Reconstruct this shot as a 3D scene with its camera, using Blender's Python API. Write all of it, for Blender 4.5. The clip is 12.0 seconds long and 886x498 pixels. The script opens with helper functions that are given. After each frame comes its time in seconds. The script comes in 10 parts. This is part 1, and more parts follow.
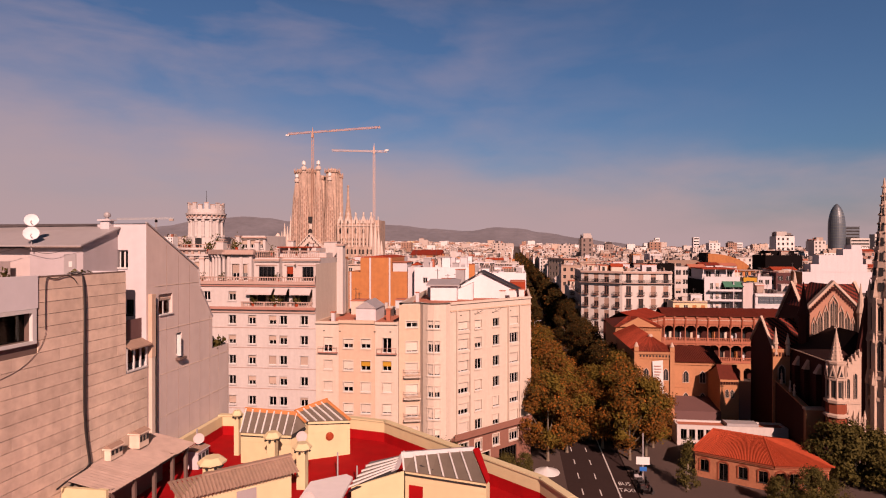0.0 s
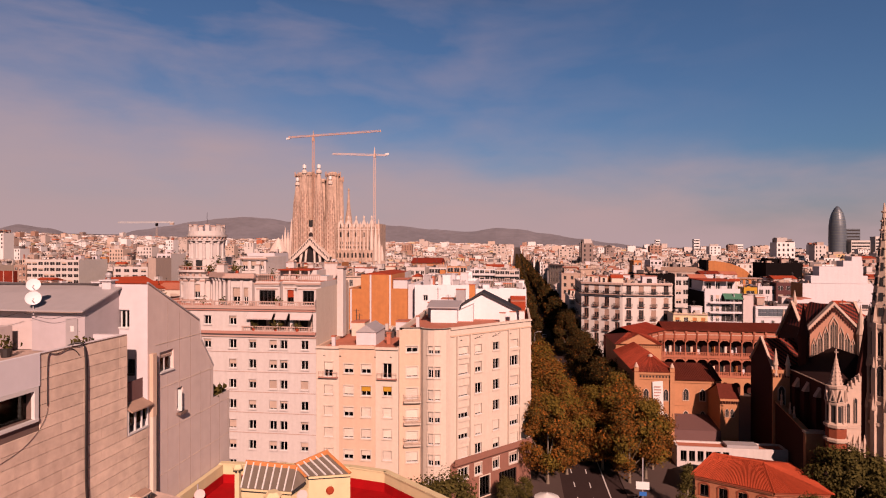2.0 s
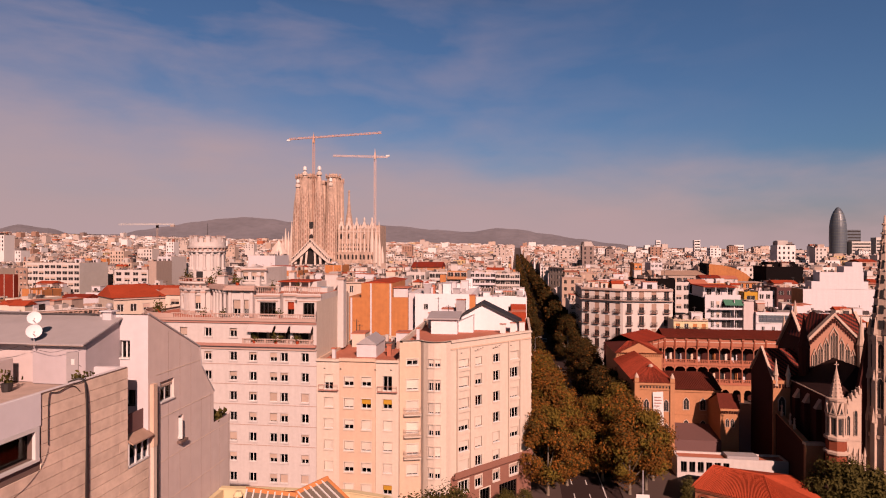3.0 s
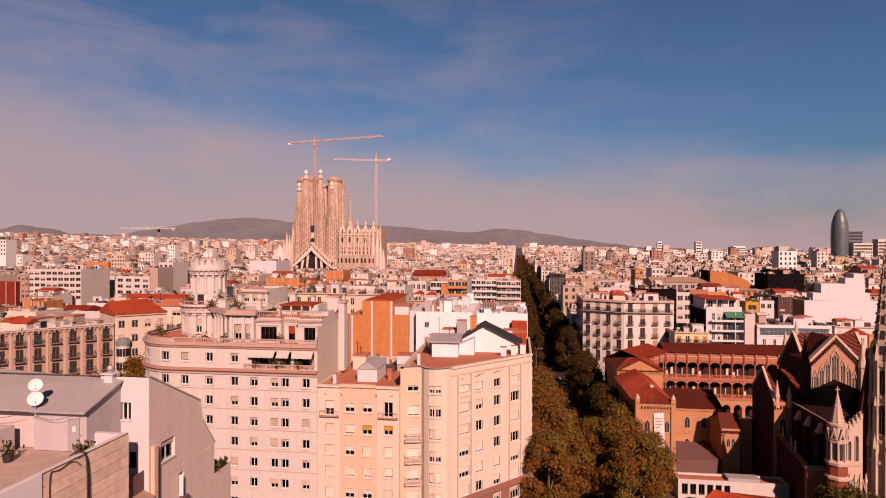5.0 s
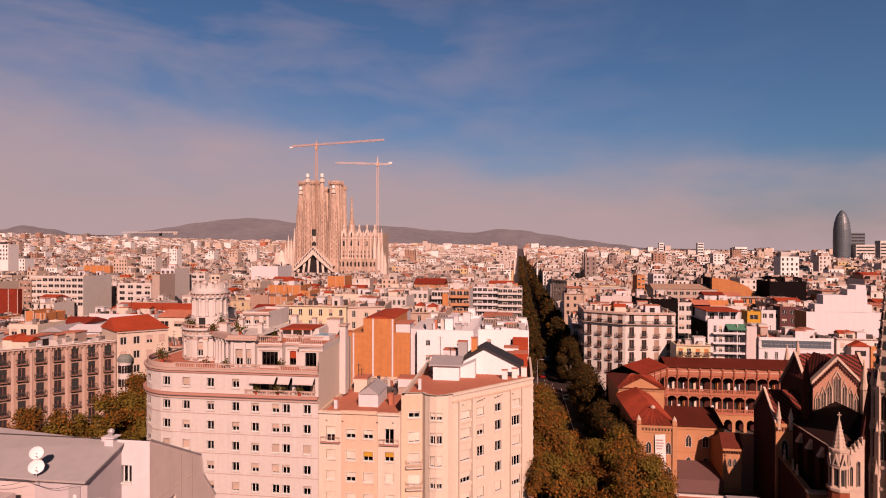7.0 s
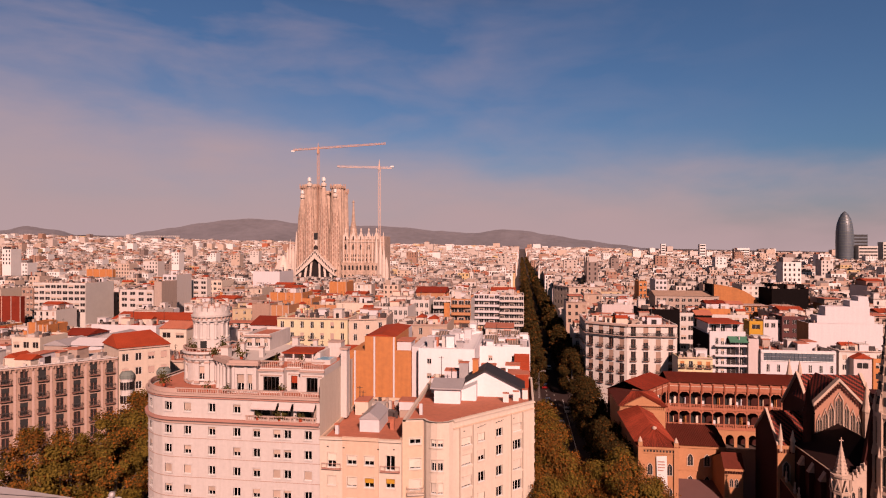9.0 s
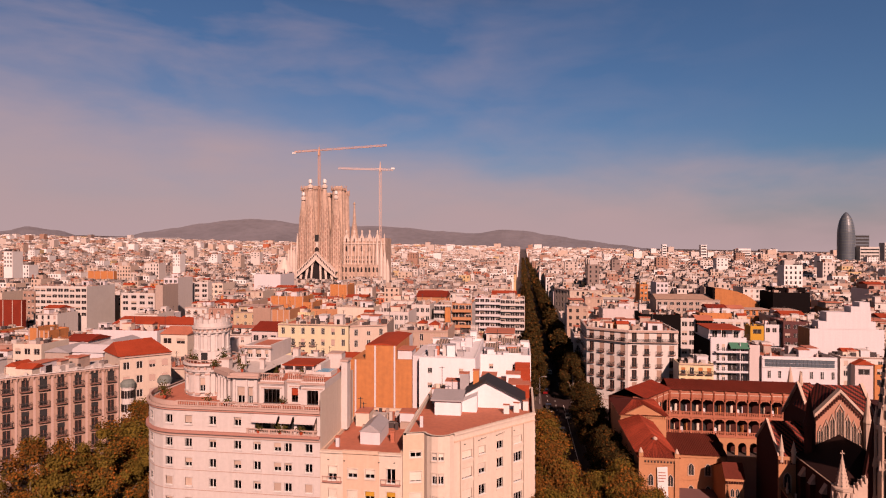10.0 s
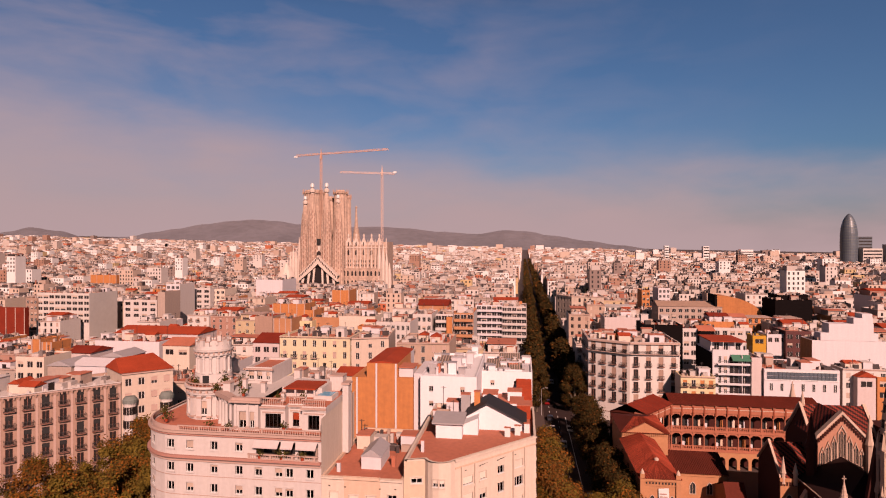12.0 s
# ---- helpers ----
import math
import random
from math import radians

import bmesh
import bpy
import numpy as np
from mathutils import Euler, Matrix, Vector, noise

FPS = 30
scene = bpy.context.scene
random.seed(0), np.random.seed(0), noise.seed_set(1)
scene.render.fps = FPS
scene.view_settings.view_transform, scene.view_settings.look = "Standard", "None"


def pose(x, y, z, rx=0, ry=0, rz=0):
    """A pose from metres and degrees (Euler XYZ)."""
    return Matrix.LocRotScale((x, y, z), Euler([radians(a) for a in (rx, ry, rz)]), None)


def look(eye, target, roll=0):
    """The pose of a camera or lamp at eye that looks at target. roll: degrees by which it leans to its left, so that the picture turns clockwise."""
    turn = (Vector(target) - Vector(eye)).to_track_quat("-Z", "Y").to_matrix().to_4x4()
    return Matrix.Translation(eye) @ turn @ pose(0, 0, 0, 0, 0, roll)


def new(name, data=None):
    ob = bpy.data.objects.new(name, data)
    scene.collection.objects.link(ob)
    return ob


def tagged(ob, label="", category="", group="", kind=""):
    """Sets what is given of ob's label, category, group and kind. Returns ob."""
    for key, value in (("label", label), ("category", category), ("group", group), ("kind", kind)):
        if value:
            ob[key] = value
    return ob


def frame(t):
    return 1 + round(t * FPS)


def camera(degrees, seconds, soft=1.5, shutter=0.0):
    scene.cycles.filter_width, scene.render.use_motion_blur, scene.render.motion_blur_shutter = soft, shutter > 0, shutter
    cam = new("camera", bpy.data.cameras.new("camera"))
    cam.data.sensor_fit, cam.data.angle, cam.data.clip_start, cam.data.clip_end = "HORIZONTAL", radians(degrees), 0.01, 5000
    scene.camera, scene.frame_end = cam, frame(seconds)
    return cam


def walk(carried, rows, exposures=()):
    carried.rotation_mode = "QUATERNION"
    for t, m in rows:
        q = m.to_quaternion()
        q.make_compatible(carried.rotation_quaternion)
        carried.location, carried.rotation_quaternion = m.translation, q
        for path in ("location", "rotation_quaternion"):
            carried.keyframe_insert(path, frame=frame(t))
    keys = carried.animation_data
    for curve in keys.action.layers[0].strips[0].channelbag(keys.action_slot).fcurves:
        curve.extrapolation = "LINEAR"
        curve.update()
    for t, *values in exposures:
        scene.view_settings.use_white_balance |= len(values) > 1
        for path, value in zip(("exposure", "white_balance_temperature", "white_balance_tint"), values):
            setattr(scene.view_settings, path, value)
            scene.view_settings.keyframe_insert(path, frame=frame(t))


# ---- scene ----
cam = camera(75.8, 12.0, 1.1)
PATH = [
    (0.0, pose(-0.162, 0.255, 33.355, 89.828, 0, 7.220) @ pose(0, 0, 0, 0, 0, -0.011)),
    (1.0, pose(-0.149, 0.190, 35.102, 89.841, 0, 7.236) @ pose(0, 0, 0, 0, 0, 0.029)),
    (2.0, pose(-0.132, 0.144, 36.885, 89.848, 0, 7.265) @ pose(0, 0, 0, 0, 0, 0.058)),
    (3.0, pose(-0.112, 0.114, 38.698, 89.850, 0, 7.308) @ pose(0, 0, 0, 0, 0, 0.076)),
    (4.0, pose(-0.088, 0.097, 40.535, 89.847, 0, 7.362) @ pose(0, 0, 0, 0, 0, 0.086)),
    (5.0, pose(-0.058, 0.091, 42.391, 89.842, 0, 7.427) @ pose(0, 0, 0, 0, 0, 0.089)),
    (6.0, pose(-0.022, 0.093, 44.261, 89.836, 0, 7.500) @ pose(0, 0, 0, 0, 0, 0.085)),
    (7.0, pose(0.021, 0.101, 46.139, 89.829, 0, 7.582) @ pose(0, 0, 0, 0, 0, 0.077)),
    (8.0, pose(0.072, 0.112, 48.019, 89.823, 0, 7.670) @ pose(0, 0, 0, 0, 0, 0.064)),
    (9.0, pose(0.131, 0.124, 49.896, 89.819, 0, 7.764) @ pose(0, 0, 0, 0, 0, 0.050)),
    (10.0, pose(0.199, 0.134, 51.765, 89.819, 0, 7.862) @ pose(0, 0, 0, 0, 0, 0.033)),
    (11.0, pose(0.277, 0.139, 53.619, 89.823, 0, 7.963) @ pose(0, 0, 0, 0, 0, 0.017)),
    (12.0, pose(0.365, 0.137, 55.453, 89.833, 0, 8.065) @ pose(0, 0, 0, 0, 0, 0.002)),
]
walk(cam, PATH, [(0.0, 0.95, 6800, 30), (12.0, 0.95, 6800, 30)])

# ---- light ----
SUN_AZ, SUN_EL = radians(158), radians(31.5)      # clockwise from +y, above the horizon
TO_SUN = Vector((math.sin(SUN_AZ) * math.cos(SUN_EL), math.cos(SUN_AZ) * math.cos(SUN_EL), math.sin(SUN_EL)))
sun = new("sun", bpy.data.lights.new("sun", "SUN"))
sun.data.energy, sun.data.angle, sun.data.color = 5.0, radians(0.5), (1.0, 0.728, 0.572)
sun.matrix_world = look(TO_SUN * 200, (0, 0, 0))

world = bpy.data.worlds.new("sky")
scene.world = world
world.use_nodes = True


def link(tree, a, out, b, inp):
    tree.links.new(a.outputs[out], b.inputs[inp])


def build_sky():
    t = world.node_tree
    n = t.nodes
    bg = n["Background"]
    bg.inputs["Strength"].default_value = 0.0317
    sky = n.new("ShaderNodeTexSky")
    sky.sky_type = "NISHITA"
    sky.sun_disc, sky.sun_elevation, sky.sun_rotation = False, SUN_EL, SUN_AZ
    sky.altitude, sky.air_density, sky.dust_density, sky.ozone_density = 30, 1.0, 1.6, 3.0
    co = n.new("ShaderNodeTexCoord")
    sep = n.new("ShaderNodeSeparateXYZ")
    link(t, co, "Generated", sep, 0)
    # haze that thickens towards the horizon, thin high cloud above
    haze = n.new("ShaderNodeMapRange")
    haze.inputs[1].default_value, haze.inputs[2].default_value = 0.0, 1.0
    haze.inputs[3].default_value, haze.inputs[4].default_value = 1.0, 0.0
    haze.interpolation_type = "SMOOTHERSTEP"
    side = n.new("ShaderNodeMapRange")
    side.inputs[1].default_value, side.inputs[2].default_value = 0.45, -0.75
    side.inputs[3].default_value, side.inputs[4].default_value = 0.0, 1.0
    link(t, sep, "X", side, 0)
    lift = n.new("ShaderNodeMath")
    lift.operation = "MULTIPLY_ADD"
    lift.inputs[1].default_value, lift.inputs[2].default_value = 0.21, 0.18
    link(t, side, 0, lift, 0)
    soft = n.new("ShaderNodeTexNoise")
    soft.inputs["Scale"].default_value, soft.inputs["Detail"].default_value = 1.7, 7
    flat = n.new("ShaderNodeMapping")
    flat.inputs["Scale"].default_value = (2.0, 2.0, 6.0)
    link(t, co, "Generated", flat, 0)
    link(t, flat, 0, soft, "Vector")
    wave = n.new("ShaderNodeMath")
    wave.operation = "MULTIPLY_ADD"
    wave.inputs[1].default_value, wave.inputs[2].default_value = 0.2, -0.1
    link(t, soft, "Fac", wave, 0)
    high = n.new("ShaderNodeMath")
    link(t, sep, "Z", high, 0)
    link(t, wave, 0, high, 1)
    ratio = n.new("ShaderNodeMath")
    ratio.operation = "DIVIDE"
    link(t, high, 0, ratio, 0)
    link(t, lift, 0, ratio, 1)
    link(t, ratio, 0, haze, 0)
    mp = n.new("ShaderNodeMapping")
    mp.inputs["Scale"].default_value = (2.2, 2.2, 7.0)
    link(t, co, "Generated", mp, 0)
    wisps = n.new("ShaderNodeTexNoise")
    wisps.inputs["Scale"].default_value, wisps.inputs["Detail"].default_value, wisps.inputs["Distortion"].default_value = 2.1, 6, 0.25
    link(t, mp, 0, wisps, "Vector")
    ramp = n.new("ShaderNodeMapRange")
    ramp.inputs[1].default_value, ramp.inputs[2].default_value = 0.44, 0.78
    link(t, wisps, "Fac", ramp, 0)
    mul = n.new("ShaderNodeMath")
    mul.operation = "MULTIPLY"
    link(t, ramp, 0, mul, 0)
    link(t, side, 0, mul, 1)
    mul2 = n.new("ShaderNodeMath")
    mul2.operation, mul2.use_clamp = "MULTIPLY", True
    mul2.inputs[1].default_value = 0.62
    link(t, mul, 0, mul2, 0)
    grey = n.new("ShaderNodeMix")
    grey.data_type = "RGBA"
    grey.inputs["B"].default_value = (6.9, 5.7, 5.9, 1)
    link(t, mul2, 0, grey, "Factor")
    deep = n.new("ShaderNodeMix")
    deep.data_type, deep.blend_type = "RGBA", "MULTIPLY"
    deep.inputs["Factor"].default_value = 1.0
    deep.inputs["B"].default_value = (0.6, 0.92, 1.07, 1)
    link(t, sky, 0, deep, "A")
    link(t, deep, "Result", grey, "A")
    low = n.new("ShaderNodeMix")
    low.data_type = "RGBA"
    low.inputs["B"].default_value = (7.05, 5.68, 5.5, 1)
    link(t, haze, 0, low, "Factor")
    link(t, grey, "Result", low, "A")
    # above the view the sky is dimmed towards the zenith to deepen shadows
    zen = n.new("ShaderNodeMapRange")
    zen.inputs[1].default_value, zen.inputs[2].default_value = 0.38, 0.66
    zen.inputs[3].default_value, zen.inputs[4].default_value = 1.0, 0.08
    link(t, sep, "Z", zen, 0)
    fade = n.new("ShaderNodeMix")
    fade.data_type, fade.blend_type = "RGBA", "MULTIPLY"
    fade.inputs["Factor"].default_value = 1.0
    link(t, low, "Result", fade, "A")
    link(t, zen, 0, fade, "B")
    link(t, fade, "Result", bg, "Color")


build_sky()


# ---- materials ----
def srgb(r, g, b):
    return tuple(0.5 * ((c / 255 + 0.055) / 1.055) ** 2.4 if c > 10 else c / 3294 for c in (r, g, b)) + (1,)


def material(name, colour, var=0.12, fine=3.0, coarse=0.25, rough=0.85, bump=0.0, metal=0.0, obj=0.0, island=0.0, ramp=(), streak=0.0, spec=0.5):
    """A procedural surface: two scales of mottling, vertical streaks, variation by object or by island, fine relief."""
    m = bpy.data.materials.new(name)
    m.use_nodes = True
    t = m.node_tree
    n = t.nodes
    bs = n["Principled BSDF"]
    bs.inputs["Roughness"].default_value, bs.inputs["Metallic"].default_value = rough, metal
    bs.inputs["Specular IOR Level"].default_value = spec
    geo = n.new("ShaderNodeNewGeometry")
    f1, f2 = n.new("ShaderNodeTexNoise"), n.new("ShaderNodeTexNoise")
    f1.inputs["Scale"].default_value, f1.inputs["Detail"].default_value = fine, 4
    f2.inputs["Scale"].default_value, f2.inputs["Detail"].default_value = coarse, 3
    link(t, geo, "Position", f1, "Vector")
    if streak:
        mp = n.new("ShaderNodeMapping")
        mp.inputs["Scale"].default_value = (4.0, 4.0, 0.35)
        link(t, geo, "Position", mp, 0)
        link(t, mp, 0, f2, "Vector")
    else:
        link(t, geo, "Position", f2, "Vector")
    add = n.new("ShaderNodeMath")
    link(t, f1, "Fac", add, 0)
    link(t, f2, "Fac", add, 1)
    last = add
    spread = n.new("ShaderNodeMapRange")
    spread.inputs[1].default_value, spread.inputs[2].default_value = 0.65, 1.35
    spread.inputs[3].default_value, spread.inputs[4].default_value = 1 - var - streak, 1 + var
    link(t, last, 0, spread, 0)
    value = spread
    for amount, source in ((obj, "obj"), (island, "island")):
        if amount:
            src = n.new("ShaderNodeObjectInfo") if source == "obj" else geo
            r = n.new("ShaderNodeMapRange")
            r.inputs[3].default_value, r.inputs[4].default_value = 1 - amount, 1 + amount
            link(t, src, "Random" if source == "obj" else "Random Per Island", r, 0)
            mu = n.new("ShaderNodeMath")
            mu.operation = "MULTIPLY"
            link(t, value, 0, mu, 0)
            link(t, r, 0, mu, 1)
            value = mu
    mix = n.new("ShaderNodeMix")
    mix.data_type, mix.blend_type = "RGBA", "MULTIPLY"
    mix.inputs["Factor"].default_value = 1.0
    mix.inputs["A"].default_value = colour
    link(t, value, 0, mix, "B")
    if ramp:
        cr = n.new("ShaderNodeValToRGB")
        cr.color_ramp.interpolation = "CONSTANT" if island or obj else "LINEAR"
        while len(cr.color_ramp.elements) < len(ramp):
            cr.color_ramp.elements.new(0.5)
        for i, (at, c) in enumerate(ramp):
            cr.color_ramp.elements[i].position, cr.color_ramp.elements[i].color = at, c
        if island:
            link(t, geo, "Random Per Island", cr, 0)
        elif obj:
            oi = n.new("ShaderNodeObjectInfo")
            link(t, oi, "Random", cr, 0)
        else:
            link(t, f2, "Fac", cr, 0)
        link(t, cr, 0, mix, "A")
    link(t, mix, "Result", bs, "Base Color")
    if bump:
        bp = n.new("ShaderNodeBump")
        bp.inputs["Strength"].default_value, bp.inputs["Distance"].default_value = bump, 0.05
        link(t, f1, "Fac", bp, "Height")
        link(t, bp, 0, bs, "Normal")
    return m


def glass_material():
    m = bpy.data.materials.new("window_glass")
    m.use_nodes = True
    t = m.node_tree
    n = t.nodes
    out = n["Material Output"]
    n.remove(n["Principled BSDF"])
    clear, gloss, mix, fr = n.new("ShaderNodeBsdfTransparent"), n.new("ShaderNodeBsdfGlossy"), n.new("ShaderNodeMixShader"), n.new("ShaderNodeFresnel")
    clear.inputs[0].default_value = (0.35, 0.37, 0.38, 1)
    gloss.inputs["Roughness"].default_value = 0.04
    fr.inputs[0].default_value = 1.5
    link(t, fr, 0, mix, 0)
    link(t, clear, 0, mix, 1)
    link(t, gloss, 0, mix, 2)
    link(t, mix, 0, out, 0)
    return m


M = {}
M["white_stone"] = material("pale_stone_render", srgb(216, 202, 196), 0.05, 2.0, 0.5, bump=0.1, streak=0.05)
M["white_trim"] = material("pale_stone_trim", srgb(196, 162, 148), 0.05, 3, 0.3)
M["pink_trim"] = material("rose_moulding", srgb(188, 132, 116), 0.06, 3, 0.3)
M["peach"] = material("peach_render", srgb(226, 191, 165), 0.04, 2.0, 0.5, streak=0.05)
M["cream"] = material("cream_render", srgb(227, 205, 187), 0.04, 2.0, 0.5, streak=0.05)
M["brown_base"] = material("rose_brown_stone", srgb(150, 98, 80), 0.1, 2, 0.3)
M["grey_party"] = material("grey_party_render", srgb(188, 162, 148), 0.06, 1.2, 0.5, streak=0.08)
M["clad"] = material("beige_cladding_tile", srgb(255, 224, 200), 0.08, 2.5, 0.25, obj=0.09, streak=0.18, bump=0.1)
M["maroon_panel"] = material("dull_maroon_panel", srgb(112, 74, 70), 0.06, 3, 0.4)
M["joint"] = material("dark_joint", srgb(120, 94, 84), 0.1)
M["sheet_wall"] = material("grey_pink_sheet_cladding", srgb(236, 212, 202), 0.04, 1.5, 0.35, streak=0.06)
M["white_wall"] = material("white_painted_render", srgb(224, 212, 214), 0.04, 2, 0.3, streak=0.04)
M["lilac_render"] = material("grey_lilac_render", srgb(196, 182, 184), 0.04, 2, 0.3, streak=0.05)
M["fresh_white"] = material("fresh_white_masonry_paint", srgb(246, 238, 240), 0.03, 2, 0.3, streak=0.03)
M["white_paint"] = material("white_paint", srgb(234, 228, 224), 0.03, 4, 0.5, rough=0.5)
M["blind"] = material("pale_roller_blind", srgb(202, 174, 156), 0.04, 6, 1, rough=0.6, obj=0.12)
M["white_blind"] = material("off_white_roller_blind", srgb(232, 212, 196), 0.04, 6, 1, rough=0.6, obj=0.1)
M["yellow_blind"] = material("mustard_awning_cloth", srgb(206, 150, 24), 0.06, 6, 1)
M["glass"] = glass_material()
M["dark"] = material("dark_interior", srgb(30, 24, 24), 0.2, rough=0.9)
M["iron"] = material("dark_iron_railing", srgb(46, 36, 34), 0.2, rough=0.6)
M["terracotta"] = material("terracotta_roof_paving", srgb(196, 112, 82), 0.16, 1.5, 0.2)
M["tile_red"] = material("red_clay_roof_tile", srgb(170, 70, 42), 0.18, 3, 0.25, island=0.1, spec=0.1)
M["tile_dark"] = material("old_brown_roof_tile", srgb(98, 42, 30), 0.2, 3, 0.25, island=0.12, spec=0.1)
M["red_floor"] = material("red_waterproof_paint", srgb(178, 18, 10), 0.14, 1.2, 0.3, rough=0.8, spec=0.1)
M["yellow_wall"] = material("pale_yellow_render", srgb(234, 212, 166), 0.04, 1.5, 0.3, streak=0.04)
M["zinc"] = material("zinc_roof_sheet", srgb(176, 166, 166), 0.08, 2, 0.4, rough=0.5)
M["corrugated"] = material("weathered_fibre_cement", srgb(172, 138, 118), 0.16, 3, 0.5)
M["sky_glass"] = material("skylight_wired_glass", srgb(132, 118, 106), 0.12, 2, 0.6, rough=0.25)
M["black_roof"] = material("black_slate_sheet", srgb(34, 26, 28), 0.2, 3, 0.4, rough=0.7)
M["tile_worn"] = material("worn_red_cover_tile", srgb(146, 60, 40), 0.3, 3, 0.25, island=0.25, spec=0.1)
M["roof_mid"] = material("brown_red_roof_tile", srgb(136, 50, 33), 0.2, 3, 0.25, island=0.12, spec=0.1)
M["pale_sheet"] = material("pale_weathered_sheet", srgb(196, 168, 154), 0.14, 2, 0.5)
M["pale_pink"] = material("pale_rose_render", srgb(214, 194, 190), 0.04, 2, 0.3, streak=0.04)
M["orange_wall"] = material("orange_party_wall", srgb(206, 128, 68), 0.1, 1.0, 0.25, streak=0.12)
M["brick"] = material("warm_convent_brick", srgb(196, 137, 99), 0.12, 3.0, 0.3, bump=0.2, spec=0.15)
M["hall_brick"] = material("worn_hall_brick", srgb(178, 114, 84), 0.16, 3.0, 0.5, bump=0.2, spec=0.15)
M["gallery_brick"] = material("dark_rose_gallery_brick", srgb(182, 106, 76), 0.12, 3.0, 0.3, bump=0.2)
# church brick darkened: the shade of unlit walls is put into its colour
M["brick_shade_tone"] = material("shade_toned_church_brick", srgb(72, 32, 25), 0.12, 3.0, 0.3, bump=0.2, spec=0.15)
M["brick_mid"] = material("weathered_red_brick", srgb(150, 76, 52), 0.14, 3, 0.3, bump=0.2, spec=0.15)
M["stripe_red"] = material("striped_roof_red_tile", srgb(132, 54, 40), 0.16, 3, 0.25, spec=0.15)
M["stripe_and_shade"] = material("dark_stripe_and_shade_tile", srgb(50, 25, 22), 0.16, 3, 0.25, spec=0.15)
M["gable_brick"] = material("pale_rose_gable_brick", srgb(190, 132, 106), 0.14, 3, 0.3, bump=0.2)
M["church_stone"] = material("pale_church_stone", srgb(206, 174, 154), 0.1, 3, 0.3)
M["sag_stone"] = material("sandstone", srgb(200, 167, 147), 0.3, 0.4, 0.06, streak=0.14)
M["sag_pale"] = material("new_pale_sandstone", srgb(224, 200, 186), 0.1, 0.4, 0.06)
M["asphalt"] = material("asphalt", srgb(62, 45, 42), 0.14, 2, 0.15, spec=0.15)
M["paving"] = material("grey_pavement_slabs", srgb(84, 62, 54), 0.1, 3, 0.2)
M["line"] = material("road_marking_paint", srgb(220, 212, 206), 0.08)
M["bark"] = material("plane_tree_bark", srgb(130, 112, 94), 0.2, 6, 1)
M["leaf_brown"] = material("autumn_plane_leaves", srgb(112, 84, 40), 0.15, 2, 0.3, island=0.16, rough=0.8, spec=0.1,
                           ramp=((0, srgb(146, 90, 30)), (0.3, srgb(106, 76, 28)), (0.55, srgb(78, 62, 26)), (0.85, srgb(148, 86, 30))))
M["leaf_rust"] = material("rusty_plane_leaves", srgb(130, 72, 28), 0.15, 2, 0.3, island=0.2, rough=0.8, spec=0.1,
                          ramp=((0, srgb(140, 86, 30)), (0.4, srgb(112, 68, 26)), (0.75, srgb(92, 66, 26))))
# plane leaves again, darkened: the street's shade is put into the colour
M["leaf_shaded"] = material("shaded_plane_leaves", srgb(58, 46, 24), 0.15, 2, 0.3, island=0.2, rough=0.85, spec=0.05,
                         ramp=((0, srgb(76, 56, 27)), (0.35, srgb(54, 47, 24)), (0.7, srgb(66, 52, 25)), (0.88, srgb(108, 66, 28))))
M["leaf_olive"] = material("olive_plane_leaves", srgb(112, 90, 32), 0.18, 2, 0.3, island=0.3, rough=0.8, spec=0.1)
M["leaf_green"] = material("dark_green_leaves", srgb(84, 74, 34), 0.2, 2, 0.3, island=0.3, rough=0.8, spec=0.1)
M["crane"] = material("crane_paint", srgb(208, 158, 132), 0.06)
M["crane_pale"] = material("pale_crane_paint", srgb(216, 182, 168), 0.06)
M["tower_glass"] = material("blue_grey_louvred_cladding", srgb(84, 92, 102), 0.25, 0.35, 0.08, rough=0.45)
M["office"] = material("grey_office_cladding", srgb(214, 202, 194), 0.06, 0.5, 0.1)
M["far_wall"] = material("far_house_walls", srgb(220, 190, 170), 0.05, 0.3, 0.05, island=0.12, ramp=(
    (0, srgb(214, 192, 180)), (0.16, srgb(228, 212, 204)), (0.33, srgb(198, 166, 148)), (0.39, srgb(242, 232, 228)), (0.66, srgb(206, 178, 160)),
    (0.76, srgb(166, 124, 104)), (0.86, srgb(186, 100, 64)), (0.9, srgb(138, 116, 108)), (0.96, srgb(202, 170, 124))))
M["far_roof"] = material("far_house_roofs", srgb(180, 120, 96), 0.12, 0.3, 0.05, island=0.15, ramp=(
    (0, srgb(150, 92, 70)), (0.24, srgb(176, 146, 130)), (0.55, srgb(134, 76, 56)), (0.66, srgb(178, 158, 146)), (0.86, srgb(104, 90, 86))))
M["far_clutter"] = material("far_roof_clutter", srgb(220, 200, 190), 0.05, 0.5, 0.1, island=0.15, ramp=(
    (0, srgb(208, 192, 184)), (0.36, srgb(184, 156, 140)), (0.6, srgb(164, 96, 72)), (0.68, srgb(124, 110, 106)), (0.82, srgb(64, 50, 48))))
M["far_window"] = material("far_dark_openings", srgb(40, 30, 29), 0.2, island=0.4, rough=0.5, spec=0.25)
# scrub greyed and blued: distance haze is put into the hill colour
M["hill"] = material("haze_toned_hill_scrub", srgb(122, 117, 124), 0.2, 0.02, 0.003, rough=1)
M["sea"] = material("sea_water", srgb(96, 98, 112), 0.06, 0.002, 0.0005, rough=0.4)
M["city_floor"] = material("city_ground", srgb(84, 66, 60), 0.12, 0.4, 0.02)
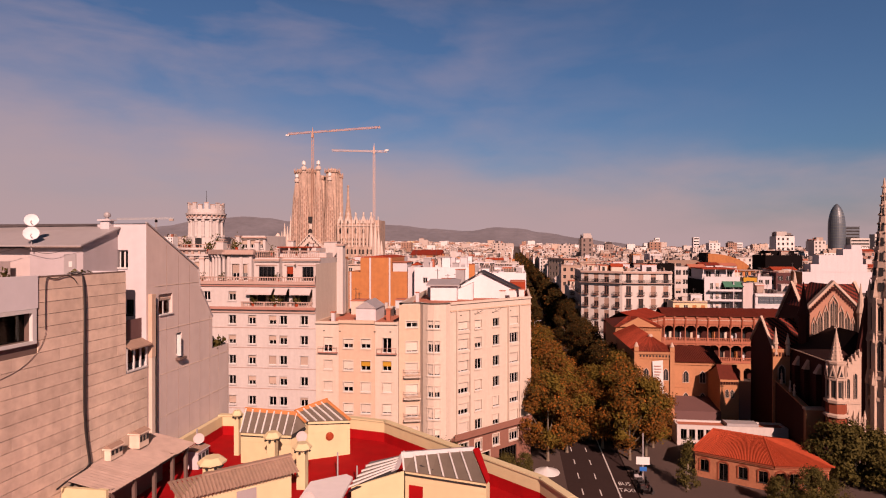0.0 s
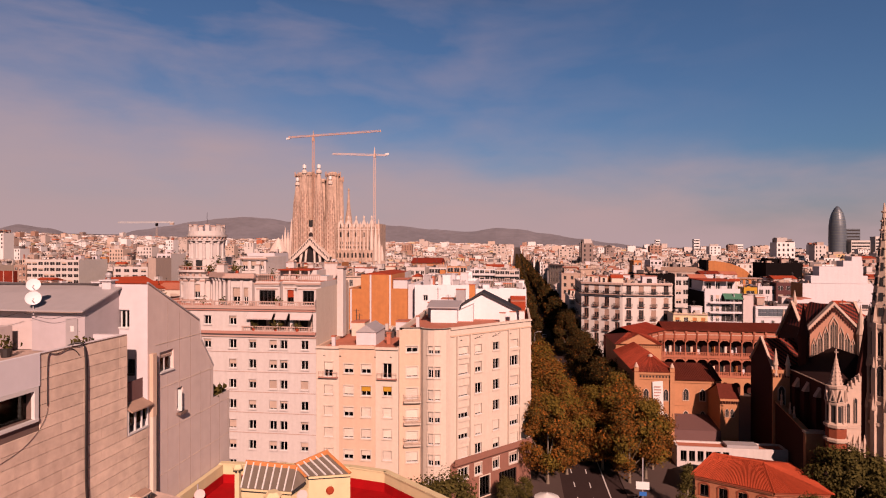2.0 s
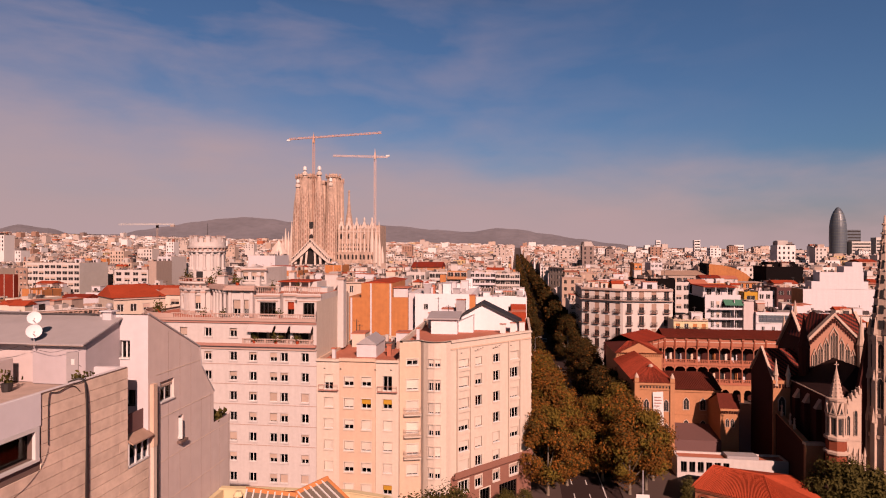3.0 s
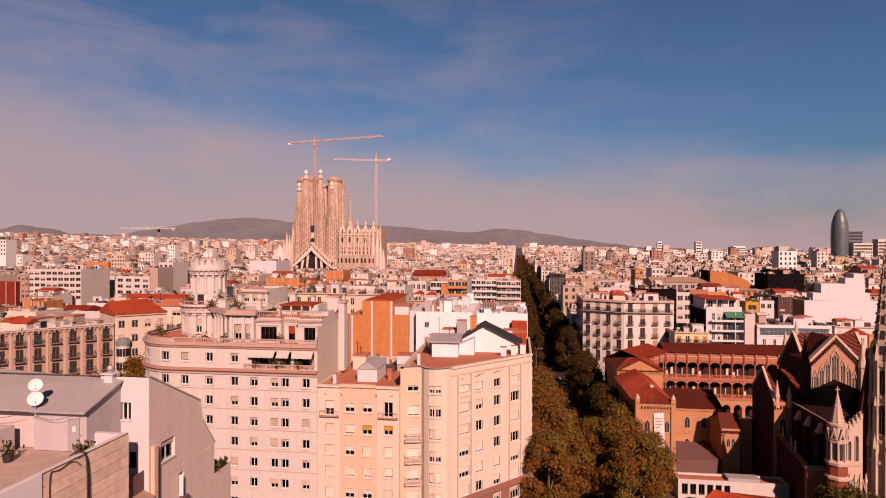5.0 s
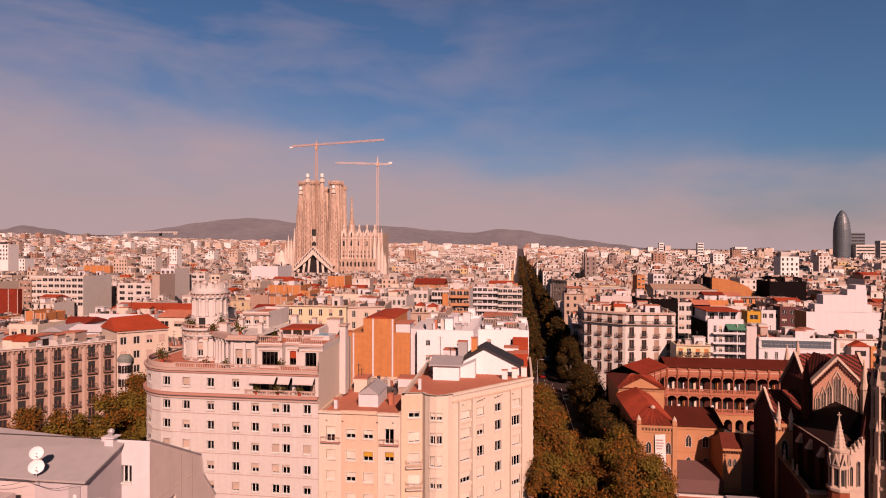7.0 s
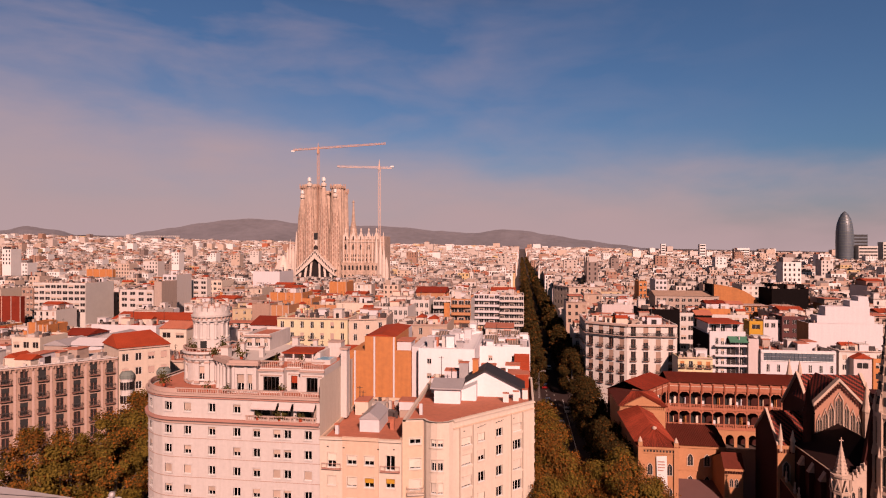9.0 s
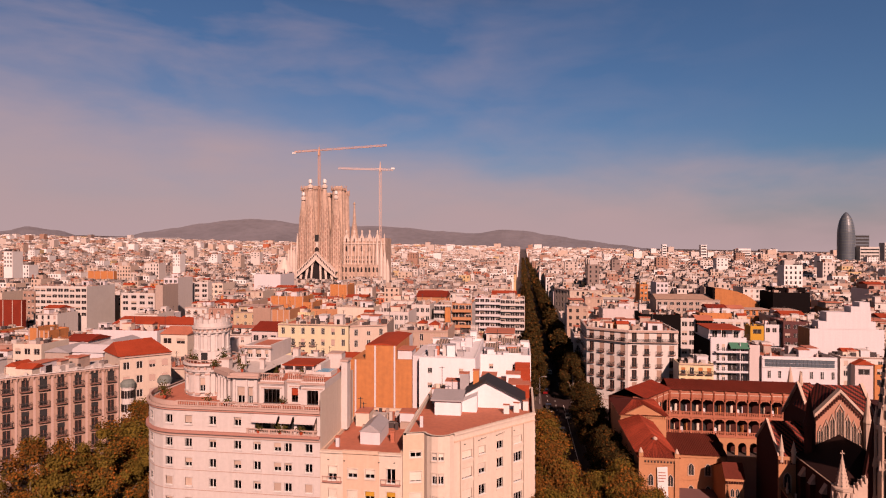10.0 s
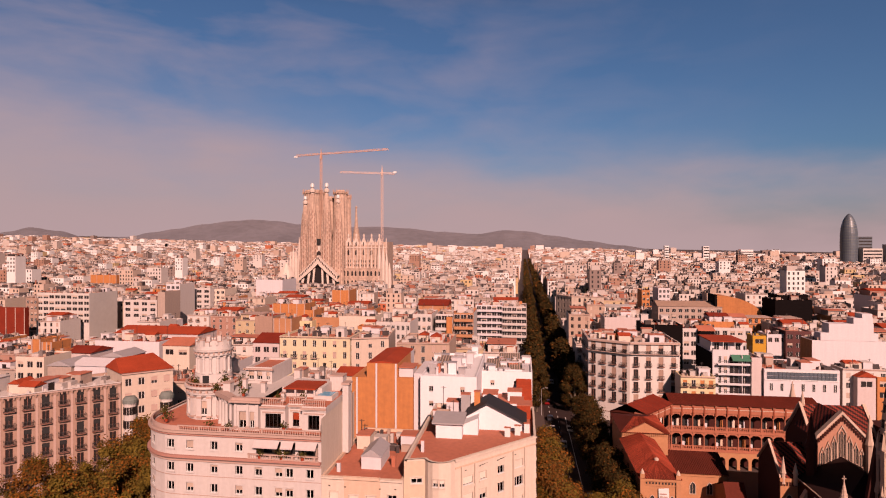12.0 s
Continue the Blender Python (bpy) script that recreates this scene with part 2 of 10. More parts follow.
M["straw_render"] = material("pale_straw_house_render", srgb(226, 206, 170), 0.05, 1.6, 0.4, streak=0.05)
M["pale_yellow"] = material("pale_yellow_house_render", srgb(232, 208, 164), 0.05, 1.6, 0.4, streak=0.05)
HOUSE = [material(n, srgb(*c), 0.05, 1.6, 0.4, streak=0.06) for n, c in (
    ("house_cream_render", (212, 188, 170)), ("house_white_render", (224, 210, 202)), ("house_sand_render", (194, 162, 142)), ("house_stone_grey", (180, 158, 146)),
    ("house_ochre_render", (206, 178, 142)), ("house_rose_render", (182, 134, 116)))]
# stands for shade on house walls; plain black paint on scooters and crane cab
M["shade_and_black"] = material("near_black_shade_and_paint", srgb(22, 15, 15), 0.14, 1.6, 0.4, spec=0.05)
M["maroon_render"] = material("maroon_house_render", srgb(92, 40, 36), 0.1, 1.6, 0.4)
M["lead"] = material("grey_green_lead_sheet", srgb(118, 122, 116), 0.12, 2, 0.3)
M["brown_house"] = material("brown_stone_facade", srgb(176, 140, 122), 0.08, 1.6, 0.4, streak=0.06)


# ---- mesh building ----
class Geo:
    def __init__(self):
        self.v, self.f, self.m, self.slots = [], [], [], []

    def face(self, pts, mat):
        if mat not in self.slots:
            self.slots.append(mat)
        b = len(self.v)
        self.v += [tuple(p) for p in pts]
        self.f.append(tuple(range(b, b + len(pts))))
        self.m.append(self.slots.index(mat))

    def solid(self, verts, faces, mat):
        """A closed piece with shared vertices, one island."""
        if mat not in self.slots:
            self.slots.append(mat)
        b, k = len(self.v), self.slots.index(mat)
        self.v += [tuple(p) for p in verts]
        self.f += [tuple(b + i for i in f) for f in faces]
        self.m += [k] * len(faces)

    def box(self, x0, y0, z0, x1, y1, z1, mat, at=None):
        vs = [Vector(p) for p in ((x0, y0, z0), (x1, y0, z0), (x1, y1, z0), (x0, y1, z0), (x0, y0, z1), (x1, y0, z1), (x1, y1, z1), (x0, y1, z1))]
        if at is not None:
            vs = [at @ p for p in vs]
        self.solid(vs, ((3, 2, 1, 0), (4, 5, 6, 7), (0, 1, 5, 4), (1, 2, 6, 5), (2, 3, 7, 6), (3, 0, 4, 7)), mat)

    def prism(self, poly, z0, z1, mat):
        n = len(poly)
        self.solid([(x, y, z0) for x, y in poly] + [(x, y, z1) for x, y in poly],
                   [tuple(range(n - 1, -1, -1)), tuple(range(n, 2 * n))] + [(i, (i + 1) % n, n + (i + 1) % n, n + i) for i in range(n)], mat)

    def turned(self, cx, cy, rings, n, mat, a0=0.0, caps=True, flute=0.0):
        """A closed body of rings (z, radius)."""
        vs, fs = [], []
        for z, r in rings:
            vs += [(cx + r * (1 - flute * (i % 2)) * math.cos(a0 + 2 * math.pi * i / n), cy + r * (1 - flute * (i % 2)) * math.sin(a0 + 2 * math.pi * i / n), z) for i in range(n)]
        for k in range(len(rings) - 1):
            fs += [(k * n + i, k * n + (i + 1) % n, (k + 1) * n + (i + 1) % n, (k + 1) * n + i) for i in range(n)]
        if caps:
            fs += [tuple(range(n - 1, -1, -1)), tuple(range((len(rings) - 1) * n, len(rings) * n))]
        self.solid(vs, fs, mat)

    def gable(self, x0, y0, x1, y1, z0, z1, mat, along="x", over=0.3, thick=0.18, hip=0.0):
        """A roof of two slopes with thickness over a rectangle; hip shortens the ridge."""
        if along == "x":
            ym = (y0 + y1) / 2
            a = [(x0 - over, y0 - over, z0), (x1 + over, y0 - over, z0), (x1 + over, y1 + over, z0), (x0 - over, y1 + over, z0), (x0 - over + hip, ym, z1), (x1 + over - hip, ym, z1)]
            fs = [(0, 1, 5, 4), (2, 3, 4, 5), (1, 2, 5), (3, 0, 4), (3, 2, 1, 0)]
        else:
            xm = (x0 + x1) / 2
            a = [(x0 - over, y0 - over, z0), (x1 + over, y0 - over, z0), (x1 + over, y1 + over, z0), (x0 - over, y1 + over, z0), (xm, y0 - over + hip, z1), (xm, y1 + over - hip, z1)]
            fs = [(0, 1, 4), (1, 2, 5, 4), (2, 3, 5), (3, 0, 4, 5), (3, 2, 1, 0)]
        self.solid(a, fs, mat)

    def mesh(self, name):
        me = bpy.data.meshes.new(name)
        me.from_pydata(self.v, [], self.f)
        for s in self.slots:
            me.materials.append(s)
        me.polygons.foreach_set("material_index", self.m)
        me.update()
        return me


def thing(name, label, category, at=(0, 0, 0), group="", kind=""):
    e = new(name)
    e.location = at
    return tagged(e, label, category, group, kind)


def hang(ob, parent):
    """Parent ob so that its own matrix counts in world space under a thing, in the part's space under a part."""
    ob.parent = parent
    if parent.type == "EMPTY":
        ob.matrix_parent_inverse = Matrix.Translation(-parent.location)
    return ob


def part(name, geo, parent=None, label="", m=None):
    data = geo.mesh(name) if isinstance(geo, Geo) else geo
    ob = new(name, data)
    if m is not None:
        ob.matrix_basis = m
    if parent is not None:
        hang(ob, parent)
    return tagged(ob, label)


def frame_of(p, q, u, z):
    """Local frame on a wall from p to q: x along the wall, y into it, z up."""
    d = Vector((q[0] - p[0], q[1] - p[1], 0)).normalized()
    inward = Vector((-d.y, d.x, 0))
    o = Vector((p[0], p[1], 0)) + d * u
    return Matrix(((d.x, inward.x, 0, o.x), (d.y, inward.y, 0, o.y), (0, 0, 1, z), (0, 0, 0, 1)))


def facade(geo, p, q, z0, z1, holes, mat, depth=0.25):
    """A wall face with real openings (u0, u1, za, zb) and reveals."""
    at = frame_of(p, q, 0, 0)
    length = math.hypot(q[0] - p[0], q[1] - p[1])
    us = sorted({0.0, length, *[round(h[0], 3) for h in holes], *[round(h[1], 3) for h in holes]})
    zs = sorted({z0, z1, *[round(h[2], 3) for h in holes], *[round(h[3], 3) for h in holes]})
    for i in range(len(zs) - 1):
        zc = (zs[i] + zs[i + 1]) / 2
        row = [h for h in holes if h[2] < zc < h[3]]
        start = None
        for k in range(len(us) - 1):
            uc = (us[k] + us[k + 1]) / 2
            if any(h[0] < uc < h[1] for h in row):
                if start is not None:
                    geo.face([at @ Vector(c) for c in ((start, 0, zs[i]), (us[k], 0, zs[i]), (us[k], 0, zs[i + 1]), (start, 0, zs[i + 1]))], mat)
                    start = None
            elif start is None:
                start = us[k]
        if start is not None:
            geo.face([at @ Vector(c) for c in ((start, 0, zs[i]), (length, 0, zs[i]), (length, 0, zs[i + 1]), (start, 0, zs[i + 1]))], mat)
    for a, b, c, d in holes:
        for quad in (((a, 0, c), (a, 0, d), (a, depth, d), (a, depth, c)), ((b, 0, d), (b, 0, c), (b, depth, c), (b, depth, d)),
                     ((a, 0, d), (b, 0, d), (b, depth, d), (a, depth, d)), ((b, 0, c), (a, 0, c), (a, depth, c), (b, depth, c))):
            geo.face([at @ Vector(v) for v in quad], mat)


def inset(poly, d):
    out, n = [], len(poly)
    for i in range(n):
        a, b, c = Vector(poly[i - 1]), Vector(poly[i]), Vector(poly[(i + 1) % n])
        e1, e2 = (b - a).normalized(), (c - b).normalized()
        n1, n2 = Vector((-e1.y, e1.x)), Vector((-e2.y, e2.x))
        k = n1 + n2
        out.append(tuple(b + k * (d / max(0.3, 1 + n1.dot(n2)))))
    return out


def roof_deck(geo, poly, top, drop, thick, mat_wall, mat_deck):
    """Parapet ring and sunken deck over a footprint."""
    inner, n = inset(poly, thick), len(poly)
    for i in range(n):
        j = (i + 1) % n
        geo.face([(*poly[i], top), (*poly[j], top), (*inner[j], top), (*inner[i], top)], mat_wall)
        geo.face([(*inner[j], top), (*inner[j], top - drop), (*inner[i], top - drop), (*inner[i], top)], mat_wall)
    geo.face([(x, y, top - drop) for x, y in inner], mat_deck)


def relief(geo, xs, zs, cells):
    """One connected body of stepped cells: cells[(i, k)] = (depth, material); missing cells are open."""
    def grid(i, k, y):
        key = (i, k, round(y, 4))
        if key not in made:
            made[key] = len(vs)
            vs.append((xs[i], y, zs[k]))
        return made[key]
    made, vs, by = {}, [], {}
    for (i, k), (y, mat) in cells.items():
        by.setdefault(mat, []).append((grid(i, k, y), grid(i + 1, k, y), grid(i + 1, k + 1, y), grid(i, k + 1, y)))
        for di, dk, a, b in ((1, 0, (i + 1, k), (i + 1, k + 1)), (0, 1, (i + 1, k + 1), (i, k + 1)), (-1, 0, (i, k + 1), (i, k)), (0, -1, (i, k), (i + 1, k))):
            other = cells.get((i + di, k + dk))
            y2 = other[0] if other else 0.24
            if y2 > y + 1e-4:
                by[mat].append((grid(*a, y), grid(*a, y2), grid(*b, y2), grid(*b, y)))
    base = len(geo.v)
    geo.v += vs
    for mat, faces in by.items():
        if mat not in geo.slots:
            geo.slots.append(mat)
        geo.f += [tuple(base + j for j in f) for f in faces]
        geo.m += [geo.slots.index(mat)] * len(faces)


WINDOWS = {}


def window_meshes(w, h, kind, trim="white_paint", blind="blind"):
    key = (round(w, 2), round(h, 2), kind, trim, blind)
    if key not in WINDOWS:
        fr, pane, bl = Geo(), Geo(), None
        t, x = 0.07, w / 2
        n = max(2, round(w / 0.65))
        xs = [-x, -x + t]
        for k in range(1, n):
            c = -x + w * k / n
            xs += [c - 0.045, c + 0.045]
        xs += [x - t, x]
        zs = [0, 0.08, h - t, h]
        cells = {}
        for i in range(len(xs) - 1):
            for k in range(3):
                if i % 2 == 0 or k != 1:
                    cells[(i, k)] = (-0.08 if k == 0 else 0.17, M[trim])
        relief(fr, xs, zs, cells)
        pane.box(-x + t, 0.195, t, x - t, 0.21, h - t, M["glass"])
        frac = {"open": 0.0, "shut": 0.86, "half": 0.55, "top": 0.3, "full": 0.985}[kind]
        if frac:
            bl = Geo()
            n = max(2, int(h * frac / 0.14))
            z0 = h - h * frac
            vs, fs = [], []
            for k in range(n):
                za, dz = z0 + h * frac * k / n, h * frac / n
                vs += [(-x + 0.01, 0.13, za), (x - 0.01, 0.13, za), (-x + 0.01, 0.1, za + dz * 0.7), (x - 0.01, 0.1, za + dz * 0.7)]
            vs += [(-x + 0.01, 0.13, h - 0.01), (x - 0.01, 0.13, h - 0.01)]
            fs = [(2 * j, 2 * j + 1, 2 * j + 3, 2 * j + 2) for j in range(2 * n)]
            bl.solid(vs, fs, M[blind])
        WINDOWS[key] = (fr.mesh("window"), pane.mesh("pane"), bl.mesh("roller_blind") if bl else None)
    return WINDOWS[key]


def add_window(house, at, w, h, kind, trim="white_paint", blind="blind"):
    fr, pane, bl = window_meshes(w, h, kind, trim, blind)
    ob = part("window", fr, house, "", at)
    part("pane", pane, ob)
    if SURROUND["mat"] and w < 2.2:
        part("surround", surround_mesh(w, h, SURROUND["mat"]), ob)
    if bl:
        part("roller_blind", bl, ob)
    return ob


SURROUND = {"mat": ""}
SURROUNDS = {}


def surround_mesh(w, h, mat):
    """A raised frame with a heavier sill round an opening."""
    key = (round(w, 2), round(h, 2), mat)
    if key not in SURROUNDS:
        g = Geo()
        x, t = w / 2, 0.14
        xs, zs = [-x - t, -x, x, x + t], [-0.16, 0, h, h + t]
        relief(g, xs, zs, {(i, k): (-0.14 if k == 0 else (-0.05 if k == 1 else -0.09), M[mat]) for i in range(3) for k in range(3) if (i, k) != (1, 1)})
        SURROUNDS[key] = g.mesh("surround")
    return SURROUNDS[key]


BALCONIES = {}


def balcony_mesh(w, d=0.7, solid=False):
    key = (round(w, 2), d, solid)
    if key not in BALCONIES:
        g, r = Geo(), Geo()
        x = w / 2
        g.box(-x, -d, -0.16, x, 0.02, 0, M["white_trim"])
        g.box(-x + 0.12, -d + 0.15, -0.3, x - 0.12, 0.02, -0.16, M["white_trim"])
        if solid:
            r.box(-x, -d, 0.003, x, -d + 0.1, 0.95, M["cream"])
            r.box(-x, -d + 0.1, 0.003, -x + 0.1, 0, 0.95, M["cream"])
            r.box(x - 0.1, -d + 0.1, 0.003, x, 0, 0.95, M["cream"])
        else:
            r.box(-x, -d, 0.95, x, -d + 0.06, 1.02, M["iron"])
            r.box(-x, -d, 0.06, x, -d + 0.05, 0.11, M["iron"])
            n = max(4, int(w / 0.16))
            for i in range(n + 1):
                c = -x + w * i / n
                r.box(c - 0.018, -d + 0.01, 0.003, c + 0.018, -d + 0.045, 0.95, M["iron"])
            for s in (-x, x - 0.05):
                r.box(s, -d, 0.95, s + 0.05, 0, 1.02, M["iron"])
                for k in range(1, 5):
                    r.box(s + 0.01, -d * k / 5 - 0.015, 0.003, s + 0.04, -d * k / 5 + 0.015, 0.95, M["iron"])
        BALCONIES[key] = (g.mesh("balcony"), r.mesh("railing"))
    return BALCONIES[key]


def add_balcony(house, at, w, d=0.7, solid=False):
    slab, rail = balcony_mesh(w, d, solid)
    ob = part("balcony", slab, house, "", at)
    part("railing", rail, ob)
    return ob


def wall_side(house, geo, p, q, z0, z1, cols, rows, w, h, mat, rng, kinds="open shut half top full", trim="white_paint", balconies=False, skip=(), blind="blind"):
    """One side with a grid of windows: cols are distances along the side, rows the heights of the sills."""
    holes = []
    for c in cols:
        for r in rows:
            if (c, r) not in skip:
                holes.append((c - w / 2, c + w / 2, r, r + h))
    facade(geo, p, q, z0, z1, holes, mat)
    for a, b, za, zb in holes:
        at = frame_of(p, q, (a + b) / 2, za)
        add_window(house, at, w, h, rng.choice(kinds.split()), trim, blind)
        if balconies:
            add_balcony(house, frame_of(p, q, (a + b) / 2, za), w + 0.5)


def arc(cx, cy, r, a0, a1, n):
    return [(cx + r * math.cos(radians(a0 + (a1 - a0) * i / n)), cy + r * math.sin(radians(a0 + (a1 - a0) * i / n))) for i in range(n + 1)]


# ---- ground ----
def rise(x, y):
    """The land climbs gently to the north-west, far away."""
    d = max(0.0, y * 0.72 - x * 0.69 - 900) / 1000
    return 19 * d ** 1.3


def build_ground():
    g = Geo()
    xs = [-5200, -4200, -3400, -2700, -2100, -1600, -1200, -800, -400, -200, 0, 200, 400, 700, 1000, 1400, 1900, 2600, 3400, 4400]
    ys = [-300, -100, 100, 300, 500, 700, 900, 1100, 1400, 1800, 2300, 2900, 3500, 4200, 4800]
    vs = [(x, y, rise(x, y)) for y in ys for x in xs]
    n = len(xs)
    fs = [(j * n + i, j * n + i + 1, (j + 1) * n + i + 1, (j + 1) * n + i) for j in range(len(ys) - 1) for i in range(n - 1)]
    g.solid(vs, fs, M["city_floor"])
    ob = part("ground", g)
    tagged(ob, "dusty grey-brown city ground reaching to the horizon", "ground", kind="structure")


build_ground()


def slab(name, poly, z0, z1, mat, label, category):
    g = Geo()
    g.prism(poly, z0, z1, M[mat])
    return tagged(part(name, g), label, category, kind="structure")


slab("road", [(7.0, -60), (16.4, -60), (16.4, 900), (7.0, 900)], -0.2, 0.02, "asphalt", "dark asphalt one-way street running straight away", "road")
slab("road", [(-82, 40), (-63, 40), (-63, 400), (-82, 400)], -0.2, 0.02, "asphalt", "dark asphalt avenue between rows of plane trees", "road")
slab("road", [(16.9, 171), (260, 171), (260, 187), (16.9, 187)], -0.2, 0.016, "asphalt", "asphalt cross street behind the convent", "road")
slab("pavement", [(2.3, 40), (7.0, 40), (7.0, 330), (2.3, 330)], -0.2, 0.17, "paving", "grey slab pavement with kerb along the street", "pavement")
slab("pavement", [(16.4, 40), (60, 40), (60, 169), (16.4, 169)], -0.2, 0.17, "paving", "grey slab forecourt in front of the convent", "pavement")


# ---- corner apartment building with a round tower ----
def baluster_mesh(tall):
    """A small turned stone baluster."""
    g = Geo()
    g.turned(0, 0, [(0, 0.09), (tall * 0.1, 0.09), (tall * 0.14, 0.05), (tall * 0.38, 0.085), (tall * 0.7, 0.045), (tall * 0.9, 0.05), (tall * 0.92, 0.09), (tall, 0.09)], 6, M["white_trim"])
    return g.mesh("baluster")


SLIM_BALUSTER, TALL_BALUSTER = baluster_mesh(0.52), baluster_mesh(0.92)


def white_building():
    rng = random.Random(3)
    h = thing("apartment_building", "pale stone corner apartment building with round crowned tower and terraces", "building", (-43, 84, 0))
    W, T, P = M["white_stone"], M["white_trim"], M["pink_trim"]
    curve = arc(-50.5, 86.2, 8.2, 180, 270, 6)
    poly = [(-28.2, 78), (-28.2, 94), (-58.7, 112)] + curve
    g = Geo()
    sills = [22.3, 19.45, 16.55, 13.6, 10.7, 7.8, 4.9]
    front = [u + 50.5 for u in (-48.4, -44.6, -40.7, -37.7, -34.6, -33.0, -29.9)]
    holes = []
    for k, c in enumerate(front):
        for s in sills:
            holes.append((c - 0.55, c + 0.55, s, s + 1.3))
    attic = [(c - 0.55, c + 0.55, 25.7, 27.0) for c in front[:3]]
    loggia = [(12.4, 16.2, 24.95, 27.4), (16.6, 18.4, 24.95, 27.4), (18.8, 21.8, 24.95, 27.4)]
    shops = [(u, u + 2.2, 0.3, 3.4) for u in (1.5, 6, 10.5, 15, 19)]
    facade(g, (-50.5, 78), (-28.2, 78), 0, 28.05, holes + attic + loggia + shops, W)
    kinds = ["open", "shut", "half", "open", "top", "full", "open", "half"]
    for i, (a, b, c, d) in enumerate(holes + attic):
        add_window(h, frame_of((-50.5, 78), (-28.2, 78), (a + b) / 2, c), b - a, d - c, rng.choice(kinds))
    for a, b, c, d in shops:
        add_window(h, frame_of((-50.5, 78), (-28.2, 78), (a + b) / 2, c), b - a, d - c, "open", "iron")
    for i in range(6):
        p, q = curve[i], curve[i + 1]
        L = math.hypot(q[0] - p[0], q[1] - p[1])
        hs = [(L / 2 - 0.6, L / 2 + 0.6, s, s + 1.3) for s in sills + [25.7]] if i in (1, 3, 5) else []
        facade(g, p, q, 0, 28.05, hs, W)
        for a, b, c, d in hs:
            add_window(h, frame_of(p, q, (a + b) / 2, c), 1.2, d - c, rng.choice(kinds))
    wall_side(h, g, (-58.7, 112), (-58.7, 86.2), 0, 28.05, [4, 8, 12, 16, 20, 24], sills, 1.1, 1.3, W, rng)
    facade(g, (-28.2, 78), (-28.2, 94), 0, 31.0, [], M["cream"])
    facade(g, (-28.2, 94), (-58.7, 112), 0, 28.05, [], M["grey_party"])
    roof_deck(g, poly, 28.05, 0.0, 0.4, W, M["terracotta"])
    # back walls of the recessed terraces, dark sheets for the unlit doorways
    for a, b, c, d in loggia:
        at = frame_of((-50.5, 78), (-28.2, 78), 0, 0)
        g.box(a, 2.2, c, b, 2.3, d, M["grey_party"], at)
        for k in range(max(1, int((b - a) / 1.8))):
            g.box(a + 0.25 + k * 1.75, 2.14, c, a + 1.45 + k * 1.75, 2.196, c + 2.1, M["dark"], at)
        g.box(a, 0.25, c - 0.1, b, 2.2, c - 0.004, T, at)
    part("wall", g, h)
    for (z, dz, out, mat) in ((24.45, 0.35, 0.45, P), (23.95, 0.22, 0.2, T), (28.05, 0.3, 0.35, T), (27.72, 0.2, 0.2, P), (4.0, 0.3, 0.3, T), (21.75, 0.08, 0.05, T), (18.9, 0.08, 0.05, T), (16.0, 0.08, 0.05, T), (13.05, 0.08, 0.05, T), (10.15, 0.08, 0.05, T)):
        gg = Geo()
        outer = arc(-50.5, 86.2, 8.2 + out, 180, 270, 12)
        inner = arc(-50.5, 86.2, 8.19, 180, 270, 12)
        outer, inner = [(-58.7 - out, 112)] + outer + [(-28.2, 78 - out)], [(-58.69, 112)] + inner + [(-28.2, 78.01)]
        for i in range(len(outer) - 1):
            gg.solid([(*inner[i], z), (*inner[i + 1], z), (*outer[i + 1], z), (*outer[i], z), (*inner[i], z + dz), (*inner[i + 1], z + dz), (*outer[i + 1], z + dz), (*outer[i], z + dz)],
                     ((0, 1, 2, 3), (4, 7, 6, 5), (3, 2, 6, 7), (0, 3, 7, 4), (1, 5, 6, 2)), mat)
        part("cornice", gg, h)
    # balustrades of the two terraces
    for z, y, x0, x1 in ((24.8, 77.75, -39.3, -28.6), (28.35, 78.1, -50.5, -28.4)):
        b = Geo()
        b.box(x0, y, z + 0.62, x1, y + 0.22, z + 0.76, T)
        b.box(x0, y, z - 0.02, x1, y + 0.22, z + 0.1, T)
        rail = part("balustrade", b, h)
        n = int((x1 - x0) / 0.36)
        for i in range(n):
            c = x0 + (i + 0.5) * (x1 - x0) / n
            if i % 9:
                part("baluster", SLIM_BALUSTER, rail, "", Matrix.Translation((c, y + 0.11, z + 0.1)))
            else:
                pr = Geo()
                pr.box(c - 0.15, y + 0.04, z + 0.1, c + 0.15, y + 0.18, z + 0.62, T)
                part("pier", pr, rail)
    pts = arc(-50.5, 86.2, 8.1, 180, 270, 14)
    for i in range(14):
        b = Geo()
        (ax, ay), (bx, by) = pts[i], pts[i + 1]
        b.solid([(ax, ay, 28.33), (bx, by, 28.33), (bx, by, 29.0), (ax, ay, 29.0), (ax + 0.2, ay + 0.12, 28.33), (bx + 0.2, by + 0.12, 28.33), (bx + 0.2, by + 0.12, 29.0), (ax + 0.2, ay + 0.12, 29.0)],
                ((0, 1, 2, 3), (3, 2, 6, 7), (5, 4, 7, 6), (0, 3, 7, 4), (1, 5, 6, 2)), T)
        part("parapet_panel", b, h)
    # awnings over the terrace
    for x0, x1 in ((-38.3, -34.5), (-34.1, -32.3), (-31.8, -28.8)):
        a = Geo()
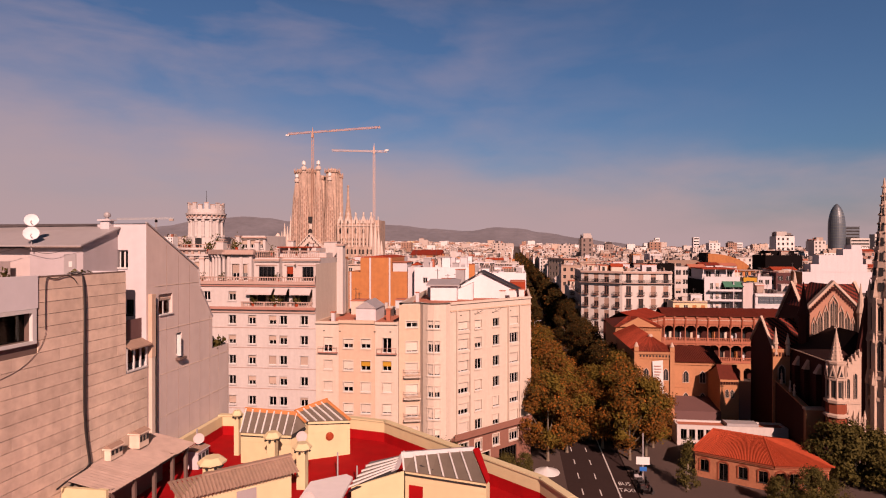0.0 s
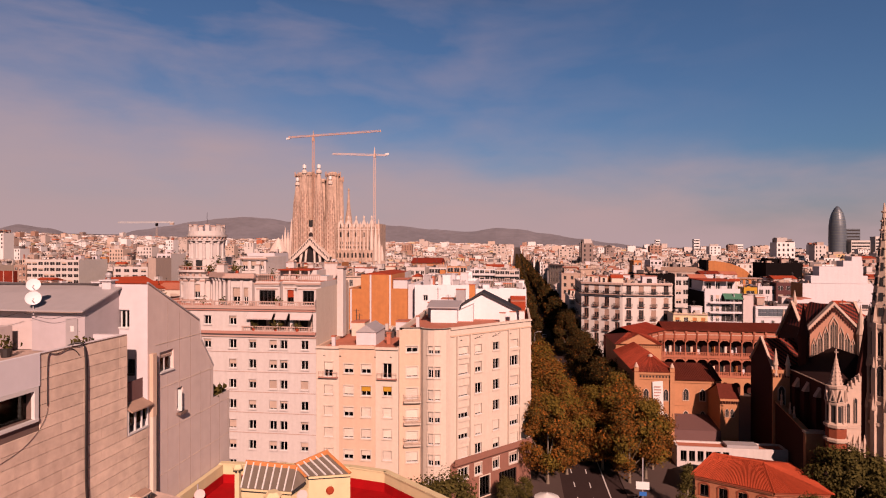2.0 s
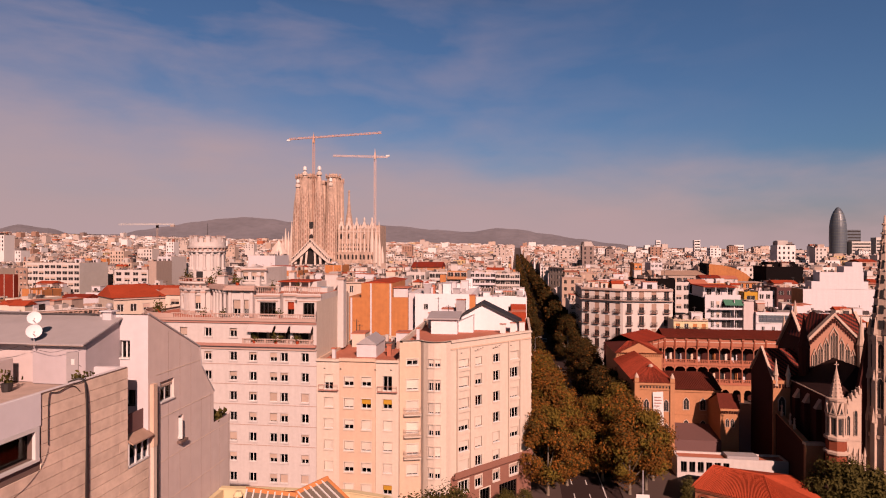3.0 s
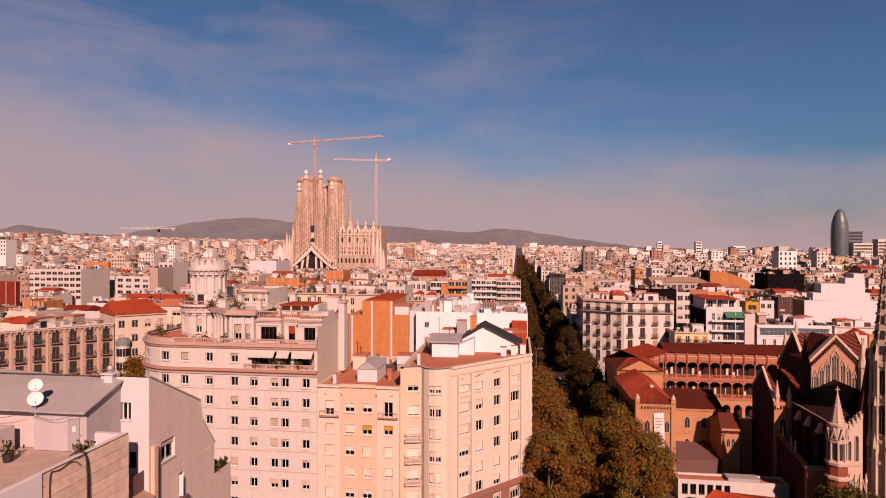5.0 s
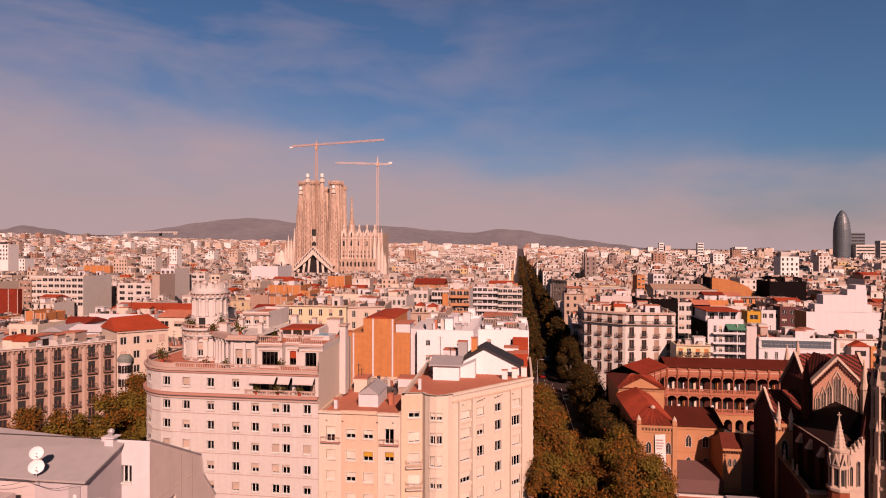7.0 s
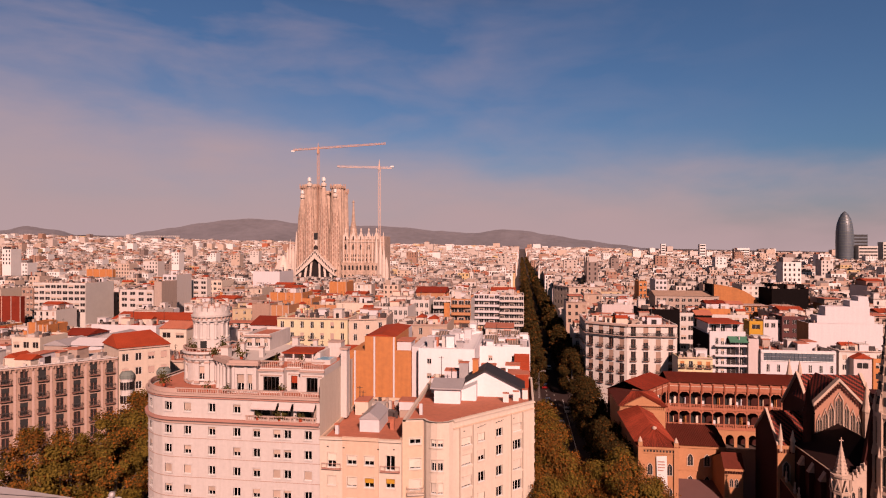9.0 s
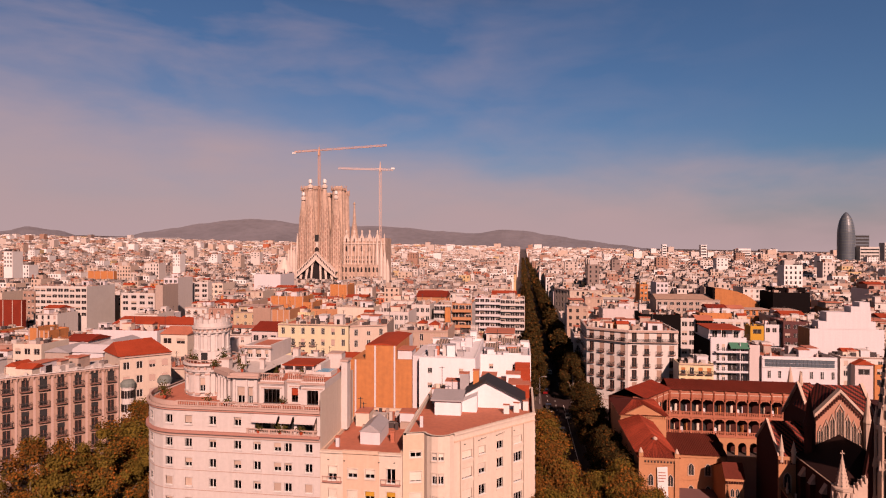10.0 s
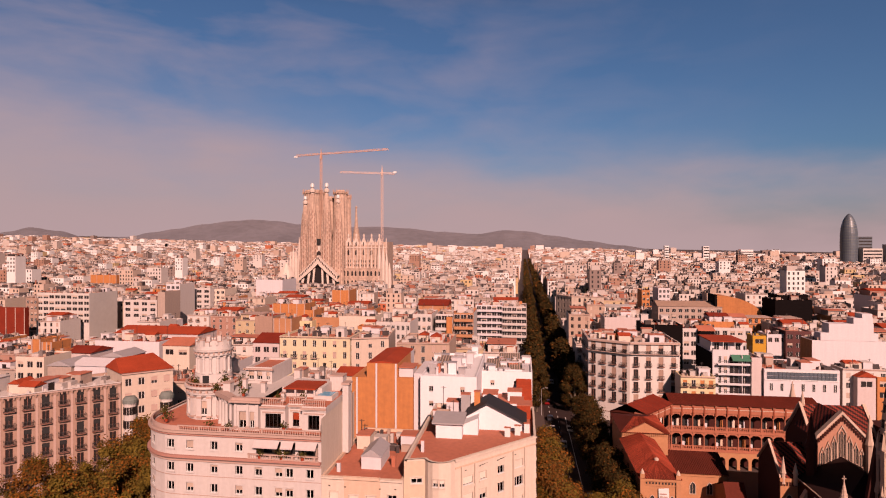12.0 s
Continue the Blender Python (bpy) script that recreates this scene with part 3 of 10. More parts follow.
        a.solid([(x0, 77.98, 27.5), (x1, 77.98, 27.5), (x1, 77.2, 26.8), (x0, 77.2, 26.8), (x0, 77.98, 27.46), (x1, 77.98, 27.46), (x1, 77.2, 26.6), (x0, 77.2, 26.6)],
                ((0, 3, 2, 1), (4, 5, 6, 7), (2, 3, 7, 6), (0, 4, 7, 3), (1, 2, 6, 5)), M["pale_pink"])
        part("awning", a, h, "pale rose cloth awning")
    # first set-back storey, with a round bay below the tower
    g = Geo()
    s1 = [(-42.6, 80.3), (-38.8, 80.3), (-38.8, 82.2), (-28.6, 82.2), (-28.6, 93.6), (-56, 100), (-56, 92)] 
    hs = [(0.7, 1.9, 28.4, 30.9), (2.4, 3.1, 28.4, 30.9)]
    facade(g, s1[0], s1[1], 28.05, 32.6, hs, W)
    for a, b2, c, d in hs:
        add_window(h, frame_of(s1[0], s1[1], (a + b2) / 2, c), b2 - a, d - c, "half")
    facade(g, s1[1], s1[2], 28.05, 32.6, [], W)
    for p, q, hs, kind in (((-38.8, 81.0), (-34.9, 81.0), [(0.7, 3.2, 28.4, 30.5)], "open"), ((-34.9, 82.2), (-32.3, 82.2), [(0.7, 1.7, 28.4, 30.5)], "half"), ((-32.3, 81.0), (-28.6, 81.0), [(1.0, 2.7, 28.4, 30.5)], "open")):
        facade(g, p, q, 28.05, 31.8, hs, W)
        for a, b2, c, d in hs:
            add_window(h, frame_of(p, q, (a + b2) / 2, c), b2 - a, d - c, kind, "iron", blind="tile_red")
        at = frame_of(p, q, 0, 0)
        L = q[0] - p[0]
        cn = Geo()
        cn.box(-0.1, -0.35, 31.35, L + 0.1, -0.004, 31.6, T, at)
        cn.box(-0.05, -0.18, 31.15, L + 0.05, -0.004, 31.33, W, at)
        cn.box(0.3, -0.12, 30.65, L - 0.3, -0.004, 30.78, T, at)
        part("cornice", cn, h)
        rl = Geo()
        rl.box(0, 0.0, 32.72, L, 0.24, 32.86, T, at)
        rail = part("balustrade", rl, h)
        for k in range(int(L / 0.3)):
            part("baluster", TALL_BALUSTER, rail, "", at @ Matrix.Translation((0.15 + k * 0.3, 0.12, 31.8)))
    for x in (-34.9, -32.3):
        g.face([(x, 81.0, 28.05), (x, 82.2, 28.05), (x, 82.2, 31.8), (x, 81.0, 31.8)], W)
    for x0, x1 in ((-38.8, -34.9), (-32.3, -28.6)):
        g.face([(x0, 81.0, 31.8), (x1, 81.0, 31.8), (x1, 82.2, 31.8), (x0, 82.2, 31.8)], M["terracotta"])
    facade(g, (-38.8, 82.2), (-38.8, 81.0), 28.05, 31.8, [], W)
    facade(g, (-28.6, 81.0), (-28.6, 82.2), 28.05, 31.8, [], W)
    for x in (-42.4, -40.5, -39.0):
        pl = Geo()
        pl.box(x - 0.2, 80.12, 28.4, x + 0.2, 80.296, 32.3, W)
        pl.box(x - 0.28, 80.05, 32.0, x + 0.28, 80.29, 32.3, T)
        pl.box(x - 0.28, 80.05, 28.4, x + 0.28, 80.29, 28.7, T)
        part("pilaster", pl, h)
    cn = Geo()
    cn.box(-43.2, 79.6, 32.3, -38.3, 80.29, 32.6, T)
    part("cornice", cn, h)
    for i in range(3, 7):
        facade(g, s1[i], s1[(i + 1) % 7], 28.05, 31.8 if i == 3 else 32.6, [], W)
    g.face([(-42.6, 80.3, 32.6), (-38.8, 80.3, 32.6), (-38.8, 95.9, 32.6), (-56, 100, 32.6), (-56, 92, 32.6)], M["white_stone"])
    g.face([(-38.8, 82.2, 31.8), (-28.6, 82.2, 31.8), (-28.6, 93.5, 31.8), (-38.8, 95.9, 31.8)], M["terracotta"])
    g.box(-43.0, 79.9, 32.6, -38.4, 80.6, 33.0, T)
    part("wall", g, h)
    for x, y in ((-46.4, 83.0), (-45.4, 82.1), (-44.4, 81.2), (-43.3, 80.4)):
        p = Geo()
        p.turned(x, y, [(28.06, 0.36), (28.5, 0.36), (28.6, 0.25), (31.7, 0.21), (31.9, 0.34), (32.3, 0.36)], 10, W)
        part("column", p, h)
    ab = Geo()
    ab.solid([(-47.4, 83.2, 32.3), (-43.0, 79.6, 32.3), (-42.6, 80.9, 32.3), (-46.6, 84.6, 32.3), (-47.4, 83.2, 33.0), (-43.0, 79.6, 33.0), (-42.6, 80.9, 33.0), (-46.6, 84.6, 33.0)],
             ((3, 2, 1, 0), (4, 5, 6, 7), (0, 1, 5, 4), (1, 2, 6, 5), (2, 3, 7, 6), (3, 0, 4, 7)), T)
    part("cornice", ab, h)
    # penthouse boxes and the roof canopy
    g = Geo()
    g.box(-37.6, 86, 31.8, -31.0, 92, 33.3, W)
    g.box(-36.8, 84.6, 33.3, -31.6, 90, 33.48, M["tile_red"])
    for x in (-36.6, -34.9, -33.2, -31.8):
        g.box(x - 0.12, 84.7, 31.8, x + 0.12, 84.94, 33.3, W)
    part("roof_canopy", g, h, "roof terrace canopy with red tiles on white posts")
    tower = Geo()
    cx, cy = -50.4, 88.0
    tower.turned(cx, cy, [(28.05, 3.9), (28.5, 3.9), (28.5, 3.6), (31.7, 3.6), (31.7, 3.9), (32.0, 3.9), (32.0, 4.25), (32.3, 4.3), (32.3, 3.8), (32.6, 3.9), (33.0, 4.45), (33.3, 4.45), (33.3, 4.1)], 28, W)
    tower.turned(cx, cy, [(33.3, 2.95), (34.9, 2.9), (35.05, 2.5), (37.9, 2.46), (37.9, 2.9), (38.1, 2.92), (38.25, 2.7), (38.5, 2.75), (38.6, 3.1), (38.9, 3.14), (38.9, 2.85), (39.5, 2.82), (39.5, 2.45), (38.9, 2.45)], 28, W)
    part("tower", tower, h, "round stone tower with pilasters and cornice crown")
    for i in range(9):
        a = radians(180 + i * 22)
        p = Geo()
        p.box(-0.34, -0.2, 28.3, 0.34, 0.35, 31.95, W)
        p.box(-0.42, -0.28, 31.5, 0.42, 0.35, 31.75, T)
        p.box(-0.42, -0.28, 28.4, 0.42, 0.35, 28.7, T)
        part("pilaster", p, h, "", Matrix.Translation((cx + 3.9 * math.cos(a), cy + 3.9 * math.sin(a), 0)) @ Matrix.Rotation(a + math.pi / 2, 4, "Z"))
        if i % 2 == 0 and 0 < i < 9:
            add_window(h, Matrix.Translation((cx + 3.93 * math.cos(a + 0.19), cy + 3.93 * math.sin(a + 0.19), 28.9)) @ Matrix.Rotation(a + 0.19 + math.pi / 2, 4, "Z"), 1.1, 2.2, "half")
    for i in range(14):
        a = radians(i * 360 / 14 + 6)
        p = Geo()
        p.turned(0, 0.1, [(35.05, 0.32), (35.3, 0.32), (35.4, 0.25), (37.4, 0.22), (37.5, 0.3), (37.9, 0.32)], 8, W)
        part("pilaster", p, h, "", Matrix.Translation((cx + 2.62 * math.cos(a), cy + 2.62 * math.sin(a), 0)) @ Matrix.Rotation(a + math.pi / 2, 4, "Z"))
    for i in range(18):
        a = radians(i * 20)
        p = Geo()
        p.box(-0.3, -0.15, 39.5, 0.3, 0.15, 40.15 + 0.3 * (i % 2), W)
        p.box(-0.36, -0.2, 40.15 + 0.3 * (i % 2), 0.36, 0.2, 40.27 + 0.3 * (i % 2), T)
        part("merlon", p, h, "", Matrix.Translation((cx + 2.64 * math.cos(a), cy + 2.64 * math.sin(a), 0)) @ Matrix.Rotation(a + math.pi / 2, 4, "Z"))
    for i in range(24):
        a = radians(i * 15)
        p = Geo()
        p.box(-0.12, -0.3, 38.15, 0.12, 0.1, 38.55, T)
        part("corbel", p, h, "", Matrix.Translation((cx + 2.72 * math.cos(a), cy + 2.72 * math.sin(a), 0)) @ Matrix.Rotation(a + math.pi / 2, 4, "Z"))
        if 170 < i * 15 < 370:
            p = Geo()
            p.box(-0.16, -0.35, 32.3, 0.16, 0.1, 32.75, T)
            part("corbel", p, h, "", Matrix.Translation((cx + 3.85 * math.cos(a), cy + 3.85 * math.sin(a), 0)) @ Matrix.Rotation(a + math.pi / 2, 4, "Z"))
    rail = Geo()
    rail.turned(cx, cy, [(33.75, 3.98), (33.75, 4.28), (33.88, 4.3), (33.88, 3.98), (33.75, 3.98)], 28, T, caps=False)
    rail = part("balustrade", rail, h)
    for i in range(26):
        a = radians(160 + i * 9)
        part("baluster", SLIM_BALUSTER, rail, "", Matrix.Translation((cx + 4.15 * math.cos(a), cy + 4.15 * math.sin(a), 33.27)))
    dk = Geo()
    dk.turned(cx, cy, [(33.305, 4.05), (33.33, 4.05)], 28, M["terracotta"])
    part("deck", dk, h)
    td = Geo()
    td.box(-50.6, 85.0, 33.35, -49.6, 85.3, 34.85, M["dark"])
    part("door", td, h, "dark doorway in the tower")
    up = Geo()
    hs = [(0.5, 1.4, 33.2, 34.6), (2.0, 2.9, 33.2, 34.6), (3.6, 4.2, 33.2, 34.6)]
    facade(up, (-46.0, 90.5), (-41.4, 90.5), 32.6, 35.3, hs, W)
    facade(up, (-41.4, 90.5), (-41.4, 99), 32.6, 35.3, [], W)
    facade(up, (-41.4, 99), (-46.0, 99), 32.6, 35.3, [], W)
    facade(up, (-46.0, 99), (-46.0, 90.5), 32.6, 35.3, [], W)
    roof_deck(up, [(-46.0, 90.5), (-41.4, 90.5), (-41.4, 99), (-46.0, 99)], 35.3, 0.4, 0.3, W, M["terracotta"])
    up.box(-46.3, 90.1, 34.85, -41.1, 90.49, 35.1, T)
    part("wall", up, h)
    for a, b2, c, d in hs:
        add_window(h, frame_of((-46.0, 90.5), (-41.4, 90.5), (a + b2) / 2, c), b2 - a, d - c, "half")
    pool = Geo()
    pool.box(-31.6, 84.4, 31.8, -28.8, 87.4, 32.5, W)
    pool.box(-31.3, 84.7, 32.503, -29.1, 87.1, 32.52, material("pool_water", srgb(92, 170, 204), 0.05, rough=0.15))
    part("roof_pool", pool, h, "small raised blue plunge pool")
    for x, y, z0, sx, sy, hh in ((-45.6, 84.0, 32.6, 1.2, 1.2, 1.6), (-42.4, 83.2, 32.6, 0.6, 0.6, 2.4), (-40.2, 85.0, 32.6, 0.7, 0.6, 1.5), (-38.0, 93.4, 31.8, 1.0, 1.0, 2.6), (-30.2, 91.5, 31.8, 2.2, 2.0, 2.4), (-34.5, 93.4, 31.8, 0.7, 0.7, 2.2), (-46.6, 86.4, 32.6, 0.5, 0.5, 1.9), (-52.6, 97.5, 32.6, 2.4, 2.4, 2.4), (-36.3, 83.4, 31.8, 0.5, 0.5, 1.2)):
        c = Geo()
        c.box(x - sx / 2, y - sy / 2, z0, x + sx / 2, y + sy / 2, z0 + hh, W)
        c.box(x - sx / 2 - 0.1, y - sy / 2 - 0.1, z0 + hh, x + sx / 2 + 0.1, y + sy / 2 + 0.1, z0 + hh + 0.14, T)
        part("chimney", c, h)
    rr = random.Random(12)
    for x, y, z0, n, sp in ((-43.2, 79.3, 28.1, 60, 0.35), (-46.8, 80.6, 28.1, 60, 0.3), (-54.6, 81.6, 28.4, 90, 0.5), (-34.2, 77.9, 24.9, 150, 0.42), (-37.5, 77.9, 24.9, 60, 0.28), (-31.0, 77.9, 24.9, 60, 0.28), (-44.5, 86.5, 32.7, 160, 0.5), (-47.4, 83.4, 32.7, 90, 0.35), (-52.4, 85.1, 33.35, 60, 0.3), (-51.4, 84.7, 33.35, 40, 0.25), (-47.4, 86.2, 33.35, 120, 0.4), (-41.5, 80.9, 33.0, 50, 0.3), (-36.8, 82.6, 32.1, 60, 0.3), (-33.0, 83.0, 32.1, 50, 0.3), (-35.0, 80.6, 28.2, 60, 0.3), (-57.2, 85.0, 28.4, 80, 0.4)):
        pl = Geo()
        pl.turned(x, y, [(z0, 0.2), (z0 + 0.4, 0.26)], 8, M["tile_red"])
        for i in range(n):
            a = Vector((x + rr.gauss(0, sp), y + rr.gauss(0, sp * 0.5), z0 + 0.4 + abs(rr.gauss(0, sp * 1.6))))
            sz = rr.uniform(0.1, 0.2)
            q = Euler((rr.uniform(0, 3), rr.uniform(0, 3), rr.uniform(0, 3))).to_matrix()
            pl.face([a + q @ Vector(v) * sz for v in ((-1, -0.4, 0), (1, -0.4, 0), (0.6, 0.5, 0.1), (-0.6, 0.5, 0.1))], M["leaf_green"])
        tagged(part("potted_plant", pl), "green potted plant on the stone terrace", "plant", "terrace plants")
    mast = Geo()
    mast.turned(cx, cy, [(39, 0.06), (42.6, 0.03)], 6, M["iron"])
    part("mast", mast, h)
    # side wall above the lower neighbour, with its flue stack
    st = Geo()
    st.box(-28.18, 87.5, 22.8, -27.2, 89.0, 33.6, M["white_stone"])
    st.box(-28.3, 87.3, 33.6, -27.0, 89.2, 33.9, T)
    st.box(-28.18, 90.2, 22.8, -27.5, 91.0, 31.5, M["grey_party"])
    part("flue", st, h, "tall rendered flue stack on the party wall")
    return h


SURROUND["mat"] = "white_stone"
white_building()


# ---- peach mid-row building ----
def peach_building():
    rng = random.Random(5)
    h = thing("apartment_building", "peach and cream rendered apartment building with roller blinds", "building", (-22, 84, 0))
    g = Geo()
    P0, P1 = (-28.18, 78.0), (-16.32, 78.0)
    sills = [16.1, 13.1, 10.1, 7.1, 4.1]
    for c, mat, a, b, y in ((1.8, "cream", 0.0, 3.4, 0.0), (4.78, "peach", 3.4, 6.05, -0.18), (7.3, "peach", 6.05, 8.6, -0.18), (10.3, "cream", 8.6, 11.86, 0.0)):
        p, q = (P0[0] + a, P0[1] + y), (P0[0] + b, P0[1] + y)
        w = 1.35 if y else 1.25
        hs = [(c - a - w / 2, c - a + w / 2, s, s + 1.35) for s in sills]
        top = (c - a - w / 2, c - a + w / 2, 18.6 if not y else 19.2, 20.7 if not y else 20.5)
        facade(g, p, q, 0, 22.9 + (0.25 if y else 0), hs + [top], M[mat])
        for k, (u0, u1, za, zb) in enumerate(hs + [top]):
            yel = k == 0 and c in (7.3, 10.3) or k == 4 and c > 9
            add_window(h, frame_of(p, q, (u0 + u1) / 2, za), w, zb - za, "half" if yel else (("open" if c > 9 else "half") if k == 5 else rng.choice(["shut", "half", "full", "shut", "full"])), blind="yellow_blind" if yel else "white_blind")
        if not y:
            bl = Geo()
            bl.box(-1.4, -0.45, -0.1, 1.4, -0.004, 0.02, M["pink_trim"])
            for u in (-1.38, -0.7, 0, 0.7, 1.34):
                bl.box(u, -0.44, 0.02, u + 0.04, -0.4, 0.75, M["pink_trim"])
            bl.box(-1.4, -0.45, 0.75, 1.4, -0.4, 0.8, M["pink_trim"])
            part("balcony", bl, h, "thin rose balcony slab with slim rail", frame_of(p, q, c - a, 18.55))
    for x in (P0[0] + 3.4, P0[0] + 8.6):
        g.face([(x, 77.82, 0), (x, 78.0, 0), (x, 78.0, 23.15), (x, 77.82, 23.15)], M["peach"])
    for k, x in enumerate((-27.0, -24.6, -19.6, -17.4)):
        g.box(x - 0.12, 77.76 if k in (1, 2) else 77.94, 21.5, x + 0.12, 77.84 if k in (1, 2) else 78.02, 21.62, M["dark"])
    g.box(-28.18, 77.7, 22.6, -24.8, 78.0, 22.85, M["cream"])
    g.box(-24.78, 77.55, 22.7, -19.6, 77.81, 23.1, M["peach"])
    g.box(-19.58, 77.7, 22.6, -16.34, 78.0, 22.85, M["cream"])
    facade(g, (-16.32, 78), (-16.32, 100), 0, 22.9, [], M["cream"])
    facade(g, (-16.32, 100), (-28.18, 100), 0, 22.9, [], M["cream"])
    roof_deck(g, [(-28.17, 78), (-16.33, 78), (-16.33, 100), (-28.17, 100)], 22.9, 0.5, 0.35, M["peach"], M["terracotta"])
    part("wall", g, h)
    s = Geo()
    s.box(-23.6, 82.4, 22.4, -20.6, 88, 24.3, M["white_wall"])
    part("stair_house", s, h, "white rendered stair house")
    r = Geo()
    r.gable(-23.6, 82.4, -20.6, 88, 24.3, 25.4, M["zinc"], "y", 0.15)
    part("roof", r, h, "grey zinc roof")
    for x, y, sx, sy, hh, mat in ((-26.6, 81, 0.5, 0.5, 1.4, "white_wall"), (-19, 84, 0.6, 0.6, 1.6, "terracotta"), (-25.6, 92, 2.2, 3, 2.2, "cream"), (-18.2, 92, 2.4, 2.5, 2.4, "white_wall")):
        c = Geo()
        c.box(x - sx / 2, y - sy / 2, 22.4, x + sx / 2, y + sy / 2, 22.4 + hh, M[mat])
        c.box(x - sx / 2 - 0.1, y - sy / 2 - 0.1, 22.4 + hh, x + sx / 2 + 0.1, y + sy / 2 + 0.1, 22.55 + hh, M["terracotta"])
        part("chimney", c, h)
    return h


SURROUND["mat"] = "cream"
peach = peach_building()


# ---- cream corner building on the chamfer ----
def cream_corner():
    rng = random.Random(8)
    h = thing("apartment_building", "cream rendered corner apartment building with rounded bays and terracotta roof terrace", "building", (-6, 88, 0))
    g = Geo()
    sills = [15.6, 12.55, 9.5, 6.6]
    top = 25.6
    bay = arc(-11.3, 80.4, 2.35, 205, 335, 6)
    poly = [(-16.3, 78.6), bay[0]] + bay[1:-1] + [bay[-1], (2.3, 91.4), (2.3, 108), (-16.3, 108)]
    # flat front part
    p, q = poly[0], poly[1]
    L = math.hypot(q[0] - p[0], q[1] - p[1])
    hs = [(1.0, 2.6, s, s + 1.5) for s in [18.6] + sills] + [(1.0, 2.6, 22.1, 23.0)]
    facade(g, p, q, 0, top - 0.3, hs, M["peach"])
    for i, (a, b, c, d) in enumerate(hs):
        add_window(h, frame_of(p, q, 1.8, c), 1.6, d - c, "top" if i == 5 else rng.choice(["shut", "full", "shut"]), blind="white_blind")
        if i in (1, 2, 3):
            bl = Geo()
            bl.box(-1.2, -0.75, -0.14, 1.2, -0.004, 0.0, M["cream"])
            bl.box(-1.05, -0.6, -0.26, 1.05, -0.004, -0.14, M["cream"])
            bl.box(-1.2, -0.75, 0.85, 1.2, -0.7, 0.91, M["grey_party"])
            for k in range(15):
                bl.box(-1.18 + k * 0.165, -0.74, 0, -1.15 + k * 0.165, -0.71, 0.85, M["grey_party"])
            for u in (-1.2, 1.16):
                bl.box(u, -0.7, 0.85, u + 0.04, -0.004, 0.91, M["grey_party"])
            part("balcony", bl, h, "rounded balcony slab with grey rail", frame_of(p, q, 1.8, c - 0.3))
    # rounded bay
    for i in range(6):
        a, b = bay[i], bay[i + 1]
        L = math.hypot(b[0] - a[0], b[1] - a[1])
        hs = [(0.03, L - 0.03, s, s + 1.55) for s in [22.0 + 0.1, 18.8] + sills + [3.6]] if 2 <= i <= 3 else []
        if hs:
            hs[0] = (0.03, L - 0.03, 22.1, 23.2)
        facade(g, a, b, 0, top - 0.2, hs, M["cream"])
        for u0, u1, c, d in hs:
            add_window(h, frame_of(a, b, L / 2, c), u1 - u0, d - c, ["shut", "half", "shut", "half", "top"][int(c) * 3 % 5], blind="white_blind")
    # chamfer, in a frame along (1, 1)
    a, b = bay[-1], (2.3, 91.4)
    L = math.hypot(b[0] - a[0], b[1] - a[1])
    rows = [21.6, 18.8, 15.7, 12.6, 9.6, 6.9]
    cols = [(2.4, 1.9), (5.3, 1.3), (8.9, 1.3), (12.7, 1.9)]
    hs = [(c - w / 2, c + w / 2, s - 0.1, s + 1.45 - (0.3 if k == 0 else 0)) for c, w in cols for k, s in enumerate(rows)]
    low = [(c - w / 2, c + w / 2, 3.7, 5.4) for c, w in cols] + [(5.6, 7.6, 0.3, 3.2), (1.0, 3.2, 0.3, 2.9), (9.6, 13.4, 0.3, 2.9)]
    facade(g, a, b, 6.3, top, hs, M["cream"])
    facade(g, a, b, 0, 6.3, low, M["brown_base"])
    for k, (u0, u1, c, d) in enumerate(hs):
        add_window(h, frame_of(a, b, (u0 + u1) / 2, c), u1 - u0, d - c, rng.choice(["shut", "half", "full", "open", "shut", "shut", "full"]), blind="white_blind")
    for u0, u1, c, d in low:
        add_window(h, frame_of(a, b, (u0 + u1) / 2, c), u1 - u0, d - c, rng.choice(["open", "top"]) if c > 1 else "open", "iron" if c < 1 else "white_paint")
    at = frame_of(a, b, 0, 0)
    for c, w in (cols[0], cols[3]):
        for s in rows:
            g.box(c - 1.3, -0.16, s - 0.55, c + 1.3, -0.004, s - 0.2, M["cream"], at)
        g.box(c - 1.35, -0.3, 6.55, c - 1.15, -0.004, 24.4, M["cream"], at)
        g.box(c + 1.15, -0.3, 6.55, c + 1.35, -0.004, 24.4, M["cream"], at)
    g.box(0.2, -0.75, 6.2, L - 0.4, -0.004, 6.5, M["brown_base"], at)
    g.box(0.3, -0.7, 6.5, L - 0.5, -0.6, 7.1, M["brown_base"], at)
    g.box(0, -0.14, 24.3, L, -0.004, 24.5, M["peach"], at)
    g.box(0, -0.22, 25.3, L, -0.004, 25.55, M["cream"], at)
    for c in (2.0, 4.7, 8.3, 12.0):
        g.box(c - 0.15, -0.03, 23.6, c + 0.15, -0.004, 23.72, M["dark"], at)
    p, q = (2.3, 91.4), (2.3, 108)
    wall_side(h, g, p, q, 0, top, [1.4, 5, 8.6, 12.2, 15], rows, 1.1, 1.4, M["cream"], rng, "shut half full", blind="white_blind")
    facade(g, (2.3, 108), (-16.3, 108), 0, top, [], M["white_wall"])
    facade(g, (-16.3, 108), (-16.3, 78.6), 0, top, [], M["cream"])
    roof_deck(g, poly, top, 0.75, 0.35, M["cream"], M["terracotta"])
    part("wall", g, h)
    # roof terrace houses
    dk = top - 0.75
    w = Geo()
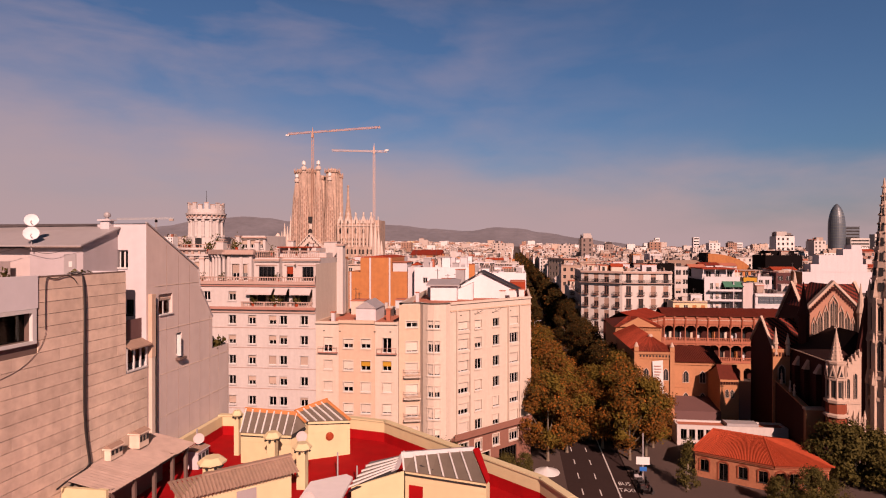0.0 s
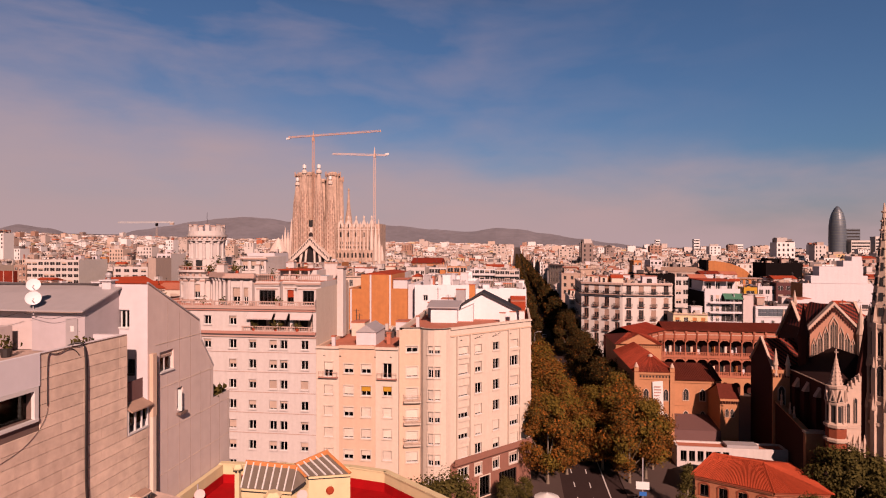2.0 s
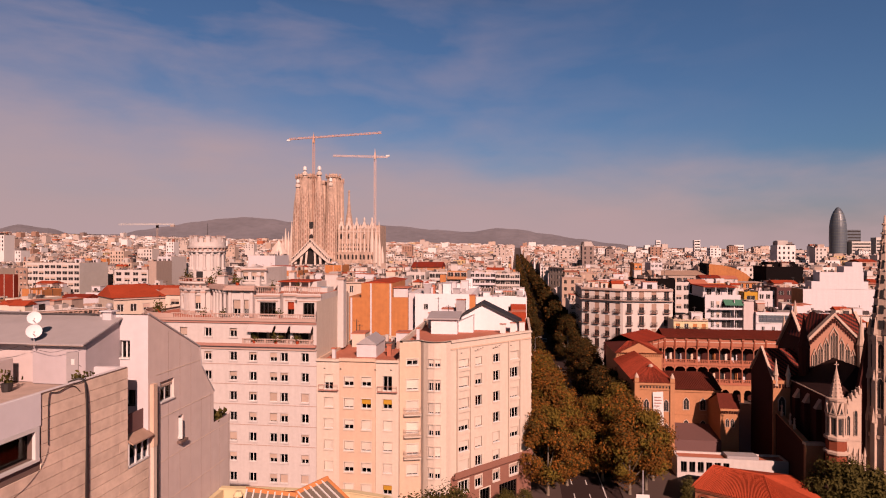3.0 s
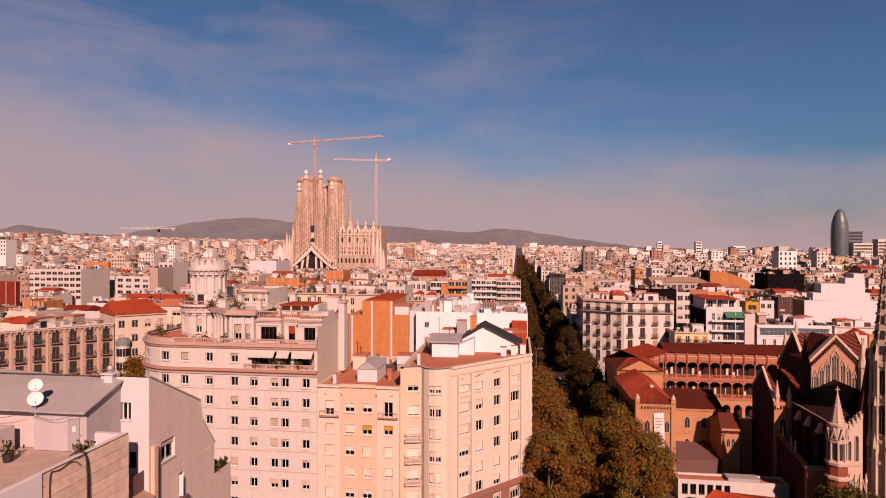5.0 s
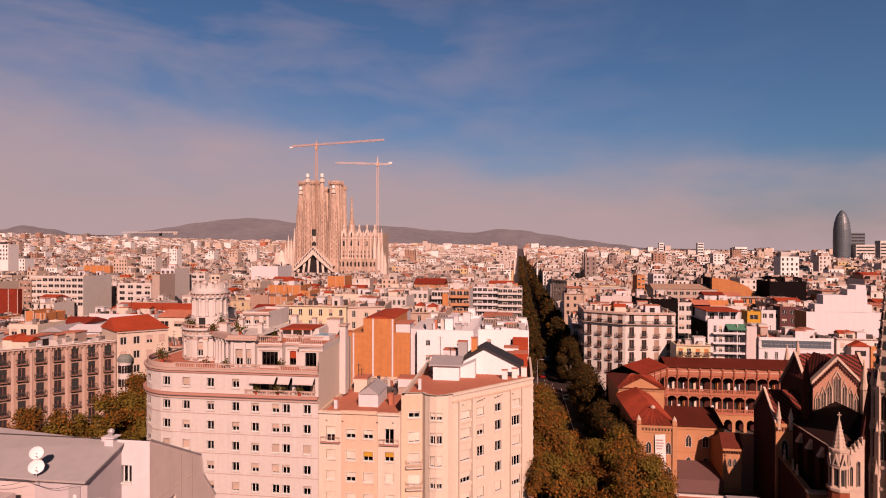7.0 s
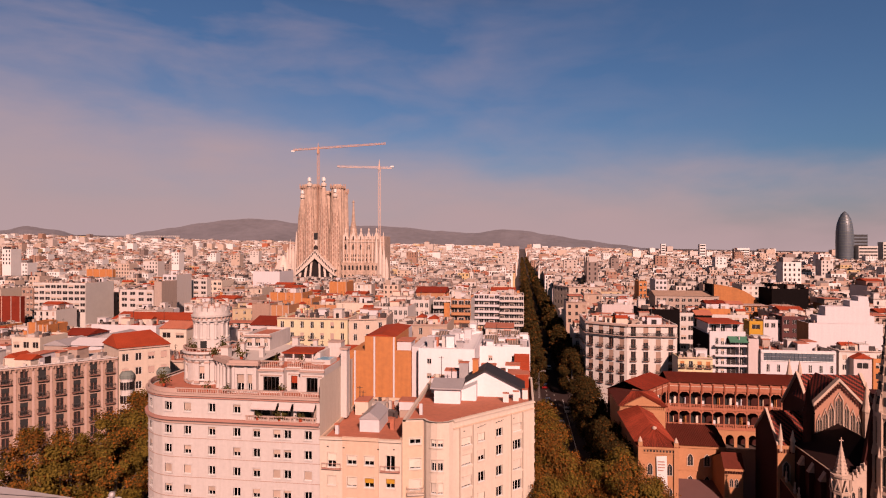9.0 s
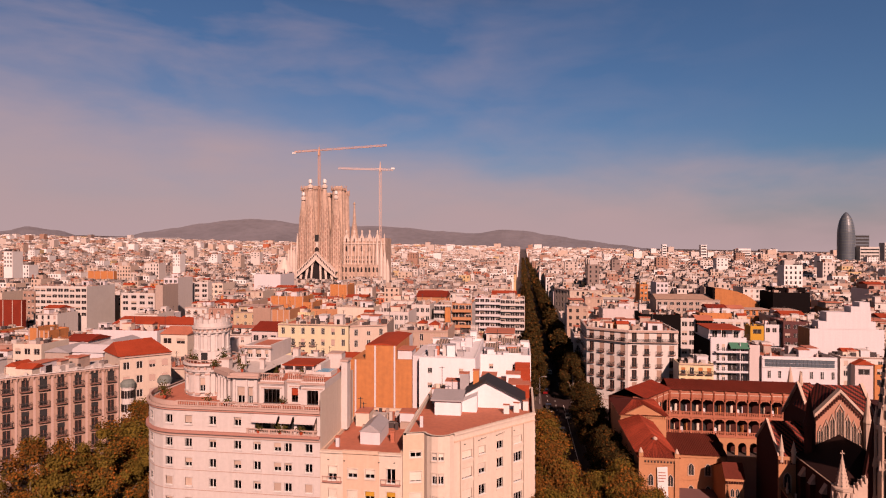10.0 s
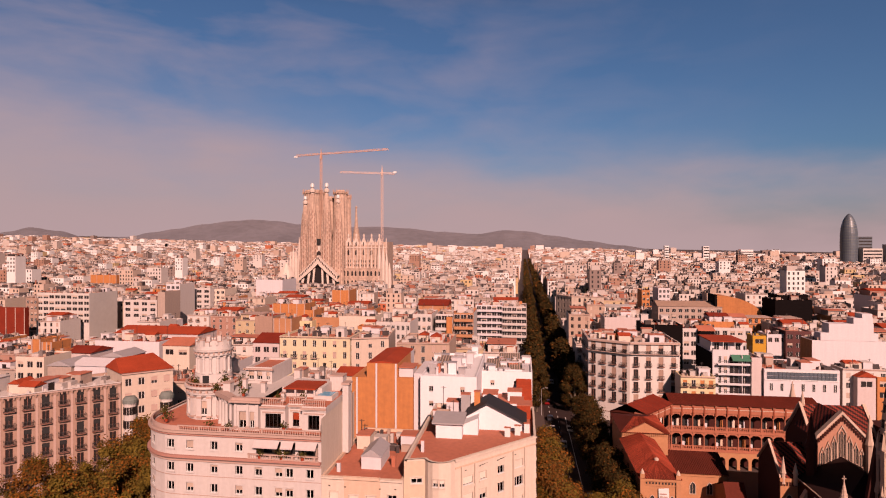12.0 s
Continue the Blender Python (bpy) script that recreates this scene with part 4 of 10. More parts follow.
    w.box(-13.6, 90.4, dk, -9.4, 94, 27.2, M["fresh_white"])
    w.solid([(-9.38, 92.6, dk), (-7.0, 92.6, dk), (-7.0, 96, dk), (-9.38, 96, dk), (-9.38, 92.6, 26.5), (-7.0, 92.6, 27.6), (-7.0, 96, 27.6), (-9.38, 96, 26.5)],
            ((0, 1, 5, 4), (1, 2, 6, 5), (2, 3, 7, 6), (3, 0, 4, 7), (4, 5, 6, 7)), M["fresh_white"])
    part("stair_house", w, h, "white rendered roof house")
    r = Geo()
    r.solid([(-14.2, 89.9, 27.2), (-9.0, 89.9, 27.2), (-9.0, 94.3, 27.9), (-14.2, 94.3, 27.9), (-14.2, 89.9, 27.4), (-9.0, 89.9, 27.4), (-9.0, 94.3, 28.1), (-14.2, 94.3, 28.1)],
            ((3, 2, 1, 0), (4, 5, 6, 7), (0, 1, 5, 4), (1, 2, 6, 5), (2, 3, 7, 6), (3, 0, 4, 7)), M["zinc"])
    part("roof", r, h, "grey zinc monopitch roof")
    gb = Geo()
    prof = [(-9.2, dk), (0.6, dk), (0.6, 26.0), (-5.6, 29.0), (-9.2, 27.0)]
    n = len(prof)
    gb.solid([(x, 95.6, z) for x, z in prof] + [(x, 101.5, z) for x, z in prof], [tuple(range(n)), tuple(range(2 * n - 1, n - 1, -1))] + [((i + 1) % n, i, n + i, n + (i + 1) % n) for i in range(n)], M["fresh_white"])
    part("gable_house", gb, h, "white gabled roof house")
    bl = Geo()
    bl.solid([(-5.7, 95.2, 29.15), (0.9, 95.2, 25.95), (0.9, 101.8, 25.95), (-5.7, 101.8, 29.15), (-5.7, 95.2, 29.4), (0.9, 95.2, 26.2), (0.9, 101.8, 26.2), (-5.7, 101.8, 29.4)],
             ((3, 2, 1, 0), (4, 5, 6, 7), (0, 1, 5, 4), (1, 2, 6, 5), (2, 3, 7, 6), (3, 0, 4, 7)), M["black_roof"])
    bl.solid([(-9.4, 95.2, 26.95), (-5.7, 95.2, 29.15), (-5.7, 101.8, 29.15), (-9.4, 101.8, 26.95), (-9.4, 95.2, 27.15), (-5.7, 95.2, 29.4), (-5.7, 101.8, 29.4), (-9.4, 101.8, 27.15)],
             ((3, 2, 1, 0), (4, 5, 6, 7), (0, 1, 5, 4), (1, 2, 6, 5), (2, 3, 7, 6), (3, 0, 4, 7)), M["black_roof"])
    part("roof", bl, h, "black sheet roof")
    for x, y, sx, sy, z, mat in ((-7.6, 99, 1.0, 1.0, 30.4, "orange_wall"), (-9.8, 101, 1.6, 1.4, 29.4, "zinc"), (-14.8, 97, 0.5, 0.5, 27.4, "white_wall"), (-12, 103, 2.8, 2.5, 27.6, "white_wall"), (-14.6, 84, 0.45, 0.45, 26.6, "white_wall"),
                                 (-0.6, 93.6, 0.9, 0.4, 26.4, "white_paint"), (-2.2, 92.6, 0.9, 0.4, 26.3, "white_paint"), (0.9, 95.0, 0.9, 0.5, 26.4, "white_paint"), (0.4, 104, 2.4, 3, 27.2, "tile_red")):
        c = Geo()
        c.box(x - sx / 2, y - sy / 2, dk, x + sx / 2, y + sy / 2, z, M[mat])
        c.box(x - sx / 2 - 0.08, y - sy / 2 - 0.08, z, x + sx / 2 + 0.08, y + sy / 2 + 0.08, z + 0.1, M["terracotta"])
        part("chimney", c, h)
    at = frame_of(bay[-1], (2.3, 91.4), 0, 0)
    for c in (5.0, 8.6):
        br = Geo()
        for dx in (-0.5, 0.5):
            br.solid([at @ Vector(v) for v in ((c, -0.02, 23.7), (c + 0.05, -0.02, 23.7), (c + dx + 0.05, -0.8, 24.2), (c + dx, -0.8, 24.2), (c, -0.02, 23.75), (c + 0.05, -0.02, 23.75), (c + dx + 0.05, -0.8, 24.25), (c + dx, -0.8, 24.25))],
                     ((3, 2, 1, 0), (4, 5, 6, 7), (0, 1, 5, 4), (1, 2, 6, 5), (2, 3, 7, 6), (3, 0, 4, 7)), M["iron"])
        part("bracket", br, h, "dark clothes-line bracket")
    return h


cream = cream_corner()
SURROUND["mat"] = ""


# ---- neighbours inside the block ----
def orange_house():
    h = thing("party_wall_house", "house with tall orange party wall and white pilaster strips", "house", (-28, 122, 0))
    g = Geo()
    prof = [(-35.4, 0), (-22.3, 0), (-22.3, 28.3), (-25.6, 28.3), (-25.6, 31.2), (-32.2, 31.2), (-32.2, 28.2), (-35.4, 28.2)]
    n = len(prof)
    g.solid([(x, 116.0, z) for x, z in prof] + [(x, 130.0, z) for x, z in prof], [tuple(range(n)), tuple(range(2 * n - 1, n - 1, -1))] + [((i + 1) % n, i, n + i, n + (i + 1) % n) for i in range(n)], M["orange_wall"])
    part("wall", g, h)
    r = Geo()
    r.gable(-32.1, 116.3, -25.7, 133.8, 31.22, 31.65, M["tile_red"], "y", 0.1)
    part("roof", r, h, "red tiled roof")
    bw = Geo()
    bw.box(-32.2, 130.003, 0, -25.6, 134, 31.2, M["white_wall"])
    part("side_wall", bw, h, "white rendered rear wing")
    sh = Geo()
    sh.box(-25.5, 117.0, 28.303, -22.5, 121.5, 30.2, M["white_wall"])
    sh.box(-25.55, 116.7, 30.203, -22.2, 121.8, 30.35, M["terracotta"])
    part("roof_hut", sh, h)
    for x, z in ((-34.3, 28.2), (-30.1, 31.2), (-25.95, 31.2)):
        s = Geo()
        s.box(x - 0.17, 115.8, 0, x + 0.17, 115.99, z, M["white_wall"])
        part("pilaster", s, h, "white render strip")
    w = Geo()
    w.box(-22.25, 116.6, 0, -20.6, 130, 29.2, M["white_wall"])
    part("side_wall", w, h, "white rendered return wall")


orange_house()


def white_back_house():
    rng = random.Random(21)
    h = thing("white_house", "white rendered rear facades with small windows and roof huts", "house", (-9, 112, 0))
    g = Geo()
    for (x0, y0, x1, y1, z, cols) in ((-20.5, 114.5, -9.0, 140, 29.3, [2.2, 8.6]), (-8.98, 128.5, 2.28, 146, 27.6, [2.4, 7.6])):
        hs = [(c - 0.45, c + 0.45, z - 3.2, z - 2.1) for c in cols] + [(c - 0.45, c + 0.45, z - 6.2, z - 5.1) for c in cols]
        facade(g, (x0, y0), (x1, y0), 0, z, hs, M["fresh_white"])
        for a, b, c, d in hs:
            add_window(h, frame_of((x0, y0), (x1, y0), (a + b) / 2, c), 0.9, 1.1, rng.choice(["open", "half"]))
        facade(g, (x1, y0), (x1, y1), 0, z, [], M["fresh_white"])
        facade(g, (x1, y1), (x0, y1), 0, z, [], M["fresh_white"])
        facade(g, (x0, y1), (x0, y0), 0, z, [], M["fresh_white"])
        roof_deck(g, [(x0, y0), (x1, y0), (x1, y1), (x0, y1)], z, 0.5, 0.3, M["fresh_white"], M["fresh_white"])
    g.box(-8.9, 108.1, 0, 2.2, 128.4, 22.6, M["terracotta"])
    part("wall", g, h)
    for x, y, sx, sy, hh in ((-6, 112, 3.4, 4, 2.6), (-1, 115, 2.6, 5, 2.2), (-6.5, 120, 3.0, 4, 2.4), (-1.5, 124, 3, 3, 2.0)):
        c = Geo()
        c.box(x - sx / 2, y - sy / 2, 22.6, x + sx / 2, y + sy / 2, 22.6 + hh, M["fresh_white"])
        c.box(x - sx / 2 - 0.1, y - sy / 2 - 0.1, 22.6 + hh, x + sx / 2 + 0.1, y + sy / 2 + 0.1, 22.75 + hh, M["terracotta"])
        part("roof_hut", c, h)
    for i in range(40):
        x = rng.uniform(-19.5, 1.0)
        y = rng.uniform(116, 138) if x < -9.5 else rng.uniform(130, 144)
        x = x if abs(x + 9) > 1.5 else x - 3
        z = 28.8 if x < -9 else 27.1
        c = Geo()
        s = rng.uniform(0.4, 2.2)
        hh = rng.uniform(0.7, 2.4)
        c.box(x - s / 2, y - s / 2, z, x + s / 2, y + s / 2, z + hh, M[rng.choice(["fresh_white", "white_wall", "white_stone", "zinc", "fresh_white", "terracotta"])])
        c.box(x - s / 2 - 0.1, y - s / 2 - 0.1, z + hh, x + s / 2 + 0.1, y + s / 2 + 0.1, z + hh + 0.12, M[rng.choice(["white_wall", "white_stone", "zinc"])])
        part("roof_hut", c, h)
    for x0, y0, x1, y1, z in ((-8.2, 131.0, -3.6, 135.5, 27.15), (-2.8, 130.2, 0.6, 134.0, 27.15), (-5.6, 138.4, -0.6, 143.0, 27.15), (-18.8, 124.0, -14.6, 129.0, 28.85)):
        sk = Geo()
        sk.box(x0 + 0.1, y0 + 0.1, z, x1 - 0.1, y1 - 0.1, z + 0.7, M["fresh_white"])
        sk.solid([(x0, y0, z + 0.7), (x1, y0, z + 0.7), (x1, y1, z + 1.9), (x0, y1, z + 1.9), (x0, y0, z + 0.62), (x1, y0, z + 0.62), (x1, y1, z + 1.82), (x0, y1, z + 1.82)],
                 ((0, 1, 2, 3), (7, 6, 5, 4), (4, 5, 1, 0), (5, 6, 2, 1), (6, 7, 3, 2), (7, 4, 0, 3)), M["sky_glass"])
        lamp = part("skylight", sk, h, "sloping grey rooflight with pale bars")
        n = int((x1 - x0) / 0.55)
        for k in range(n + 1):
            u = x0 + (x1 - x0) * k / n
            b = Geo()
            b.solid([(u - 0.07, y0 - 0.02, z + 0.71), (u + 0.07, y0 - 0.02, z + 0.71), (u + 0.07, y1, z + 1.91), (u - 0.07, y1, z + 1.91), (u - 0.07, y0 - 0.02, z + 0.8), (u + 0.07, y0 - 0.02, z + 0.8), (u + 0.07, y1, z + 2.0), (u - 0.07, y1, z + 2.0)],
                    ((4, 5, 6, 7), (0, 1, 5, 4), (1, 2, 6, 5), (3, 0, 4, 7)), M["white_trim"])
            part("glazing_bar", b, lamp)
    for x0, x1, y, z in ((-1.2, 2.1, 127.4, 25.2), (-0.6, 2.1, 125.0, 24.0)):
        r = Geo()
        r.solid([(x0, y - 1.2, z), (x1, y - 1.2, z), (x1, y + 1.0, z + 0.9), (x0, y + 1.0, z + 0.9), (x0, y + 1.0, 22.6), (x1, y + 1.0, 22.6), (x0, y - 1.2, 22.6), (x1, y - 1.2, 22.6)],
                ((0, 1, 2, 3), (6, 7, 1, 0), (7, 5, 2, 1), (4, 6, 0, 3)), M["tile_red"])
        part("lean_to_roof", r, h, "red tiled lean-to")


white_back_house()


# ---- near neighbour with clad party wall ----
def near_building():
    h = thing("apartment_building", "tall building with tile-clad blank party wall and grey sheet gable", "building", (-32, 20, 0))
    X = -21.5
    g = Geo()
    J, S, W = M["joint"], M["sheet_wall"], M["white_wall"]
    # rear wall of the cladding, with the long window and the light well
    facade(g, (X, 2), (X, 29.2), 0, 32.06, [(15.5, 21.0, 29.2, 30.45)], J, 0.4)
    facade(g, (X, 29.2), (X, 31.0), 0, 26.3, [], J)
    g.box(-24.0, 29.2, 26.3, X, 31.0, 26.4, W)
    facade(g, (X - 3.1, 31.0), (X, 31.0), 26.4, 34.7, [(1.3, 1.95, 32.1, 33.2), (1.75, 2.3, 29.35, 30.3)], M["white_wall"])
    facade(g, (X, 29.2), (X - 2.5, 29.2), 26.4, 32.06, [], W)
    facade(g, (X - 2.5, 29.2), (X - 2.5, 31.0), 26.4, 32.06, [], W)
    g.face([(X - 3.1, 31, 34.7), (X, 31, 34.7), (X, 36, 34.7 - 2.55), (X - 3.1, 36, 34.7 - 2.55)], M["zinc"])
    facade(g, (-45, 2), (X, 2), 0, 32.06, [], J)
    roof_deck(g, [(-45, 2), (X, 2), (X, 29.2), (-45, 29.2)], 32.06, 0.9, 0.3, W, M["pale_sheet"])
    part("wall", g, h)
    add_window(h, frame_of((X - 3.1, 31.0), (X, 31.0), 1.625, 32.1), 0.65, 1.1, "open")
    add_window(h, frame_of((X - 3.1, 31.0), (X, 31.0), 2.025, 29.35), 0.55, 0.95, "open", "iron")
    lw = Geo()
    lw.box(-0.05, 17.5, 29.06, 0.14, 23.2, 29.2, M["white_paint"], Matrix.Translation((X, 0, 0)))
    lw.box(-0.05, 17.5, 30.45, 0.12, 23.2, 30.62, M["white_paint"], Matrix.Translation((X, 0, 0)))
    lw.box(-0.05, 22.98, 29.2, 0.12, 23.2, 30.45, M["white_paint"], Matrix.Translation((X, 0, 0)))
    lw.box(-0.34, 17.5, 29.2, -0.3, 22.98, 30.45, M["glass"], Matrix.Translation((X, 0, 0)))
    part("window", lw, h, "long ribbon window with white frame")
    band = Geo()
    band.box(X - 0.02, 6, 30.63, X + 0.1, 23.3, 32.1, M["fresh_white"])
    part("parapet_band", band, h, "white rendered parapet band")
    # enclosed balcony in the light well
    e = Geo()
    for y in (29.25, 29.85, 30.4, 30.93):
        e.box(X - 0.05, y, 26.42, X + 0.05, y + 0.08, 27.7, M["white_paint"])
    e.box(X - 0.05, 29.25, 26.4, X + 0.08, 31.0, 26.5, M["white_paint"])
    e.box(X - 0.03, 29.3, 26.9, X - 0.01, 30.95, 27.65, M["glass"])
    e.solid([(X - 0.3, 29.2, 28.1), (X - 0.3, 31.05, 28.1), (X + 0.35, 31.05, 27.75), (X + 0.35, 29.2, 27.75), (X - 0.3, 29.2, 28.02), (X - 0.3, 31.05, 28.02), (X + 0.35, 31.05, 27.67), (X + 0.35, 29.2, 27.67)],
            ((0, 3, 2, 1), (4, 5, 6, 7), (2, 3, 7, 6), (0, 4, 7, 3), (1, 2, 6, 5)), M["corrugated"])
    e.box(X - 0.34, 29.25, 28.12, X - 0.3, 31, 29.25, M["maroon_panel"])
    part("enclosed_balcony", e, h, "glazed balcony with sagging sheet canopy")
    # sheet-clad gable with raked top
    prof = [(31.0, 0), (40.6, 0), (40.6, 26.2), (38.35, 26.4), (38.3, 28.4), (36.7, 30.5), (36.45, 31.9), (31.0, 34.75)]
    wins = [(1.15, 2.55, 29.2, 30.65), (2.95, 3.55, 26.5, 27.9)]
    gs = Geo()
    facade(gs, (X, 31.0), (X, 40.6), 0, 26.2, [], S)
    facade(gs, (X, 31.0), (X, 38.3), 26.2, 28.4, [wins[1]], S)
    facade(gs, (X, 31.0), (X, 36.45), 28.4, 30.5, [(1.15, 2.55, 29.2, 30.5)], S)
    gs.face([(X, 36.45, 28.4), (X, 38.3, 28.4), (X, 36.7, 30.5), (X, 36.45, 30.5)], S)
    gs.face([(X, 31.0, 30.5), (X, 36.7, 30.5), (X, 36.45, 31.9), (X, 31.0, 34.75)], S)
    gs.face([(X, 40.6, 0), (X - 20, 40.6, 0), (X - 20, 40.6, 26.2), (X, 40.6, 26.2)], S)
    gs.face([(X, 38.3, 25.6), (X, 40.6, 25.6), (X - 20, 40.6, 25.6), (X - 20, 38.3, 25.6)], M["terracotta"])
    gs.face([(X, 38.3, 25.6), (X - 20, 38.3, 25.6), (X - 20, 38.3, 28.4), (X, 38.3, 28.4)], W)
    for (ya, za), (yb, zb) in (((31.0, 34.75), (36.45, 31.9)), ((36.45, 31.9), (36.7, 30.5)), ((36.7, 30.5), (38.3, 28.4))):
        gs.face([(X, ya, za), (X, yb, zb), (X - 20, yb, zb), (X - 20, ya, za)], M["zinc"])
        gs.solid([(X - 0.06, ya, za), (X + 0.07, ya, za), (X + 0.07, yb, zb), (X - 0.06, yb, zb), (X - 0.06, ya, za + 0.1), (X + 0.07, ya, za + 0.1), (X + 0.07, yb, zb + 0.1), (X - 0.06, yb, zb + 0.1)],
                 ((0, 1, 2, 3), (4, 7, 6, 5), (1, 5, 6, 2), (0, 4, 5, 1), (2, 6, 7, 3)), M["zinc"])
    part("gable_wall", gs, h, "grey-pink sheet-clad gable wall")
    for k, z in enumerate((10.0, 15.2, 19.8, 23.0, 25.6, 28.3, 31.0)):
        ln = Geo()
        ymax = 40.55 if z < 26 else (38.2 if z < 28.5 else 36.5)
        ln.box(X + 0.004, 31.75, z, X + 0.02, ymax, z + 0.03, M["clad"])
        part("sheet_joint", ln, h)
    for k in range(1, 8):
        y = 31.7 + k * 1.24
        zt = 34.5 - (y - 31) * 0.523 if y < 36.4 else (28.5 if y < 38.1 else 26.1)
        rb = Geo()
        skip = [w for w in wins if 31 + w[0] - 0.05 < y < 31 + w[1] + 0.05]
        spans = [(12, zt)] if not skip else [(12, skip[0][2] - 0.05), (skip[0][3] + 0.05, zt)]
        for a, b in spans:
            rb.box(X + 0.003, y - 0.008, a, X + 0.011, y + 0.008, b, M["grey_party"])
        part("sheet_rib", rb, h)
    add_window(h, frame_of((X, 31.0), (X, 40.6), 1.85, 29.2), 1.4, 1.3, "top")
    add_window(h, frame_of((X, 31.0), (X, 40.6), 3.25, 26.5), 0.6, 1.4, "open")
    fl = Geo()
    fl.box(X + 0.01, 34.0, 26.45, X + 0.28, 34.05, 27.8, M["white_paint"])
    fl.box(X + 0.01, 33.85, 26.2, X + 0.3, 34.65, 26.35, M["joint"])
    part("window_shutter", fl, h, "open white shutter")
    # drain duct
    d = Geo()
    d.box(X + 0.01, 31.2, 20.0, X + 0.22, 31.5, 26.9, M["cream"])
    d.box(X + 0.005, 31.17, 26.9, X + 0.24, 31.53, 30.6, M["peach"])
    part("duct", d, h, "pale yellow vertical duct")
    # dark tube stands for the duct's shadow on the wall
    dp = Geo()
    dp.turned(X + 0.12, 31.72, [(20, 0.07), (30.0, 0.07)], 8, M["iron"])
    part("drain_pipe", dp, h)
    # black cable bundle over the parapet
    def cable(pts, r):
        cu = bpy.data.curves.new("cable", "CURVE")
        cu.dimensions, cu.bevel_depth, cu.bevel_resolution = "3D", r, 2
        cu.materials.append(M["iron"])
        sp = cu.splines.new("NURBS")
        sp.points.add(len(pts) - 1)
        for p, c in zip(sp.points, pts):
            p.co = (*c, 1)
        sp.use_endpoint_u = True
        hang(new("cable", cu), h)
    for y, r in ((26.0, 0.04), (26.06, 0.035), (26.11, 0.02)):
        k = (y - 26.0) * 0.6
        cable([(X - 0.6, y - 0.3, 32.0), (X - 0.05, y, 32.3), (X + 0.16, y, 31.9), (X + 0.13, y + 0.04, 29), (X + 0.13, y - 0.05 + k, 26), (X + 0.13, y + 0.06, 24.0), (X + 0.15, y + 0.35, 22.6), (X + 0.2, y + 0.2, 22.3), (X + 0.3, y - 1.2, 22.35), (X + 0.4, y - 2, 22.2)], r)
    cable([(X + 0.09, 23.72, 29.6), (X + 0.09, 23.7, 31.9), (X + 0.1, 23.8, 32.08), (X + 0.1, 24.3, 31.75), (X + 0.1, 25.2, 32.2), (X + 0.1, 25.6, 31.6)], 0.02)
    cable([(X + 0.09, 25.2, 32.1), (X + 0.09, 25.6, 31.95), (X + 0.1, 26.0, 32.15)], 0.025)
    cable([(X + 0.09, 23.72, 29.5), (X + 0.08, 23.66, 29.0), (X + 0.07, 22.9, 28.2), (X + 0.07, 22.0, 27.9), (X + 0.07, 20.5, 27.7)], 0.008)
    # roof shed with door and zinc monopitch
    s = Geo()
    prof = [(28.3, 31.2), (31.4, 31.2), (31.4, 34.55), (28.3, 33.45)]
    s.solid([(-26.5, y, z) for y, z in prof] + [(-23.3, y, z) for y, z in prof], ((0, 1, 2, 3), (7, 6, 5, 4), (0, 3, 7, 4), (3, 2, 6, 7), (1, 5, 6, 2)), M["lilac_render"])
    part("roof_shed", s, h, "pale rendered roof shed")
    dd = Geo()
    dd.box(-24.4, 28.24, 31.3, -23.7, 28.297, 33.0, M["zinc"])
    dd.box(-24.1, 28.22, 32.3, -23.9, 28.238, 32.6, M["white_paint"])
    part("door", dd, h, "grey metal door")
    z = Geo()
    z.solid([(-46, 27.9, 33.4), (-23.1, 27.9, 33.4), (-23.1, 30.95, 34.45), (-46, 33.5, 34.9), (-46, 27.9, 33.48), (-23.1, 27.9, 33.48), (-23.1, 30.95, 34.55), (-46, 33.5, 35.0)],
            ((3, 2, 1, 0), (4, 5, 6, 7), (0, 1, 5, 4), (1, 2, 6, 5), (2, 3, 7, 6), (3, 0, 4, 7)), M["zinc"])
    part("roof", z, h, "grey zinc sheet roof")
    s2 = Geo()
    s2.box(-45, 28.6, 31.2, -26.52, 30.9, 33.3, M["pale_pink"])
    s2.box(-33, 25.5, 31.2, -27.4, 28, 32.6, M["pale_pink"])
    part("roof_shed", s2, h)
    c = Geo()
    c.box(-24.1, 30.6, 31.2, -23.55, 30.99, 34.9, W)
    c.box(-24.22, 30.48, 34.9, -23.43, 31.12, 34.98, W)
    c.turned(-23.82, 30.8, [(34.98, 0.1), (35.1, 0.1), (35.14, 0.17), (35.26, 0.19), (35.38, 0.13), (35.42, 0.03)], 10, M["zinc"])
    part("chimney", c, h, "white chimney with metal cowl")
    for x, y, zz, r in ((-26.2, 28.1, 34.82, 0.34), (-26.12, 28.0, 34.1, 0.38)):
        dsh = Geo()
        vs, fs, n = [], [], 16
        for k in range(5):
            rr = r * k / 4
            vs += [(rr * math.cos(2 * math.pi * i / n), rr * math.sin(2 * math.pi * i / n), 0.22 * (k / 4) ** 2 * r) for i in range(n)]
        for k in range(4):
            fs += [(k * n + i, k * n + (i + 1) % n, (k + 1) * n + (i + 1) % n, (k + 1) * n + i) for i in range(n)]
        top = [(a, b, c2 - 0.03) for a, b, c2 in vs]
        dsh.solid(vs + top, fs + [tuple(len(vs) + i for i in reversed(f)) for f in fs], M["fresh_white"])
        m = Matrix.Translation((x, y, zz)) @ Matrix.Rotation(radians(35), 4, "Z") @ Matrix.Rotation(radians(74), 4, "X")
